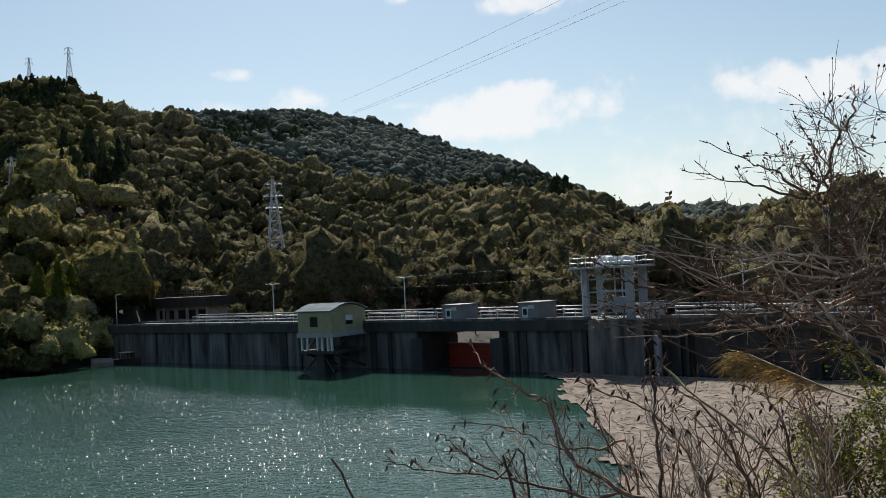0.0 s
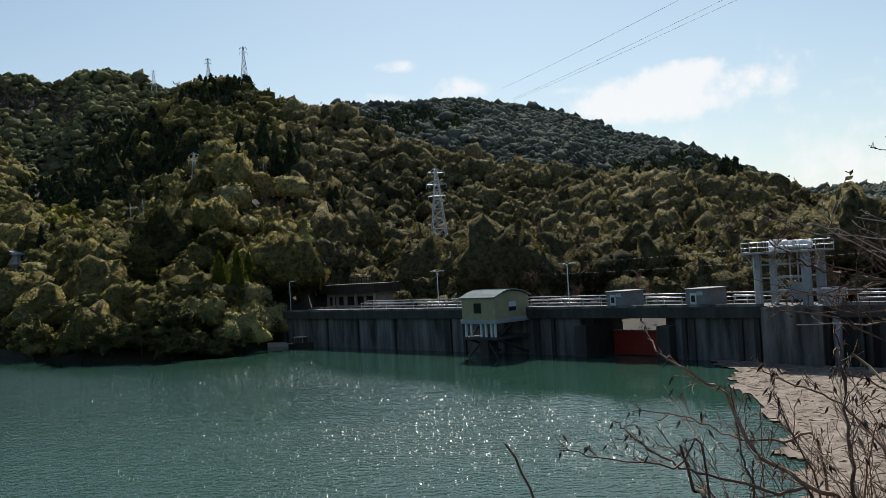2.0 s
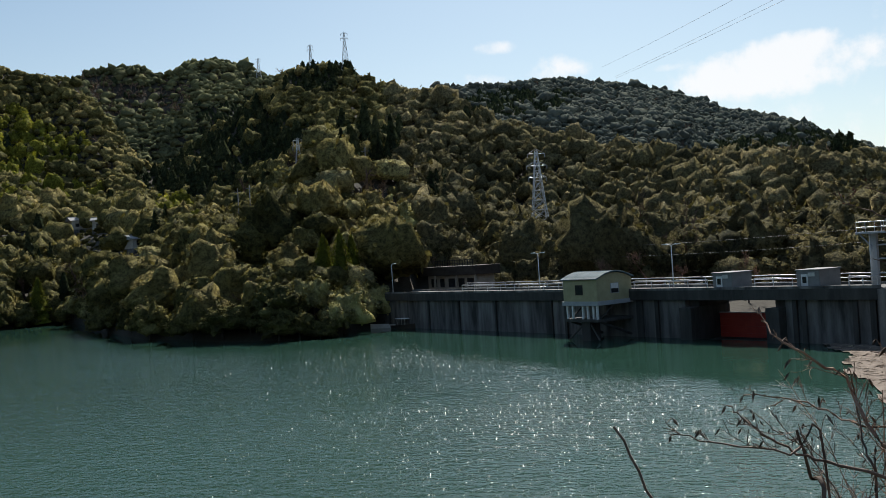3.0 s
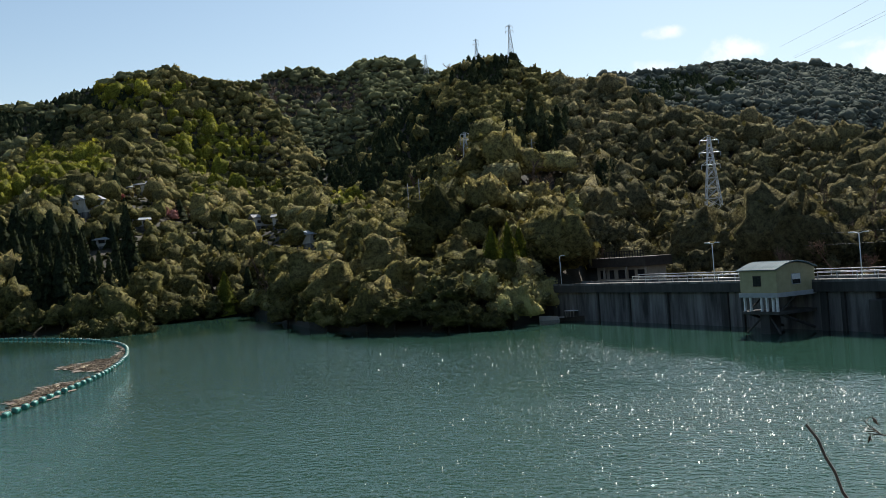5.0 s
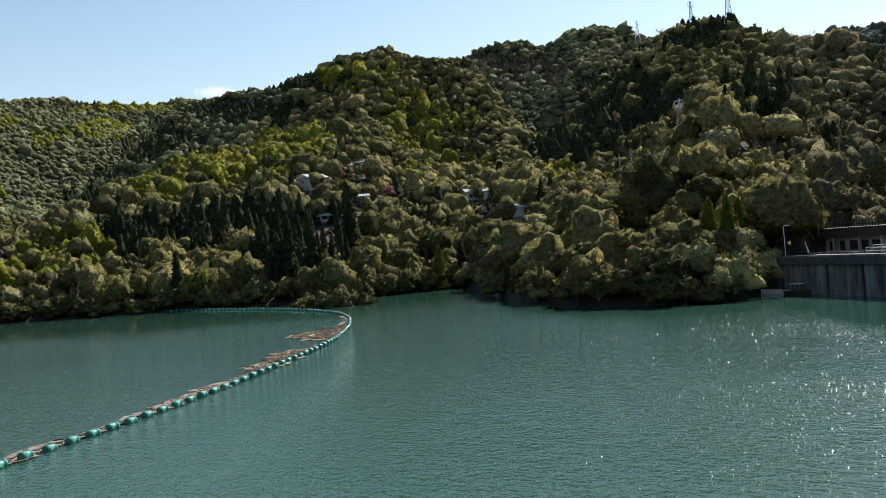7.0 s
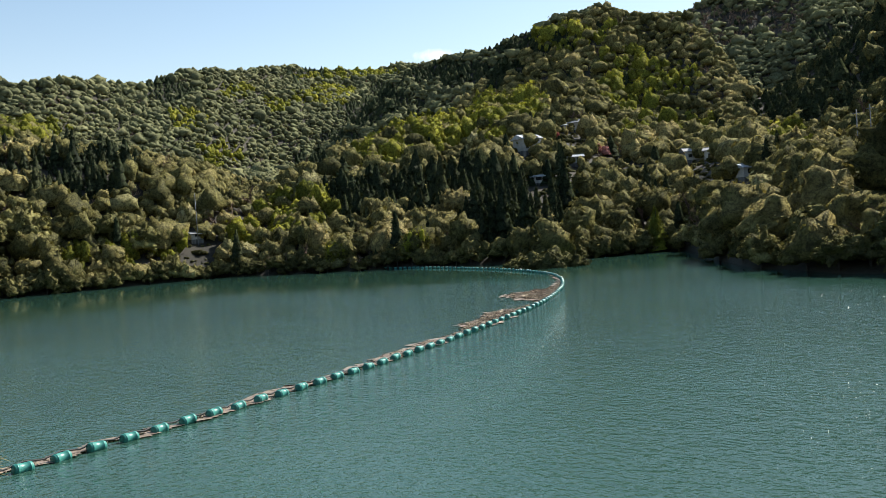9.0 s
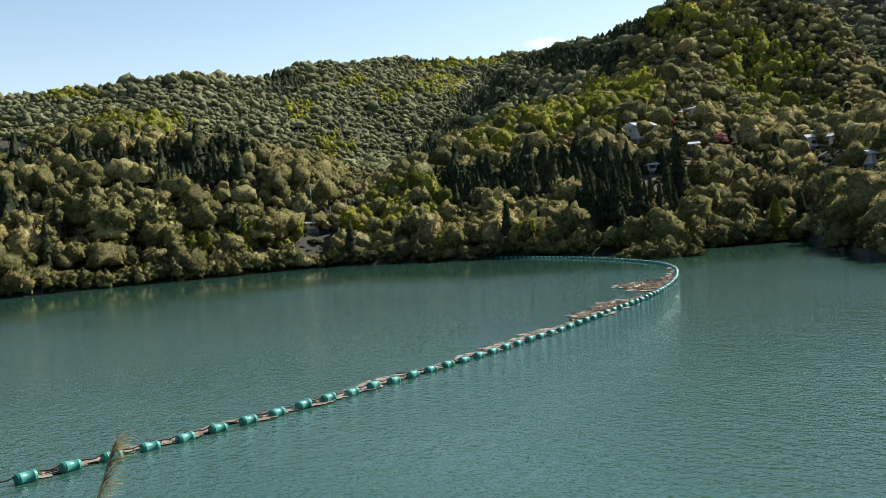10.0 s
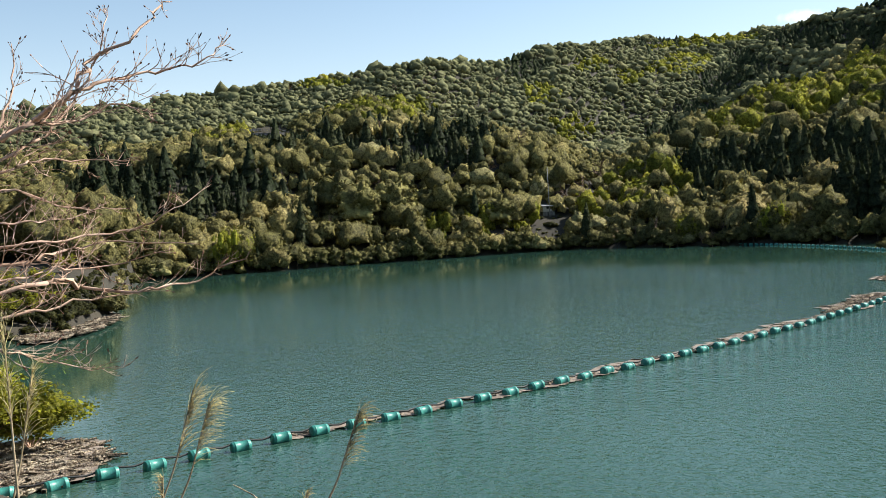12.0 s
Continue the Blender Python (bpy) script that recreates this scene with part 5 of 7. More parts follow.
def aloft(az, el, d):
    return Vector((d * math.sin(radians(az)), d * math.cos(radians(az)), EYE + d * math.tan(radians(el))))


g = spot(-10.24, 262)
build_pylon("power_pylon", g, (aloft(-10.24, 6.1, 262) - g).z, 6.5, "tall galvanised lattice power pylon above the dam", 3, 10, 0.11)
for _az, _d, _top, _w in ((-21.53, 535, 13.85, 5.0), (-23.64, 556, 13.2, 4.0), (-26.8, 985, 12.51, 6.5), (-24.75, 240, 7.7, 3.0)):
    g = spot(_az, _d)
    build_pylon("power_pylon", g, (aloft(_az, _top, _d) - g).z, _w, "distant lattice power pylon on the wooded ridge", 2, 7, 0.14 if _d > 400 else 0.07)


def build_pole(az, d, top):
    g = spot(az, d)
    h = (aloft(az, top, d) - g).z
    p = thing("utility_pole", pose(*g), "plain grey concrete utility pole on the hillside", "utility pole", "hillside poles")
    bm = bmesh.new()
    rod(bm, (0, 0, -1), (0, 0, h), 0.15, 0.10)
    part("shaft", bm, GREY_PANEL, p, smooth=True)
    part("crossarm", boxes((-0.9, 0.9, -0.06, 0.06, h - 0.9, h - 0.78)), GREY_PANEL, p)


for _az, _d, _top in ((-21.4, 212, 6.77), (-20.7, 212, 6.98), (-28.5, 225, 4.88), (-27.8, 225, 5.08), (-67.44, 310, 3.05)):
    build_pole(_az, _d, _top)


WIRE = surface("weathered_wire", (0.10, 0.105, 0.11), (0.17, 0.175, 0.18), 1.0, 0.6, fine=10)


def build_wire(name, a, b, sag, r, label):
    cu = bpy.data.curves.new(name, "CURVE")
    cu.dimensions, cu.bevel_depth, cu.bevel_resolution = "3D", r, 0
    sp = cu.splines.new("POLY")
    sp.points.add(24)
    for k in range(25):
        u = k / 24
        p = a.lerp(b, u) - Vector((0, 0, 4 * sag * u * (1 - u)))
        sp.points[k].co = (*p, 1)
    cu.materials.append(WIRE)
    tagged(new(name, cu), label, "power line", "overhead wires")


for _a, _b in (((-5.9, 10.75), (14.0, 18.0)), ((-5.2, 10.1), (19.0, 18.1)), ((-5.2, 10.0), (20.4, 17.9))):
    build_wire("power_line", aloft(*_a, 1150), aloft(*_b, 330), 2.0, 0.10, "thin grey overhead power line crossing the sky")
for _z in (9.0, 10.6):
    build_wire("power_line", Vector(DAM @ Vector((15, 22, _z))), Vector(DAM @ Vector((95, 20, _z + 1.5))), 0.8, 0.012, "thin grey overhead power line behind the crest")


# ================= shore trees, one by one =================
BARK = surface("grey_brown_bark", (0.045, 0.037, 0.03), (0.11, 0.095, 0.08), 3.0, 0.9, fine=25, bump=0.6, depth=0.02)
r_s = np.random.default_rng(23)


def tree_kind(label, make, material, tone, trunk_h, trunk_r):
    """A tree of unit radius with trunk and crown."""
    t = thing("tree", pose(0, 0, -50), label, "tree", "shore trees")
    bm = bmesh.new()
    rod(bm, (0, 0, -0.35), (0.03, 0.02, trunk_h), trunk_r, trunk_r * 0.5, 7)
    for k in range(5):
        a = k * 1.3
        rod(bm, (0.02, 0.01, trunk_h * (0.45 + 0.1 * k)), (0.5 * math.cos(a), 0.5 * math.sin(a), trunk_h * (0.85 + 0.1 * k)), trunk_r * 0.45, trunk_r * 0.15, 5)
    part("trunk", bm, BARK, t)
    v, f = make
    ob = quads_mesh("crown", v, f, material, np.full(len(v), tone), t, smooth=True)
    return t


SHORE = [
    tree_kind("evergreen broadleaf tree with a dense dark olive crown", billow_crown(r_s, 24, 12, 50, 900, 0.05), LEAF_BROAD, 0.15, 0.8, 0.06),
    tree_kind("evergreen tree with a rounded dark green crown over the water", billow_crown(r_s, 24, 12, 44, 900, 0.05), LEAF_BROAD, 0.05, 0.8, 0.06),
    tree_kind("evergreen tree with pale sunlit yellowish leaf tips", billow_crown(r_s, 24, 12, 40, 900, 0.05), LEAF_PALE, 0.4, 0.8, 0.06),
    tree_kind("broad evergreen tree with olive brown crown", billow_crown(r_s, 24, 12, 60, 900, 0.05), LEAF_BROAD, 0.38, 0.7, 0.07),
    tree_kind("bright yellow-green bamboo clump leaning over the bank", bamboo_crown(r_s, 9, 1000, 0.055), LEAF_BAMBOO, 0.5, 1.6, 0.03),
    tree_kind("slender light green pine tree with feathery boughs", conifer_crown(r_s, 7, 900, 0.05, 3.0), LEAF_BAMBOO, 0.05, 2.4, 0.05),
]
_bv, _bf = bare_crown(r_s, 420, 0.010)
SHORE.append(tree_kind("leafless shrub with reddish brown twigs on the bank", (_bv * np.array([0.8, 0.8, 0.8]), _bf), TWIG_GREY, 0.7, 0.5, 0.03))


def build_shore_trees():
    r = random.Random(31)
    az, row = -103.0, 0
    put = []
    while az < -20.3:
        d0 = float(far_shore(np.array(az)))
        if d0 < 130 and az < -94:
            az += 1.0
            continue
        pick = r.choices(range(7), (4, 4, 1.2, 3, 1.0, 0.15, 1.6))[0]
        if -38 < az < -21:
            pick = r.choices(range(7), (3, 5, 1.6, 3, 0, 0.3, 0.6))[0]
        if -80 < az < -72:
            pick = r.choices((0, 3), (1, 3))[0]
        size = r.uniform(2.6, 4.3) * (0.6 if pick == 6 else 1.0)
        put.append((az, d0 + r.uniform(1.5, 4.5), pick, size))
        az += math.degrees(size * r.uniform(0.85, 1.25) / d0)
    # special ones: the tall pines and pale crowns on the point, the big heads on the far bank
    put += [(-22.6, 150, 5, 3.0), (-23.6, 152, 5, 2.8), (-21.9, 156, 5, 2.6), (-24.4, 142, 2, 4.0), (-21.8, 146, 2, 3.6), (-19.9, 175, 2, 4.2), (-18.6, 185, 2, 4.6), (-26.6, 139, 1, 5.0), (-30.6, 158, 0, 5.0),
            (-79, 292, 3, 9.0), (-77, 296, 3, 8.0), (-80.5, 300, 0, 8.5), (-83, 288, 3, 6.5), (-72.5, 304, 0, 7.5), (-70.6, 300, 3, 6.5), (-46.5, 204, 1, 6.0), (-48.2, 212, 0, 5.0), (-44.9, 206, 1, 4.6)]
    for az, d, pick, size in put:
        g = spot(az, d)
        c = copy_thing(SHORE[pick], pose(g.x, g.y, g.z - 0.2, 0, 0, r.uniform(0, 360)))
        c.scale = (size, size, size * r.uniform(0.95, 1.25))
    for t in SHORE:
        for o in list(t.children_recursive) + [t]:
            bpy.data.objects.remove(o)


build_shore_trees()

TWIG_RED = foliage("reddish_bare_twigs", (0.22, 0.12, 0.09), (0.34, 0.20, 0.15), (0.44, 0.29, 0.22), 0.0)
for _s, _o, _z, _k in ((56.0, 15, 0.0, 2.2), (59.5, 17, 0.0, 2.4), (62.8, 14, 0.0, 2.0), (24.0, 18, 1.0, 4.2), (29.5, 21, 1.0, 3.8), (36.5, 19, 1.0, 3.4), (47.0, 20, 0.5, 3.6), (68.5, 22, 0.5, 4.4), (72.5, 18, 0.5, 4.0), (88.0, 20, 0.5, 4.2)):
    t = tree_kind("leafless tree with reddish brown twigs behind the dam", bare_crown(r_s, 460, 0.008), TWIG_RED, r_s.uniform(0.2, 0.9), 0.6, 0.04)
    tagged(t, group="bare trees behind the dam")
    g = DAM @ Vector((_s, _o, _z))
    g.z = float(land(np.array(math.degrees(math.atan2(g.x, g.y))), np.array(math.hypot(g.x, g.y)))) - 0.1
    t.matrix_world = pose(g.x, g.y, g.z)
    t.scale = (_k, _k, _k * 0.95)

BLOSSOM = foliage("pink_blossom", (0.25, 0.05, 0.06), (0.36, 0.12, 0.13), (0.5, 0.28, 0.28), 0.3)
for _az, _el, _d, _tone, _s in ((-45.6, 5.6, 385, 0.05, 2.6), (-43.2, 4.5, 372, 0.75, 3.0), (-42.6, 4.4, 372, 0.8, 2.6), (-34.9, 2.0, 292, 0.9, 2.2)):
    g = spot(_az, _d)
    t = tree_kind("small plum tree in red and pink blossom", broad_crown(r_s, 6, 240, 0.08, 6), BLOSSOM, _tone, 0.6, 0.05)
    tagged(t, group="blossom trees")
    t.matrix_world = pose(g.x, g.y, g.z)
    t.scale = (_s, _s, _s)


def build_terraces():
    """Dry terraced plots in the gap between the hills."""
    field = surface("dry_straw_field", (0.20, 0.16, 0.09), (0.36, 0.30, 0.18), 0.2, 0.95, fine=3)
    d = np.arange(430, 900, 2.0)
    up = np.degrees(np.arctan2(land(np.full(len(d), -84.6), d) + 1 - EYE, d))
    f = None
    for k in range(4):
        at = d[np.nonzero(up >= 5.45 + 0.22 * k)[0]]
        if not len(at):
            continue
        g = spot(-84.6 - 0.25 * k, float(at[0]))
        f = thing("terraced_field", pose(g.x, g.y, g.z, 0, 0, 84.6 + 6 * k), "dry straw-coloured terraced plot with a low stone wall", "field", "hill terraces")
        part("plot", boxes((-17 + 2 * k, 17 - 2 * k, 0.3, 8.5, -2.0, 1.3 + 0.3 * k), bev=0.15), field, f)
        part("retaining_wall", boxes((-17.2 + 2 * k, 17.2 - 2 * k, -0.2, 0.3, -3.0, 1.45 + 0.3 * k), bev=0.08), CONCRETE, f, "low grey stone retaining wall")


build_terraces()


# ================= driftwood on the water =================
MAT_WOOD = surface("packed_wood_litter", (0.135, 0.102, 0.078), (0.31, 0.25, 0.20), 0.9, 0.95, fine=11, bump=0.8, depth=0.06)
GEOM_DRIFT = foliage("driftwood_pieces", (0.18, 0.135, 0.10), (0.38, 0.31, 0.24), (0.60, 0.52, 0.42), 0.0, 0.2)


def sticks(r, xy, z, length, width):
    """Many pieces of wood lying flat: four-sided bars, as corner and face arrays."""
    n = len(xy)
    a = r.uniform(0, math.pi, n)
    ln = length * np.minimum(2.2, r.lognormal(0, 0.45, n))
    w = width * r.lognormal(0, 0.4, n)
    u = np.stack([np.cos(a), np.sin(a), r.normal(0, 0.07, n)], -1)
    s = np.stack([-np.sin(a), np.cos(a), 0 * a], -1)
    c = np.concatenate([xy, (z + r.uniform(-0.01, 0.05, n))[:, None]], 1)
    up = np.array([0, 0, 1.0])
    v = []
    for e in (-1, 1):
        for p, q in ((-1, -1), (1, -1), (1, 1), (-1, 1)):
            v.append(c + u * (ln * e * 0.5)[:, None] + s * (w * p)[:, None] + up * (w * q * 0.8)[:, None])
    v = np.stack(v, 1).reshape(-1, 3)
    f = np.array([(0, 1, 5, 4), (1, 2, 6, 5), (2, 3, 7, 6), (3, 0, 4, 7)])
    return v, (f[None] + (np.arange(n) * 8)[:, None, None]).reshape(-1, 4)


def raft(name, inside, bounds, count, label, cell=0.8, length=0.8, width=0.035, logs=0, top=0.06):
    """Floating litter: a matted sheet with an uneven rim and loose wood on it."""
    r = np.random.default_rng(len(label))
    x0, x1, y0, y1 = bounds
    gx, gy = np.arange(x0, x1, cell), np.arange(y0, y1, cell)
    X, Y = np.meshgrid(gx, gy, indexing="ij")
    ok = inside(X + cell / 2 + 0.9 * smooth_noise(X, Y, 2.5, 3), Y + cell / 2 + 0.9 * smooth_noise(X, Y, 2.5, 4))
    Z = top * 0.5 + 0.045 + 0.035 * smooth_noise(X, Y, 1.1, 8) + 0.02 * smooth_noise(X, Y, 0.5, 9)
    V = np.stack([X + 0.2 * cell * smooth_noise(X, Y, 0.7, 6), Y + 0.2 * cell * smooth_noise(X, Y, 0.7, 7), Z], -1).reshape(-1, 3)
    i, j = np.nonzero(ok[:-1, :-1])
    ny = len(gy)
    F = np.stack([i * ny + j, (i + 1) * ny + j, (i + 1) * ny + j + 1, i * ny + j + 1], -1)
    base = thing(name, pose(0, 0, 0), label, "driftwood", "floating driftwood", kind="stuff")
    quads_mesh("litter_mat", V, F, MAT_WOOD, None, base, smooth=True)
    xy = np.stack([r.uniform(x0, x1, count * 6), r.uniform(y0, y1, count * 6)], -1)
    xy = xy[inside(xy[:, 0], xy[:, 1])][:count]
    v, f = sticks(r, xy, top, length, width)
    quads_mesh("loose_wood", v, f, GEOM_DRIFT, np.repeat(r.uniform(0, 1, len(xy)), 8), base)
    if logs:
        xy = xy[:logs]
        v, f = sticks(r, xy, top + 0.03, length * 1.9, width * 1.7)
        quads_mesh("log", v, f, GEOM_DRIFT, np.repeat(r.uniform(0, 1, len(xy)), 8), base)


def dam_field(x, y):
    left = np.interp(y, [30, 41, 54, 66, 74, 80, 86, 93], [6.5, 8, 9, 10.0, 9.4, 9.2, 10.5, 9.0])
    o = (x - A_DAM[0]) * N_DAM[0] + (y - A_DAM[1]) * N_DAM[1]
    s = (x - A_DAM[0]) * E_DAM[0] + (y - A_DAM[1]) * E_DAM[1]
    return (x > left) & (o < np.where(s > 75, -1.6, -0.7)) & (y > 8)


raft("driftwood_field", dam_field, (5, 75, 8, 98), 20000, "wide mat of pale driftwood and litter against the dam", 0.45, 0.24, 0.012, 160, 0.09)

_fl = np.array([(p.x, p.y) for p in FLOATS])


def along_boom(first, last, wide):
    a = _fl[first:last]
    t = np.gradient(a, axis=0)
    t /= np.linalg.norm(t, axis=1)[:, None]
    nrm = np.stack([-t[:, 1], t[:, 0]], -1)

    def inside(x, y):
        x, y = np.asarray(x, float), np.asarray(y, float)
        p = np.stack([x.ravel(), y.ravel()], -1)
        out = np.zeros(len(p), bool)
        for k in range(0, len(p), 20000):
            q = p[k:k + 20000]
            dd = ((q[:, None] - a[None]) ** 2).sum(-1)
            m = dd.argmin(1)
            w = wide(m / max(1, len(a) - 1)) * (1 + 0.5 * smooth_noise(a[m, 0], a[m, 1], 3.0, 12))
            off = ((q - a[m]) * nrm[m]).sum(1)
            along = np.abs(((q - a[m]) * t[m]).sum(1))
            out[k:k + 20000] = (off > 0.15) & (off < w) & (along < 1.6)
        return out.reshape(x.shape)
    b = (a[:, 0].min() - 9, a[:, 0].max() + 9, a[:, 1].min() - 9, a[:, 1].max() + 9)
    return inside, b


_i, _b = along_boom(9, 36, lambda u: 1.0 + 1.0 * u)
raft("driftwood_strip", _i, _b, 2600, "narrow strip of driftwood gathered along the float boom", 0.3, 0.3, 0.025, 40)
_i, _b = along_boom(34, 47, lambda u: 1.2 + 2.6 * np.sin(np.clip(u, 0, 1) * 2.8) ** 2)
raft("driftwood_strip", _i, _b, 2400, "patch of brown driftwood caught inside the float boom", 0.45, 0.5, 0.035, 50)
_i, _b = along_boom(49, 62, lambda u: 1.0 + 5.2 * np.sin(np.clip(u, 0, 1) * 3.0) ** 1.5)
raft("driftwood_strip", _i, _b, 2800, "patch of pale driftwood caught at the boom's bend", 0.5, 0.5, 0.035, 50)
_i, _b = along_boom(62, 76, lambda u: 1.0 - 0.5 * u)
raft("driftwood_strip", _i, _b, 300, "thin trail of driftwood beyond the boom's bend", 0.5, 0.8, 0.05)


def bank_end(x, y):
    return ((x + 48.6) / 6.0) ** 2 + ((y + 8.8) / 5.0) ** 2 < 1


raft("driftwood_patch", bank_end, (-58, -40, -17, -3), 900, "driftwood and litter washed up where the boom ends", 0.4, 0.9, 0.04, 60, 0.1)


def spit(x, y):
    return ((x + 126) / 17) ** 2 + ((y + 13.3 + 0.10 * (x + 126)) / 4.6) ** 2 < 1


raft("driftwood_spit", spit, (-146, -104, -24, -6), 2600, "low spit covered with bleached driftwood", 0.6, 1.1, 0.06, 220, 0.35)


# ================= plants close by =================
TWIG_DARK = surface("dark_brown_bark", (0.085, 0.062, 0.047), (0.24, 0.185, 0.145), 6.0, 0.85, fine=60, bump=0.4, depth=0.004)
TWIG_TAN = surface("pinkish_tan_bark", (0.42, 0.265, 0.18), (0.70, 0.49, 0.36), 6.0, 0.8, fine=60, bump=0.4, depth=0.004)
TWIG_BROWN = surface("red_brown_bark", (0.085, 0.055, 0.040), (0.27, 0.175, 0.125), 6.0, 0.85, fine=60, bump=0.4, depth=0.004)
TWIG_RUST = surface("rusty_twig_bark", (0.24, 0.145, 0.095), (0.46, 0.30, 0.21), 6.0, 0.8, fine=60, bump=0.4, depth=0.004)
BUD = surface("red_brown_buds", (0.16, 0.065, 0.040), (0.30, 0.14, 0.08), 20.0, 0.7, fine=90)
STRAW = surface("dry_straw", (0.36, 0.27, 0.15), (0.58, 0.46, 0.29), 8.0, 0.7, fine=60, bump=0.2, depth=0.003)
# lightened bark for twigs in the sun: the sunlight is in its colour
TWIG_SUNLIT = surface("sunlit_tan_bark", (0.42, 0.34, 0.27), (0.74, 0.64, 0.54), 6.0, 0.8, fine=60, bump=0.4, depth=0.004)
STRAW_HEAD = foliage("dry_brown_plume", (0.34, 0.21, 0.09), (0.50, 0.33, 0.15), (0.66, 0.47, 0.24), 0.3)
PLUME = foliage("pampas_hair", (0.52, 0.43, 0.32), (0.66, 0.57, 0.45), (0.78, 0.70, 0.58), 0.4)


class Wood:
    """Collects thin tapered stems as arrays; four sides each."""

    def __init__(self, seed):
        self.r = random.Random(seed)
        self.v, self.f = [], []
        self.ends = []

    def tube(self, pts, r0, r1):
        seg, n = 4, len(pts)
        base = sum(len(a) for a in self.v)
        rings = []
        for k, p in enumerate(pts):
            t = (pts[min(k + 1, n - 1)] - pts[max(k - 1, 0)]).normalized()
            side = t.orthogonal().normalized()
            other = t.cross(side)
            rad = r0 + (r1 - r0) * k / (n - 1)
            rings.append([tuple(p + (side * math.cos(i * 1.5708) + other * math.sin(i * 1.5708)) * rad) for i in range(seg)])
        self.v.append(np.array(rings).reshape(-1, 3))
        self.f.append(np.array([(base + k * seg + i, base + k * seg + (i + 1) % seg, base + (k + 1) * seg + (i + 1) % seg, base + (k + 1) * seg + i) for k in range(n - 1) for i in range(seg)]))

    def smooth(self, pts, n=5):
        p = [Vector(q) for q in pts]
        p = [2 * p[0] - p[1], *p, 2 * p[-1] - p[-2]]
        out = []
        for a, b, c, d in zip(p, p[1:], p[2:], p[3:]):
            for k in range(n):
                t = k / n
                out.append(0.5 * (2 * b + (c - a) * t + (2 * a - 5 * b + 4 * c - d) * t * t + (3 * b - a - 3 * c + d) * t ** 3))
        out.append(p[-2])
        return out

    def limb(self, rad, pts, twigs=10, length=0.5, level=2, tip=0.25, rise=0.25, bare_from=0.0):
        """A main limb through the given points with side twigs that fork again."""
        line = self.smooth(pts)
        j = [q + Vector((self.r.gauss(0, 1), self.r.gauss(0, 1), self.r.gauss(0, 1))) * rad * 0.5 for q in line]
        self.tube(j, rad, rad * tip)
        self.ends.append((j[-1], (j[-1] - j[-2]).normalized()))
        for k in range(twigs):
            u = bare_from + (1 - bare_from) * (k + self.r.random()) / twigs
            m = min(len(j) - 2, int(u * (len(j) - 1)))
            t = (j[m + 1] - j[m]).normalized()
            self.twig(j[m], t, rad * (1 - u * 0.75) * 0.36, length * self.r.uniform(0.45, 1.25) * (1.15 - 0.9 * u), level, rise)

    def twig(self, p, along, rad, length, level, rise):
        rad = max(rad, 0.0021)
        d = along + Vector((self.r.gauss(0, 0.62), self.r.gauss(0, 0.62), self.r.gauss(0, 0.5) + rise))
        d.normalize()
        pts = [p]
        n = 4
        for k in range(n):
            d = (d + Vector((self.r.gauss(0, 0.16), self.r.gauss(0, 0.16), self.r.gauss(0, 0.14) + 0.07))).normalized()
            pts.append(pts[-1] + d * length / n)
        self.tube(pts, rad, max(0.0014, rad * 0.4))
        self.ends.append((pts[-1], d))
        if level > 1:
            for k in range(3 + (level > 2)):
                m = 1 + int(self.r.random() * (n - 1))
                self.twig(pts[m], (pts[m + 1] - pts[m]).normalized(), rad * 0.6, length * self.r.uniform(0.35, 0.65), level - 1, rise)

    def finish(self, name, material, parent):
        return quads_mesh(name, np.concatenate(self.v), np.concatenate(self.f), material, None, parent, smooth=True)


def tufts(name, ends, material, parent, size, share, seed, every=1, droop=0.0, lengthen=2.2):
    """Small pointed buds or seed pods at twig ends."""
    r = random.Random(seed)
    vs, fs, o = [], [], 0
    for p, d in ends[::every]:
        if r.random() > share:
            continue
        d = (d + Vector((0, 0, -droop))).normalized()
        s = size * r.uniform(0.6, 1.3)
        a = d.orthogonal().normalized()
        b = d.cross(a)
        q = [p, *(p + d * s * lengthen * 0.4 + a * (s * math.cos(k * 1.5708)) * 0.5 + b * (s * math.sin(k * 1.5708)) * 0.5 for k in range(4)), p + d * s * lengthen]
        vs += [tuple(x) for x in q]
        fs += [(o, o + 1 + k, o + 5, o + 1 + (k + 1) % 4) for k in range(4)]
        o += 6
    return tagged(quads_mesh(name, np.array(vs), np.array(fs), material, None, parent), kind="stuff")


def ground_at(x, y):
    return float(land(np.array(math.degrees(math.atan2(x, y))), np.array(math.hypot(x, y))))


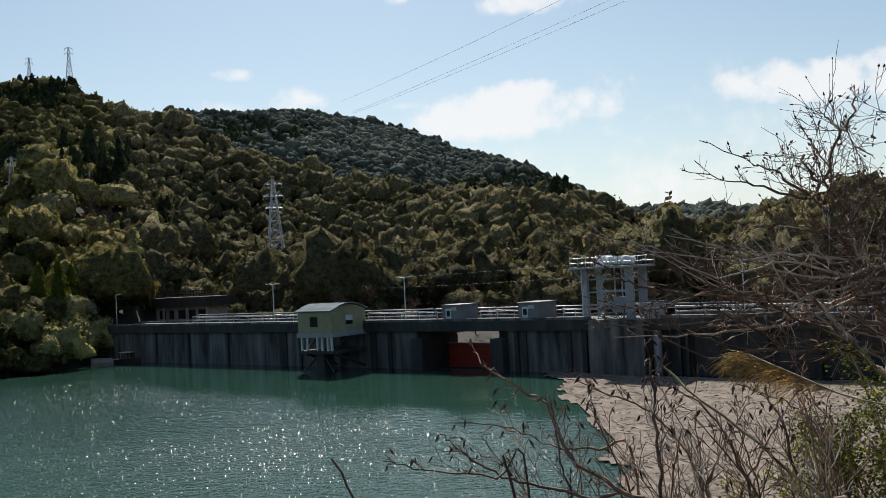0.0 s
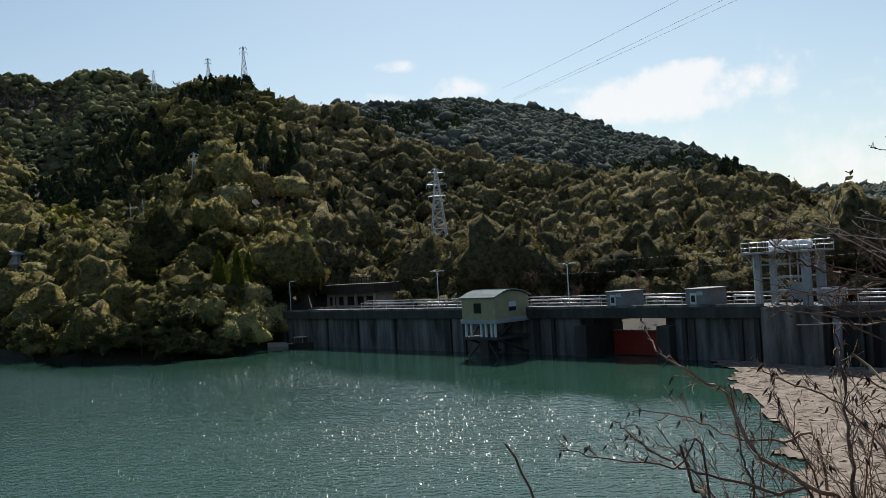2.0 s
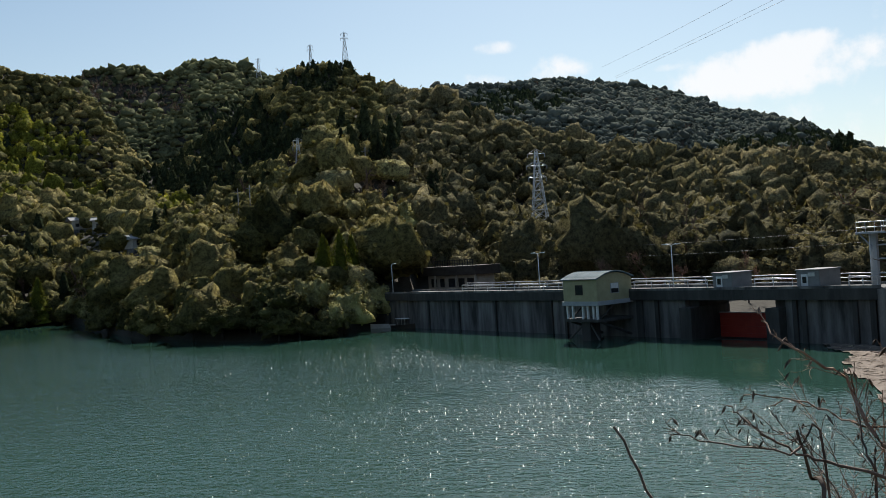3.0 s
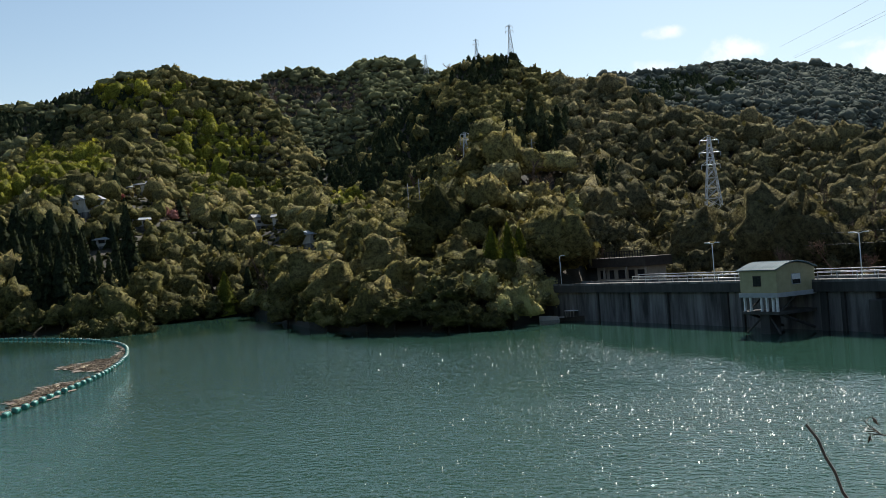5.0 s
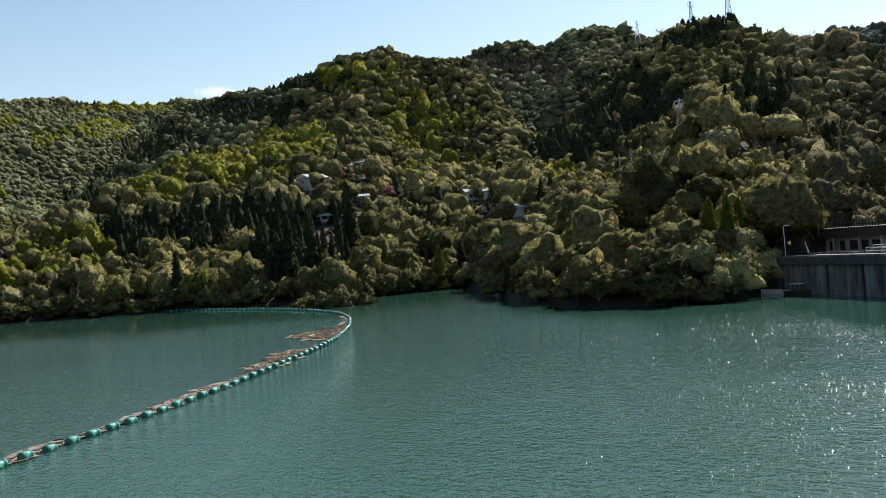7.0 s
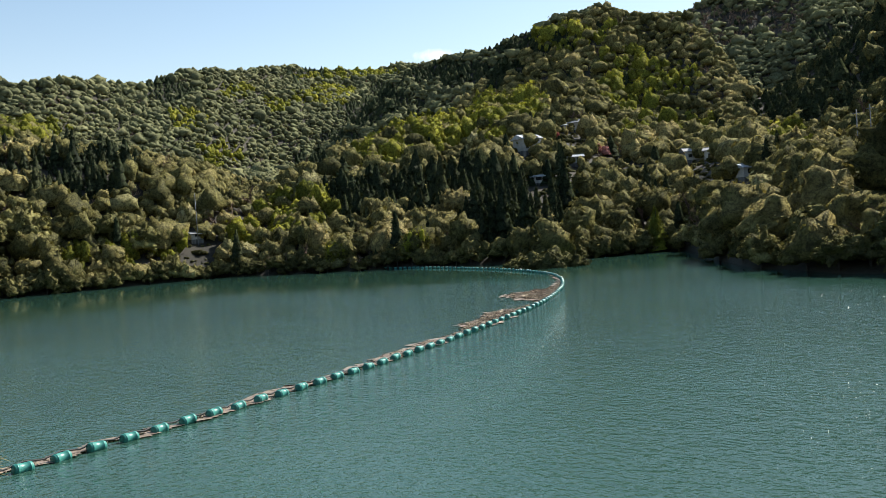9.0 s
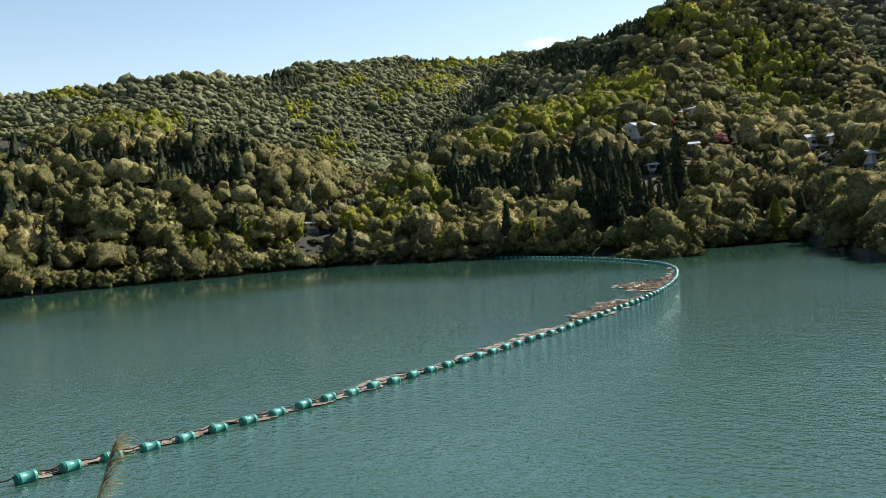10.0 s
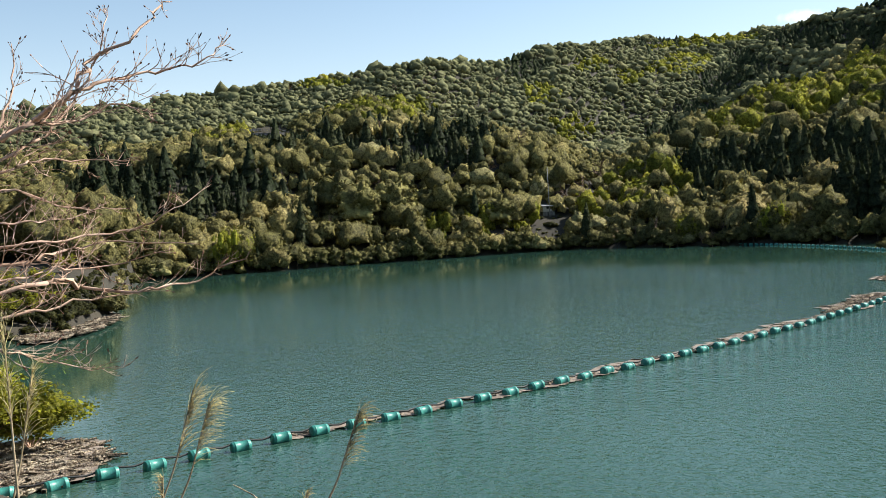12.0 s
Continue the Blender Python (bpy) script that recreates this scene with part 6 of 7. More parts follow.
def build_bank_tree():
    """The leafless tree on the bank whose limbs reach over the debris field."""
    t = thing("bare_tree", pose(0, 0, 0), "leafless tree with dark tangled twigs on the lake bank", "tree")
    w = Wood(5)
    w.limb(0.0382, [(2.75, 5.2, ground_at(2.75, 5.2) - 0.2), (2.84, 5.67, 8.57), (2.84, 5.85, 9.37), (2.84, 6.02, 9.87), (2.68, 5.84, 10.16), (2.64, 6.02, 10.44), (2.46, 5.85, 10.66), (2.44, 6.03, 10.89), (2.42, 6.2, 11.17)], 9, 0.6, 3, bare_from=0.35)
    w.limb(0.0273, [(2.75, 5.2, ground_at(2.75, 5.2) - 0.2), (2.94, 6.04, 9.33), (2.92, 6.23, 9.9), (2.74, 6.04, 10.26), (2.74, 6.22, 10.52), (2.77, 6.39, 10.76), (2.57, 6.21, 10.99), (2.71, 6.33, 11.29), (2.67, 6.08, 11.32), (2.8, 6.2, 11.52)], 12, 0.6, 3, bare_from=0.35)
    w.limb(0.0130, [(2.37, 5.86, 10.88), (2.35, 6.04, 10.86), (2.04, 5.91, 10.94), (1.88, 6.12, 11.02), (1.65, 6.34, 11.11)], 11, 0.45, 2)
    w.limb(0.0130, [(2.4, 5.85, 10.8), (2.37, 6.03, 10.89), (2.14, 5.87, 11.01), (2.05, 6.06, 11.11), (1.78, 6.31, 11.31)], 11, 0.45, 2)
    w.limb(0.0117, [(2.55, 6.0, 10.6), (2.76, 6.08, 10.82), (2.74, 5.83, 10.91), (2.97, 5.89, 11.01)], 11, 0.45, 2)
    w.limb(0.0097, [(2.58, 5.99, 11.3), (2.58, 6.16, 11.39), (2.44, 5.96, 11.42)], 11, 0.45, 2)
    w.limb(0.0246, [(2.66, 5.52, 9.63), (2.57, 5.73, 9.81), (2.41, 5.55, 9.93), (2.34, 5.74, 10.03), (2.14, 5.98, 10.14), (1.92, 5.82, 10.23), (1.82, 6.01, 10.33), (1.68, 5.81, 10.42), (1.71, 5.96, 10.52)], 13, 0.6, 3)
    w.limb(0.0143, [(1.92, 5.71, 10.21), (1.9, 5.87, 10.23), (1.57, 5.74, 10.29), (1.33, 5.95, 10.33), (1.13, 6.14, 10.42), (0.91, 5.96, 10.56), (0.7, 6.13, 10.67)], 10, 0.5, 3)
    w.limb(0.0104, [(1.93, 5.4, 10.17), (1.78, 5.59, 10.15), (1.47, 5.47, 10.13), (1.23, 5.67, 10.11), (1.02, 5.85, 10.12)], 10, 0.5, 3)
    w.limb(0.0104, [(1.8, 5.96, 10.33), (1.64, 6.16, 10.47), (1.34, 6.0, 10.54), (1.16, 6.19, 10.61), (0.85, 6.39, 10.78)], 11, 0.45, 2)
    w.limb(0.0117, [(2.5, 5.7, 10.44), (2.37, 5.92, 10.43), (2.1, 5.78, 10.47), (1.96, 5.99, 10.52), (1.77, 6.2, 10.65)], 11, 0.45, 2)
    w.limb(0.0130, [(2.75, 6.06, 10.26), (2.47, 5.93, 10.31), (2.31, 6.16, 10.36), (2.04, 6.01, 10.44), (1.92, 6.21, 10.57)], 11, 0.45, 2)
    w.limb(0.0104, [(2.45, 5.63, 9.92), (2.21, 5.5, 9.99), (2.08, 5.71, 9.95), (1.82, 5.57, 9.87), (1.67, 5.76, 9.86)], 11, 0.45, 2)
    w.limb(0.0130, [(3.02, 6.16, 9.75), (2.83, 5.98, 10.37), (2.88, 6.14, 10.66), (2.82, 5.9, 10.87), (2.93, 6.03, 11.1)], 11, 0.45, 2)
    w.limb(0.0104, [(2.56, 6.03, 10.6), (2.3, 5.89, 10.65), (2.16, 6.11, 10.7), (1.92, 5.94, 10.67)], 11, 0.45, 2)
    w.limb(0.0097, [(2.53, 6.16, 10.82), (2.48, 5.92, 11.0), (2.45, 6.1, 11.21), (2.31, 5.91, 11.3)], 11, 0.45, 2)
    w.finish("branchwork", TWIG_BROWN, t)
    tufts("dry_leaf", w.ends, BUD, t, 0.014, 0.22, 3)
    # side boughs that reach out over the driftwood, and the vines that hang about the trunk
    r = random.Random(17)
    for name, mat, count, seed in (("bough", TWIG_SUNLIT, 10, 21), ("bough", TWIG_RUST, 3, 24), ("bough", TWIG_BROWN, 6, 22)):
        w = Wood(seed)
        for k in range(count):
            a0, a1 = r.uniform(24.5, 28.5), r.uniform(7.5, 20.0)
            d0, d1 = r.uniform(5.9, 6.5), r.uniform(5.3, 6.3)
            z0, z1 = r.uniform(9.7, 10.5), r.uniform(10.0, 10.78)
            line = []
            for j in range(6):
                u = j / 5
                az, d = radians(a0 + (a1 - a0) * u + r.uniform(-0.5, 0.5)), d0 + (d1 - d0) * u + r.uniform(-0.08, 0.08)
                line.append((d * math.sin(az), d * math.cos(az), z0 + (z1 - z0) * u ** 1.3 + 0.16 * math.sin(u * 3.1) * r.uniform(-1, 0.4) + r.uniform(-0.02, 0.03)))
            w.limb(r.uniform(0.010, 0.018), line, 7, 0.42, 2, 0.25, 0.16, 0.1)
        w.finish(name, mat, t)
    w = Wood(23)
    for k in range(18):
        az, d, z = radians(r.uniform(22.0, 27.0)), r.uniform(5.7, 6.4), r.uniform(10.2, 11.35)
        p = Vector((d * math.sin(az), d * math.cos(az), z))
        w.limb(0.004, [tuple(p), tuple(p + Vector((r.uniform(-0.2, 0.2), r.uniform(-0.1, 0.1), r.uniform(-0.15, 0.05)))), tuple(p + Vector((r.uniform(-0.4, 0.4), r.uniform(-0.1, 0.1), r.uniform(-0.45, 0.0))))], 10, 0.3, 2, 0.3, -0.05)
    w.finish("vine", TWIG_BROWN, t)
    tufts("vine_leaf", w.ends, BUD, t, 0.017, 0.55, 9, lengthen=1.5)


build_bank_tree()


def build_thicket():
    """Thin leafless saplings with hanging pods at the water's edge below the standpoint."""
    sap = thing("sapling", pose(0, 0, 0), "thin leafless sapling with dark hanging seed pods", "sapling", "bank saplings")
    w = Wood(40)
    w.limb(0.016, [(0.99, 4.44, ground_at(0.99, 4.44) - 0.1), (0.99, 4.44, 9.16), (0.77, 4.32, 9.44), (0.55, 4.47, 9.58), (0.46, 4.59, 9.83), (0.23, 4.44, 9.99), (0.11, 4.55, 10.11)], 11, 0.30, 2, 0.3, 0.2, 0.3)
    w.finish("stem", TWIG_RUST, sap)
    tufts("seed_pod", w.ends, TWIG_DARK, sap, 0.015, 0.4, 0, droop=1.6, lengthen=3.2)
    sap = thing("sapling", pose(0, 0, 0), "thin leafless sapling with dark hanging seed pods", "sapling", "bank saplings")
    w = Wood(41)
    w.limb(0.012, [(0.8, 4.38, ground_at(0.8, 4.38) - 0.1), (0.8, 4.38, 9.27), (0.61, 4.25, 9.44), (0.33, 4.39, 9.5), (0.18, 4.5, 9.53), (0.02, 4.35, 9.68), (-0.07, 4.45, 9.74)], 11, 0.30, 2, 0.3, 0.2, 0.3)
    w.finish("stem", TWIG_BROWN, sap)
    tufts("seed_pod", w.ends, TWIG_DARK, sap, 0.015, 0.4, 1, droop=1.6, lengthen=3.2)
    sap = thing("sapling", pose(0, 0, 0), "thin leafless sapling with dark hanging seed pods", "sapling", "bank saplings")
    w = Wood(42)
    w.limb(0.009, [(0.34, 4.44, ground_at(0.34, 4.44) - 0.1), (0.34, 4.44, 9.49), (0.18, 4.29, 9.56), (-0.15, 4.4, 9.58), (-0.35, 4.49, 9.62)], 9, 0.30, 2, 0.3, 0.2, 0.3)
    w.finish("stem", TWIG_BROWN, sap)
    tufts("seed_pod", w.ends, TWIG_DARK, sap, 0.015, 0.4, 2, droop=1.6, lengthen=3.2)
    sap = thing("sapling", pose(0, 0, 0), "thin leafless sapling with dark hanging seed pods", "sapling", "bank saplings")
    w = Wood(43)
    w.limb(0.01, [(0.88, 4.57, ground_at(0.88, 4.57) - 0.1), (0.88, 4.57, 9.46), (0.68, 4.44, 9.62), (0.47, 4.58, 9.63), (0.3, 4.7, 9.7), (0.01, 4.54, 9.77)], 11, 0.30, 2, 0.3, 0.2, 0.3)
    w.finish("stem", TWIG_RUST, sap)
    tufts("seed_pod", w.ends, TWIG_DARK, sap, 0.015, 0.4, 3, droop=1.6, lengthen=3.2)
    sap = thing("sapling", pose(0, 0, 0), "thin leafless sapling with dark hanging seed pods", "sapling", "bank saplings")
    w = Wood(44)
    w.limb(0.009, [(0.55, 4.52, ground_at(0.55, 4.52) - 0.1), (0.55, 4.52, 9.24), (0.53, 4.36, 9.45), (0.5, 4.47, 9.57), (0.49, 4.58, 9.76), (0.46, 4.42, 9.9)], 9, 0.30, 2, 0.3, 0.2, 0.3)
    w.finish("stem", TWIG_BROWN, sap)
    tufts("seed_pod", w.ends, TWIG_DARK, sap, 0.015, 0.4, 4, droop=1.6, lengthen=3.2)
    sap = thing("sapling", pose(0, 0, 0), "thin leafless sapling with dark hanging seed pods", "sapling", "bank saplings")
    w = Wood(45)
    w.limb(0.014, [(0.95, 4.25, ground_at(0.95, 4.25) - 0.1), (0.95, 4.25, 9.22), (0.9, 4.1, 9.47), (0.91, 4.2, 9.74), (0.92, 4.31, 9.99), (0.88, 4.16, 10.17)], 11, 0.30, 2, 0.3, 0.2, 0.3)
    w.finish("stem", TWIG_BROWN, sap)
    tufts("seed_pod", w.ends, TWIG_DARK, sap, 0.015, 0.4, 5, droop=1.6, lengthen=3.2)
    sap = thing("sapling", pose(0, 0, 0), "thin leafless sapling with dark hanging seed pods", "sapling", "bank saplings")
    w = Wood(46)
    w.limb(0.01, [(1.15, 4.3, ground_at(1.15, 4.3) - 0.1), (1.15, 4.3, 9.27), (1.05, 4.16, 9.59), (0.99, 4.29, 9.73), (0.89, 4.42, 9.82), (0.69, 4.29, 9.92), (0.55, 4.42, 9.97)], 11, 0.30, 2, 0.3, 0.2, 0.3)
    w.finish("stem", TWIG_RUST, sap)
    tufts("seed_pod", w.ends, TWIG_DARK, sap, 0.015, 0.4, 6, droop=1.6, lengthen=3.2)
    sap = thing("sapling", pose(0, 0, 0), "thin leafless sapling with dark hanging seed pods", "sapling", "bank saplings")
    w = Wood(47)
    w.limb(0.01, [(1.4, 4.44, ground_at(1.4, 4.44) - 0.1), (1.4, 4.44, 9.22), (1.28, 4.3, 9.6), (1.22, 4.44, 9.77), (1.12, 4.57, 9.86), (0.93, 4.45, 9.94)], 11, 0.30, 2, 0.3, 0.2, 0.3)
    w.finish("stem", TWIG_BROWN, sap)
    tufts("seed_pod", w.ends, TWIG_DARK, sap, 0.015, 0.4, 7, droop=1.6, lengthen=3.2)
    sap = thing("sapling", pose(0, 0, 0), "thin leafless sapling with dark hanging seed pods", "sapling", "bank saplings")
    w = Wood(48)
    w.limb(0.01, [(1.65, 4.46, ground_at(1.65, 4.46) - 0.1), (1.65, 4.46, 9.2), (1.54, 4.32, 9.59), (1.54, 4.44, 9.75), (1.49, 4.58, 9.85), (1.34, 4.45, 9.9)], 11, 0.30, 2, 0.3, 0.2, 0.3)
    w.finish("stem", TWIG_BROWN, sap)
    tufts("seed_pod", w.ends, TWIG_DARK, sap, 0.015, 0.4, 8, droop=1.6, lengthen=3.2)
    sap = thing("sapling", pose(0, 0, 0), "thin leafless sapling with dark hanging seed pods", "sapling", "bank saplings")
    w = Wood(49)
    w.limb(0.009, [(1.36, 4.56, ground_at(1.36, 4.56) - 0.1), (1.36, 4.56, 9.19), (1.4, 4.37, 9.53), (1.54, 4.44, 9.72), (1.66, 4.52, 9.84), (1.65, 4.34, 10.0)], 9, 0.30, 2, 0.3, 0.2, 0.3)
    w.finish("stem", TWIG_RUST, sap)
    tufts("seed_pod", w.ends, TWIG_DARK, sap, 0.015, 0.4, 9, droop=1.6, lengthen=3.2)
    sap = thing("sapling", pose(0, 0, 0), "thin leafless sapling with dark hanging seed pods", "sapling", "bank saplings")
    w = Wood(50)
    w.limb(0.008, [(0.84, 4.48, ground_at(0.84, 4.48) - 0.1), (0.84, 4.48, 9.24), (0.75, 4.33, 9.57), (0.68, 4.45, 9.77), (0.67, 4.56, 9.89)], 9, 0.30, 2, 0.3, 0.2, 0.3)
    w.finish("stem", TWIG_BROWN, sap)
    tufts("seed_pod", w.ends, TWIG_DARK, sap, 0.015, 0.4, 10, droop=1.6, lengthen=3.2)
    sap = thing("sapling", pose(0, 0, 0), "thin leafless sapling with dark hanging seed pods", "sapling", "bank saplings")
    w = Wood(51)
    w.limb(0.009, [(1.8, 4.29, ground_at(1.8, 4.29) - 0.1), (1.8, 4.29, 9.24), (1.68, 4.16, 9.56), (1.67, 4.29, 9.69), (1.62, 4.42, 9.78), (1.45, 4.31, 9.86)], 9, 0.30, 2, 0.3, 0.2, 0.3)
    w.finish("stem", TWIG_BROWN, sap)
    tufts("seed_pod", w.ends, TWIG_DARK, sap, 0.015, 0.4, 11, droop=1.6, lengthen=3.2)
    sap = thing("sapling", pose(0, 0, 0), "thin leafless sapling with dark hanging seed pods", "sapling", "bank saplings")
    w = Wood(52)
    w.limb(0.009, [(1.15, 4.41, ground_at(1.15, 4.41) - 0.1), (1.15, 4.41, 9.24), (1.15, 4.24, 9.52), (1.28, 4.31, 9.71), (1.4, 4.39, 9.85)], 9, 0.30, 2, 0.3, 0.2, 0.3)
    w.finish("stem", TWIG_RUST, sap)
    tufts("seed_pod", w.ends, TWIG_DARK, sap, 0.015, 0.4, 12, droop=1.6, lengthen=3.2)
    st = thing("dry_stalk", pose(0, 0, 0), "single dry dark plant stalk on the bank", "stalk", "dry stalks")
    w = Wood(70)
    w.limb(0.010, [(0.06, 4.44, ground_at(0.06, 4.44) - 0.1), (-0.24, 4.41, 8.9), (-0.41, 4.38, 9.3), (-0.57, 4.36, 9.67)], 1, 0.05, 1, 0.7)
    w.finish("stem", TWIG_DARK, st)
    st = thing("dry_stalk", pose(0, 0, 0), "single dry dark plant stalk on the bank", "stalk", "dry stalks")
    w = Wood(71)
    w.limb(0.016, [(0.32, 4.43, ground_at(0.32, 4.43) - 0.1), (0.32, 4.43, 9.23), (0.28, 4.55, 9.39), (0.22, 4.39, 9.62)], 1, 0.08, 1, 0.5)
    w.finish("stem", TWIG_DARK, st)
    st = thing("dry_stalk", pose(0, 0, 0), "single dry straw-coloured plant stalk on the bank", "stalk", "dry stalks")
    w = Wood(72)
    w.limb(0.011, [(1.49, 3.55, ground_at(1.49, 3.55) - 0.1), (1.49, 3.55, 9.47), (1.43, 3.68, 9.54), (1.11, 3.64, 9.83), (0.85, 3.81, 10.08)], 2, 0.08, 1, 0.5)
    w.finish("stem", STRAW, st)


build_thicket()


def build_brush():
    """Rusty thin brushwood crowding the right-hand bank."""
    r = random.Random(77)
    for k in range(44):
        az, d = r.uniform(7, 26), r.uniform(4.0, 5.8)
        x, y = d * math.sin(radians(az)), d * math.cos(radians(az))
        z, top = ground_at(x, y), r.uniform(9.3, 9.75) + 0.4 * r.random() * (az - 6) / 20
        sap = thing("sapling", pose(0, 0, 0), "rusty brown bare brushwood with fine tangled twigs", "sapling", "bank brushwood")
        w = Wood(300 + k)
        lean = r.uniform(-0.75, 0.1)
        w.limb(r.uniform(0.006, 0.011), [(x, y, z - 0.1), (x + lean * 0.2, y + 0.05, z + (top - z) * 0.45), (x + lean * 0.55, y + r.uniform(-0.1, 0.15), z + (top - z) * 0.8), (x + lean, y + r.uniform(-0.2, 0.2), top)], 13, 0.4, 2, 0.25, 0.15, 0.2)
        w.finish("stem", (TWIG_RUST, TWIG_BROWN, TWIG_SUNLIT)[k % 3], sap)


build_brush()


def build_left_tree():
    """The budding tree whose boughs hang into the view over the upper lake."""
    t = thing("budding_tree", pose(0, 0, 0, 0, 0, -0.8), "leafless tree with pinkish tan twigs and red-brown buds", "tree")
    w = Wood(9)
    w.limb(0.16, [(-6.3, -2.6, ground_at(-6.3, -2.6) - 0.3), (-6.25, -2.45, 8.6), (-6.2, -2.3, 10.2), (-6.2, -2.1, 11.6), (-6.3, -1.9, 13.0)], 6, 0.7, 2, 0.3, bare_from=0.5)
    w.limb(0.03, [(-6.2, -2.3, 10.48), (-6.0, -1.8, 10.63), (-5.9, -1.35, 10.91), (-6.11, -1.03, 11.16), (-6.28, -0.86, 11.26), (-6.09, -0.64, 11.37), (-6.25, -0.53, 11.59), (-6.05, -0.33, 11.66), (-6.2, -0.13, 11.87), (-6.34, -0.04, 12.0)], 19, 0.40, 2, 0.18, 0.12, 0.15)
    w.limb(0.018, [(-6.21, -0.85, 11.25), (-6.02, -0.66, 11.35), (-6.18, -0.43, 11.47), (-6.34, -0.14, 11.56), (-6.13, 0.12, 11.58), (-6.26, 0.31, 11.75)], 22, 0.42, 2, 0.18, 0.12, 0.15)
    w.limb(0.016, [(-6.2, -2.3, 10.54), (-6.24, -1.69, 10.69), (-6.16, -1.05, 10.94), (-6.34, -0.88, 11.03), (-6.52, -0.57, 11.03), (-6.32, -0.28, 11.03)], 22, 0.42, 2, 0.18, 0.12, 0.15)
    w.limb(0.016, [(-5.91, -1.36, 10.91), (-5.79, -0.88, 11.16), (-5.97, -0.62, 11.21), (-6.13, -0.37, 11.32), (-5.93, -0.11, 11.23)], 22, 0.42, 2, 0.18, 0.12, 0.15)
    w.limb(0.022, [(-6.2, -2.3, 10.12), (-5.52, -1.62, 10.27), (-5.48, -0.98, 10.28), (-5.66, -0.69, 10.3), (-5.8, -0.59, 10.26), (-5.63, -0.24, 10.23), (-5.77, 0.03, 10.26), (-5.56, 0.33, 10.4)], 19, 0.40, 2, 0.18, 0.12, 0.15)
    w.limb(0.018, [(-6.2, -2.3, 9.89), (-5.52, -1.64, 10.04), (-5.48, -0.99, 10.14), (-5.66, -0.64, 10.19), (-5.83, -0.25, 10.22)], 16, 0.42, 2, 0.18, 0.12, 0.15)
    w.limb(0.018, [(-6.2, -2.3, 10.22), (-5.73, -1.62, 10.37), (-5.67, -1.0, 10.4), (-5.85, -0.75, 10.46), (-6.02, -0.48, 10.5), (-5.83, 0.04, 10.47)], 19, 0.40, 2, 0.18, 0.12, 0.15)
    w.limb(0.014, [(-6.2, -2.3, 10.27), (-5.96, -1.57, 10.42), (-5.87, -1.03, 10.51), (-6.06, -0.69, 10.54), (-6.23, -0.33, 10.58), (-6.03, -0.13, 10.65), (-6.17, 0.13, 10.82)], 19, 0.40, 2, 0.18, 0.12, 0.15)
    w.limb(0.014, [(-6.2, -2.3, 10.47), (-6.13, -1.72, 10.62), (-6.06, -1.04, 10.83), (-6.26, -0.71, 10.73), (-6.43, -0.39, 10.71)], 16, 0.42, 2, 0.18, 0.12, 0.15)
    w.limb(0.02, [(-6.2, -2.3, 10.6), (-6.24, -1.69, 10.75), (-6.14, -1.16, 11.08), (-6.32, -1.01, 11.4), (-6.47, -0.97, 11.77)], 16, 0.42, 2, 0.18, 0.12, 0.15)
    w.limb(0.012, [(-6.2, -2.3, 10.06), (-5.36, -1.48, 10.21), (-5.28, -0.96, 10.0), (-5.43, -0.83, 9.94), (-5.59, -0.6, 9.82), (-5.42, -0.43, 9.84)], 22, 0.42, 2, 0.18, 0.12, 0.15)
    w.limb(0.016, [(-6.2, -2.3, 10.54), (-6.22, -1.77, 10.69), (-6.16, -1.05, 11.01), (-6.35, -0.81, 11.19), (-6.52, -0.58, 11.53), (-6.31, -0.44, 11.77), (-6.46, -0.41, 11.98)], 22, 0.42, 2, 0.18, 0.12, 0.15)
    w.limb(0.014, [(-6.2, -2.3, 10.34), (-6.03, -1.7, 10.49), (-5.96, -1.04, 10.64), (-6.14, -0.82, 10.65), (-6.32, -0.58, 10.69)], 16, 0.42, 2, 0.18, 0.12, 0.15)
    w.limb(0.014, [(-6.2, -2.3, 10.14), (-5.64, -1.6, 10.29), (-5.58, -0.99, 10.33), (-5.75, -0.73, 10.37), (-5.92, -0.44, 10.37), (-5.73, -0.12, 10.45)], 22, 0.42, 2, 0.18, 0.12, 0.15)
    w.finish("bough", TWIG_TAN, t)
    tufts("bud", w.ends, BUD, t, 0.011, 0.8, 6)


build_left_tree()


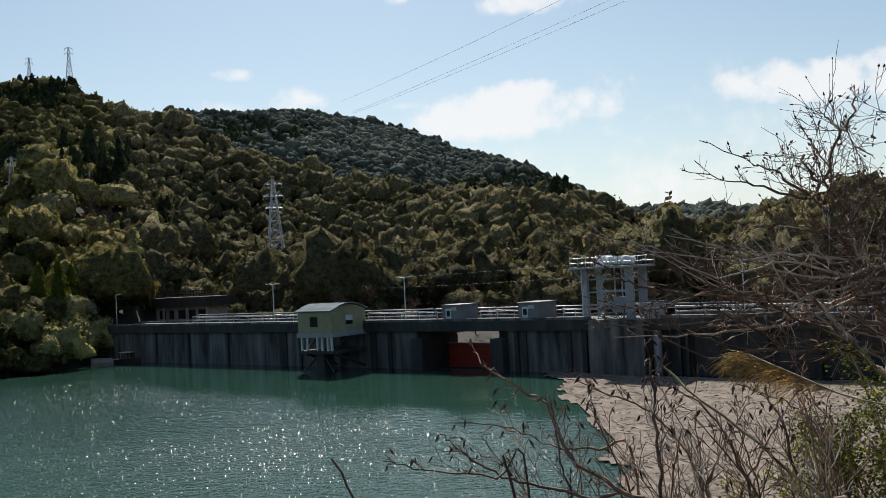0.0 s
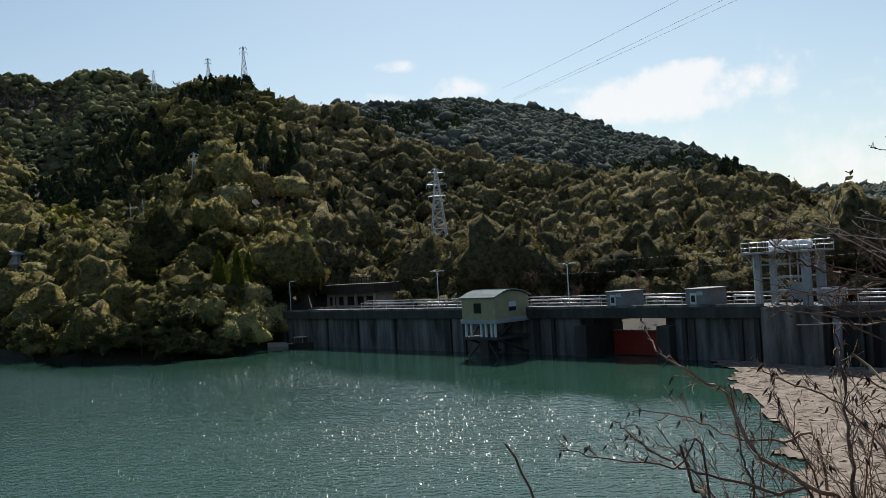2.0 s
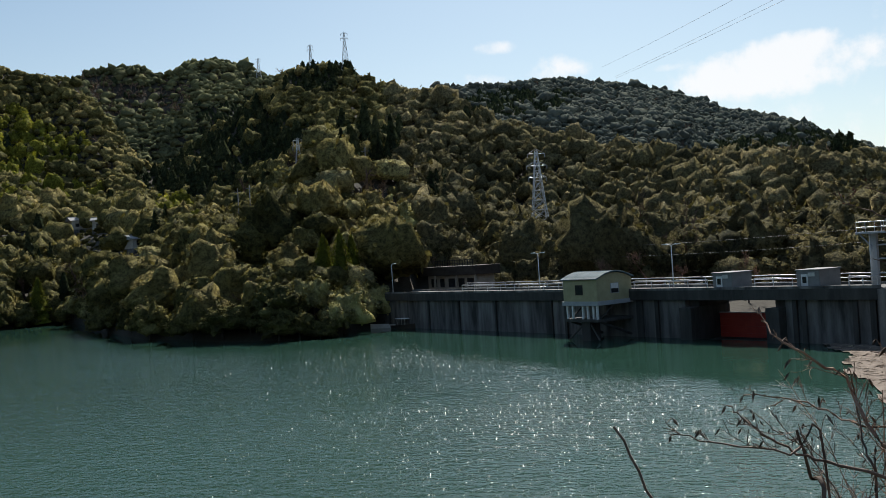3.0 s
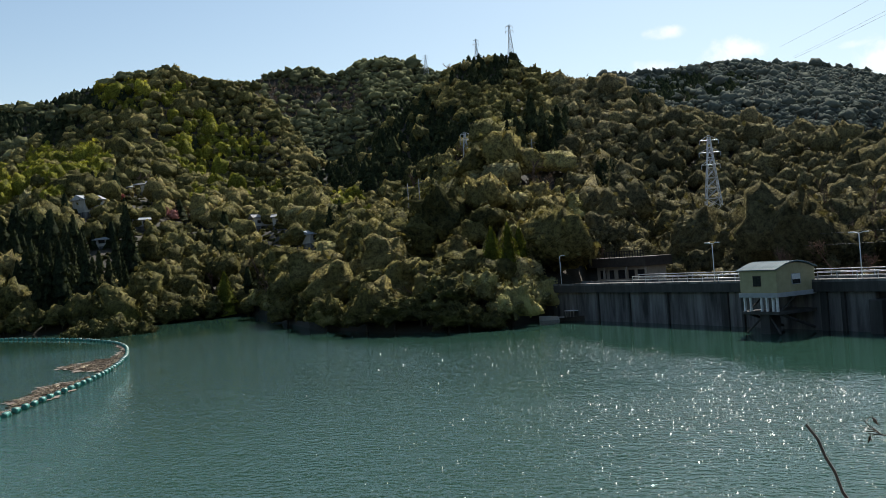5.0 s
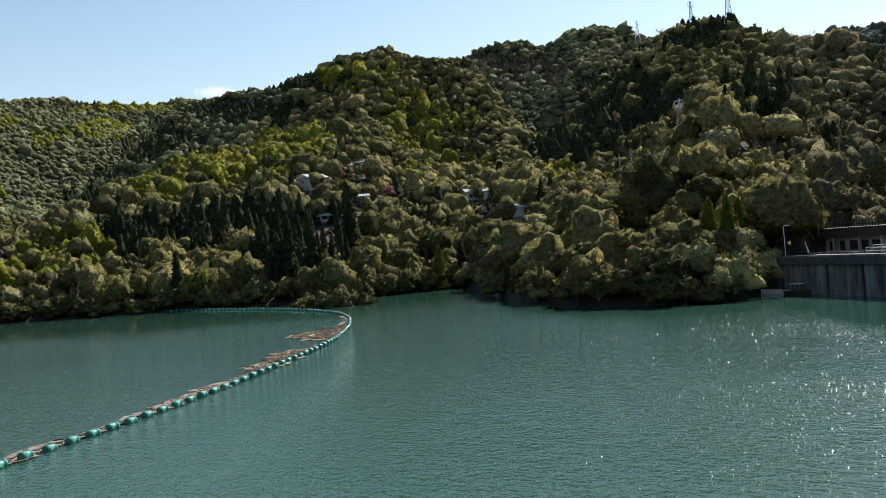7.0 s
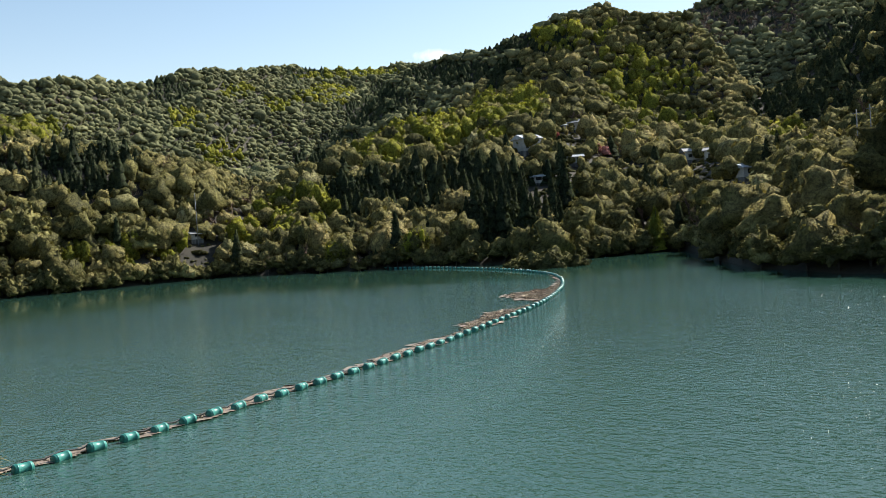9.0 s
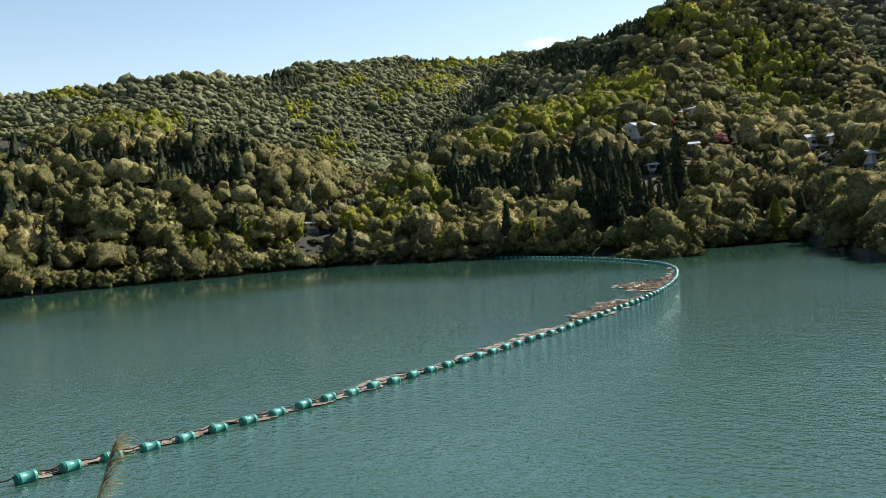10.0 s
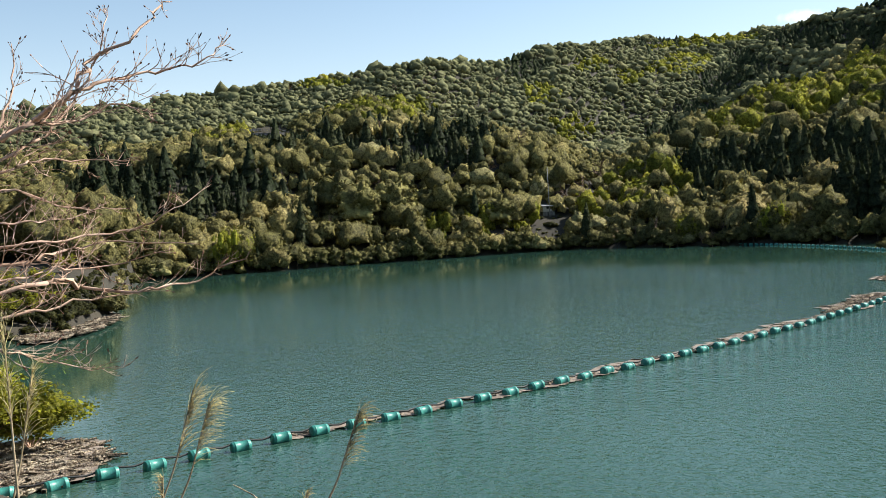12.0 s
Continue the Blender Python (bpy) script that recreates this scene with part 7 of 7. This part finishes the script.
def build_pampas(base, tip, nod, hairs, seed, plume=0.32, label="dry pampas grass stalk with a feathery straw plume"):
    """A dry grass stalk with a nodding plume of fine hairs."""
    r = random.Random(seed)
    b, e = Vector(base), Vector(tip)
    p = thing("pampas_grass", pose(0, 0, 0, 0, 0, -0.7 if b.x < 0 else 0), label, "grass", "pampas stalks")
    root = Vector((b.x, b.y, ground_at(b.x, b.y) - 0.05))
    w = Wood(seed)
    neck = b.lerp(e, 0.62)
    line = w.smooth([root, b, neck, e], 6)
    w.tube(line, 0.0065, 0.0028)
    w.finish("stem", STRAW, p)
    vs, fs, o = [], [], 0
    axis = (e - neck)
    nd = Vector(nod)
    for k in range(hairs):
        u = r.random() ** 0.8
        q = neck + axis * u
        out = Vector((r.gauss(0, 1), r.gauss(0, 1), r.gauss(0, 0.4))) * 0.15
        d = (axis.normalized() * 0.95 + out + nd * 0.35).normalized()
        ln = axis.length * plume * r.uniform(0.6, 1.4)
        pts = [q]
        for j in range(5):
            d = (d + nd * 0.30 + Vector((r.gauss(0, 0.14), r.gauss(0, 0.14), r.gauss(0, 0.14) - 0.05 * j))).normalized()
            pts.append(pts[-1] + d * ln / 5)
        sd = d.orthogonal().normalized()
        for j in range(5):
            h0, h1 = 0.0017 * (1 - j * 0.12), 0.0017 * (1 - (j + 1) * 0.12)
            vs += [tuple(pts[j] - sd * h0), tuple(pts[j] + sd * h0), tuple(pts[j + 1] + sd * h1), tuple(pts[j + 1] - sd * h1)]
            fs.append((o, o + 1, o + 2, o + 3))
            o += 4
    quads_mesh("plume", np.array(vs), np.array(fs), STRAW_HEAD if b.x > 0 else PLUME, np.full(len(vs), r.random()), p)


build_pampas((-3.55, -0.60, 9.42), (-3.55, -0.61, 10.21), (0.0, 0.02, -0.1), 80, 1, 0.30)
build_pampas((-3.64, -0.67, 9.40), (-3.66, -0.55, 10.07), (0.05, 0.15, -0.1), 80, 2, 0.28)
build_pampas((-3.49, -0.20, 9.38), (-3.50, -0.02, 9.98), (0.05, 0.35, 0.05), 110, 3, 0.36)
build_pampas((-3.55, -0.15, 9.35), (-3.55, 0.03, 9.92), (0.05, 0.45, -0.2), 120, 4, 0.36)
build_pampas((-3.38, 0.32, 9.33), (-3.36, 0.52, 9.86), (0.05, 0.40, -0.15), 130, 5, 0.34)
build_pampas((-3.19, 0.27, 9.41), (-3.18, 0.31, 9.66), (0.0, 0.2, -0.3), 80, 6, 0.3)
build_pampas((-3.30, -0.15, 9.44), (-3.30, -0.13, 9.74), (-0.05, -0.4, -0.4), 100, 7, 0.3)
build_pampas((1.85, 3.10, 9.75), (1.20, 3.77, 10.11), (-0.5, 0.35, -0.55), 380, 8, 0.42, "large arched pampas plume in front of the driftwood")
w_leaf = Wood(91)
b_leaf = thing("dry_stalk", pose(0, 0, 0), "single dry straw-coloured grass blade on the bank", "stalk", "dry stalks")
w_leaf.limb(0.006, [(-3.1, 0.45, ground_at(-3.1, 0.45)), (-3.18, 0.33, 9.49), (-3.19, 0.22, 9.64), (-3.2, 0.12, 9.72)], 0, 0.1, 1, 0.3)
w_leaf.finish("stem", STRAW, b_leaf)


# ================= leafy bushes on the banks =================
LEAF_FRESH = foliage("fresh_green_leaves", (0.09, 0.125, 0.02), (0.23, 0.255, 0.038), (0.44, 0.42, 0.075), 0.5)


def build_bush(x, y, z, rx, rz, leaves, size, material, tone, seed, label):
    r = np.random.default_rng(seed)
    b = thing("bush", pose(x, y, z), label, "bush", "bank bushes")
    w = Wood(seed)
    tips = []
    for k in range(13):
        a, u = r.uniform(0, 6.283), r.uniform(0.25, 1.0)
        tip = Vector((math.cos(a) * rx * u, math.sin(a) * rx * u, rz * (1.05 - 0.55 * u * u) * r.uniform(0.7, 1.05)))
        w.limb(0.012 * rx, [(0, 0, -0.2), tuple(tip * 0.45 + Vector((0, 0, 0.1 * rz))), tuple(tip)], 5, 0.3 * rx, 2, 0.3, 0.3, 0.4)
    w.finish("stem", TWIG_TAN, b)
    e = [(np.array(p), np.array(d)) for p, d in w.ends]
    idx = r.integers(0, len(e), leaves)
    c = np.array([e[i][0] for i in idx]) + r.normal(0, 0.07 * rx, (leaves, 3))
    n = np.array([e[i][1] for i in idx])
    v, f = leaf_quads(c, n + np.array([0, 0, 0.8]), size, r)
    quads_mesh("foliage", v, f, material, np.repeat(np.clip(r.normal(tone, 0.2, leaves), 0, 1), 4), b)


build_bush(-49.5, -10.3, 0.2, 5.0, 4.6, 11000, 0.13, LEAF_FRESH, 0.95, 3, "yellow-green leafy bush at the end of the boom")
build_bush(-52.6, -8.0, 0.1, 3.6, 2.8, 5000, 0.12, LEAF_FRESH, 0.85, 4, "low yellow-green bush over washed-up driftwood")
for _k, (_x, _y, _z, _s) in enumerate(((1.95, 4.55, 8.75, 0.75), (2.30, 4.75, 8.9, 0.8), (1.60, 4.70, 8.55, 0.62), (2.15, 4.35, 8.6, 0.6), (1.25, 4.75, 8.6, 0.5), (2.5, 5.0, 9.2, 0.7), (2.2, 4.6, 9.15, 0.55), (2.05, 5.0, 8.9, 0.6))):
    build_bush(_x, _y, _z, _s, _s * 1.35, 4200, 0.0085, LEAF_FRESH, 0.25 + 0.15 * (_k % 3), 60 + _k, "small-leaved green shrub among the bare twigs")
for _k, (_az, _d, _s) in enumerate(((-99.5, 128, 2.6), (-98.0, 131, 2.2), (-96.8, 134, 1.7), (-101, 122, 2.8), (-97.5, 150, 3.0), (-99.5, 150, 3.4), (-96.2, 160, 3.0))):
    g = spot(_az, _d)
    build_bush(g.x, g.y, max(0.2, g.z), _s, _s * 0.9, 900, 0.13, LEAF_FRESH, 0.85, 80 + _k, "yellow-green reeds and scrub on the spit")
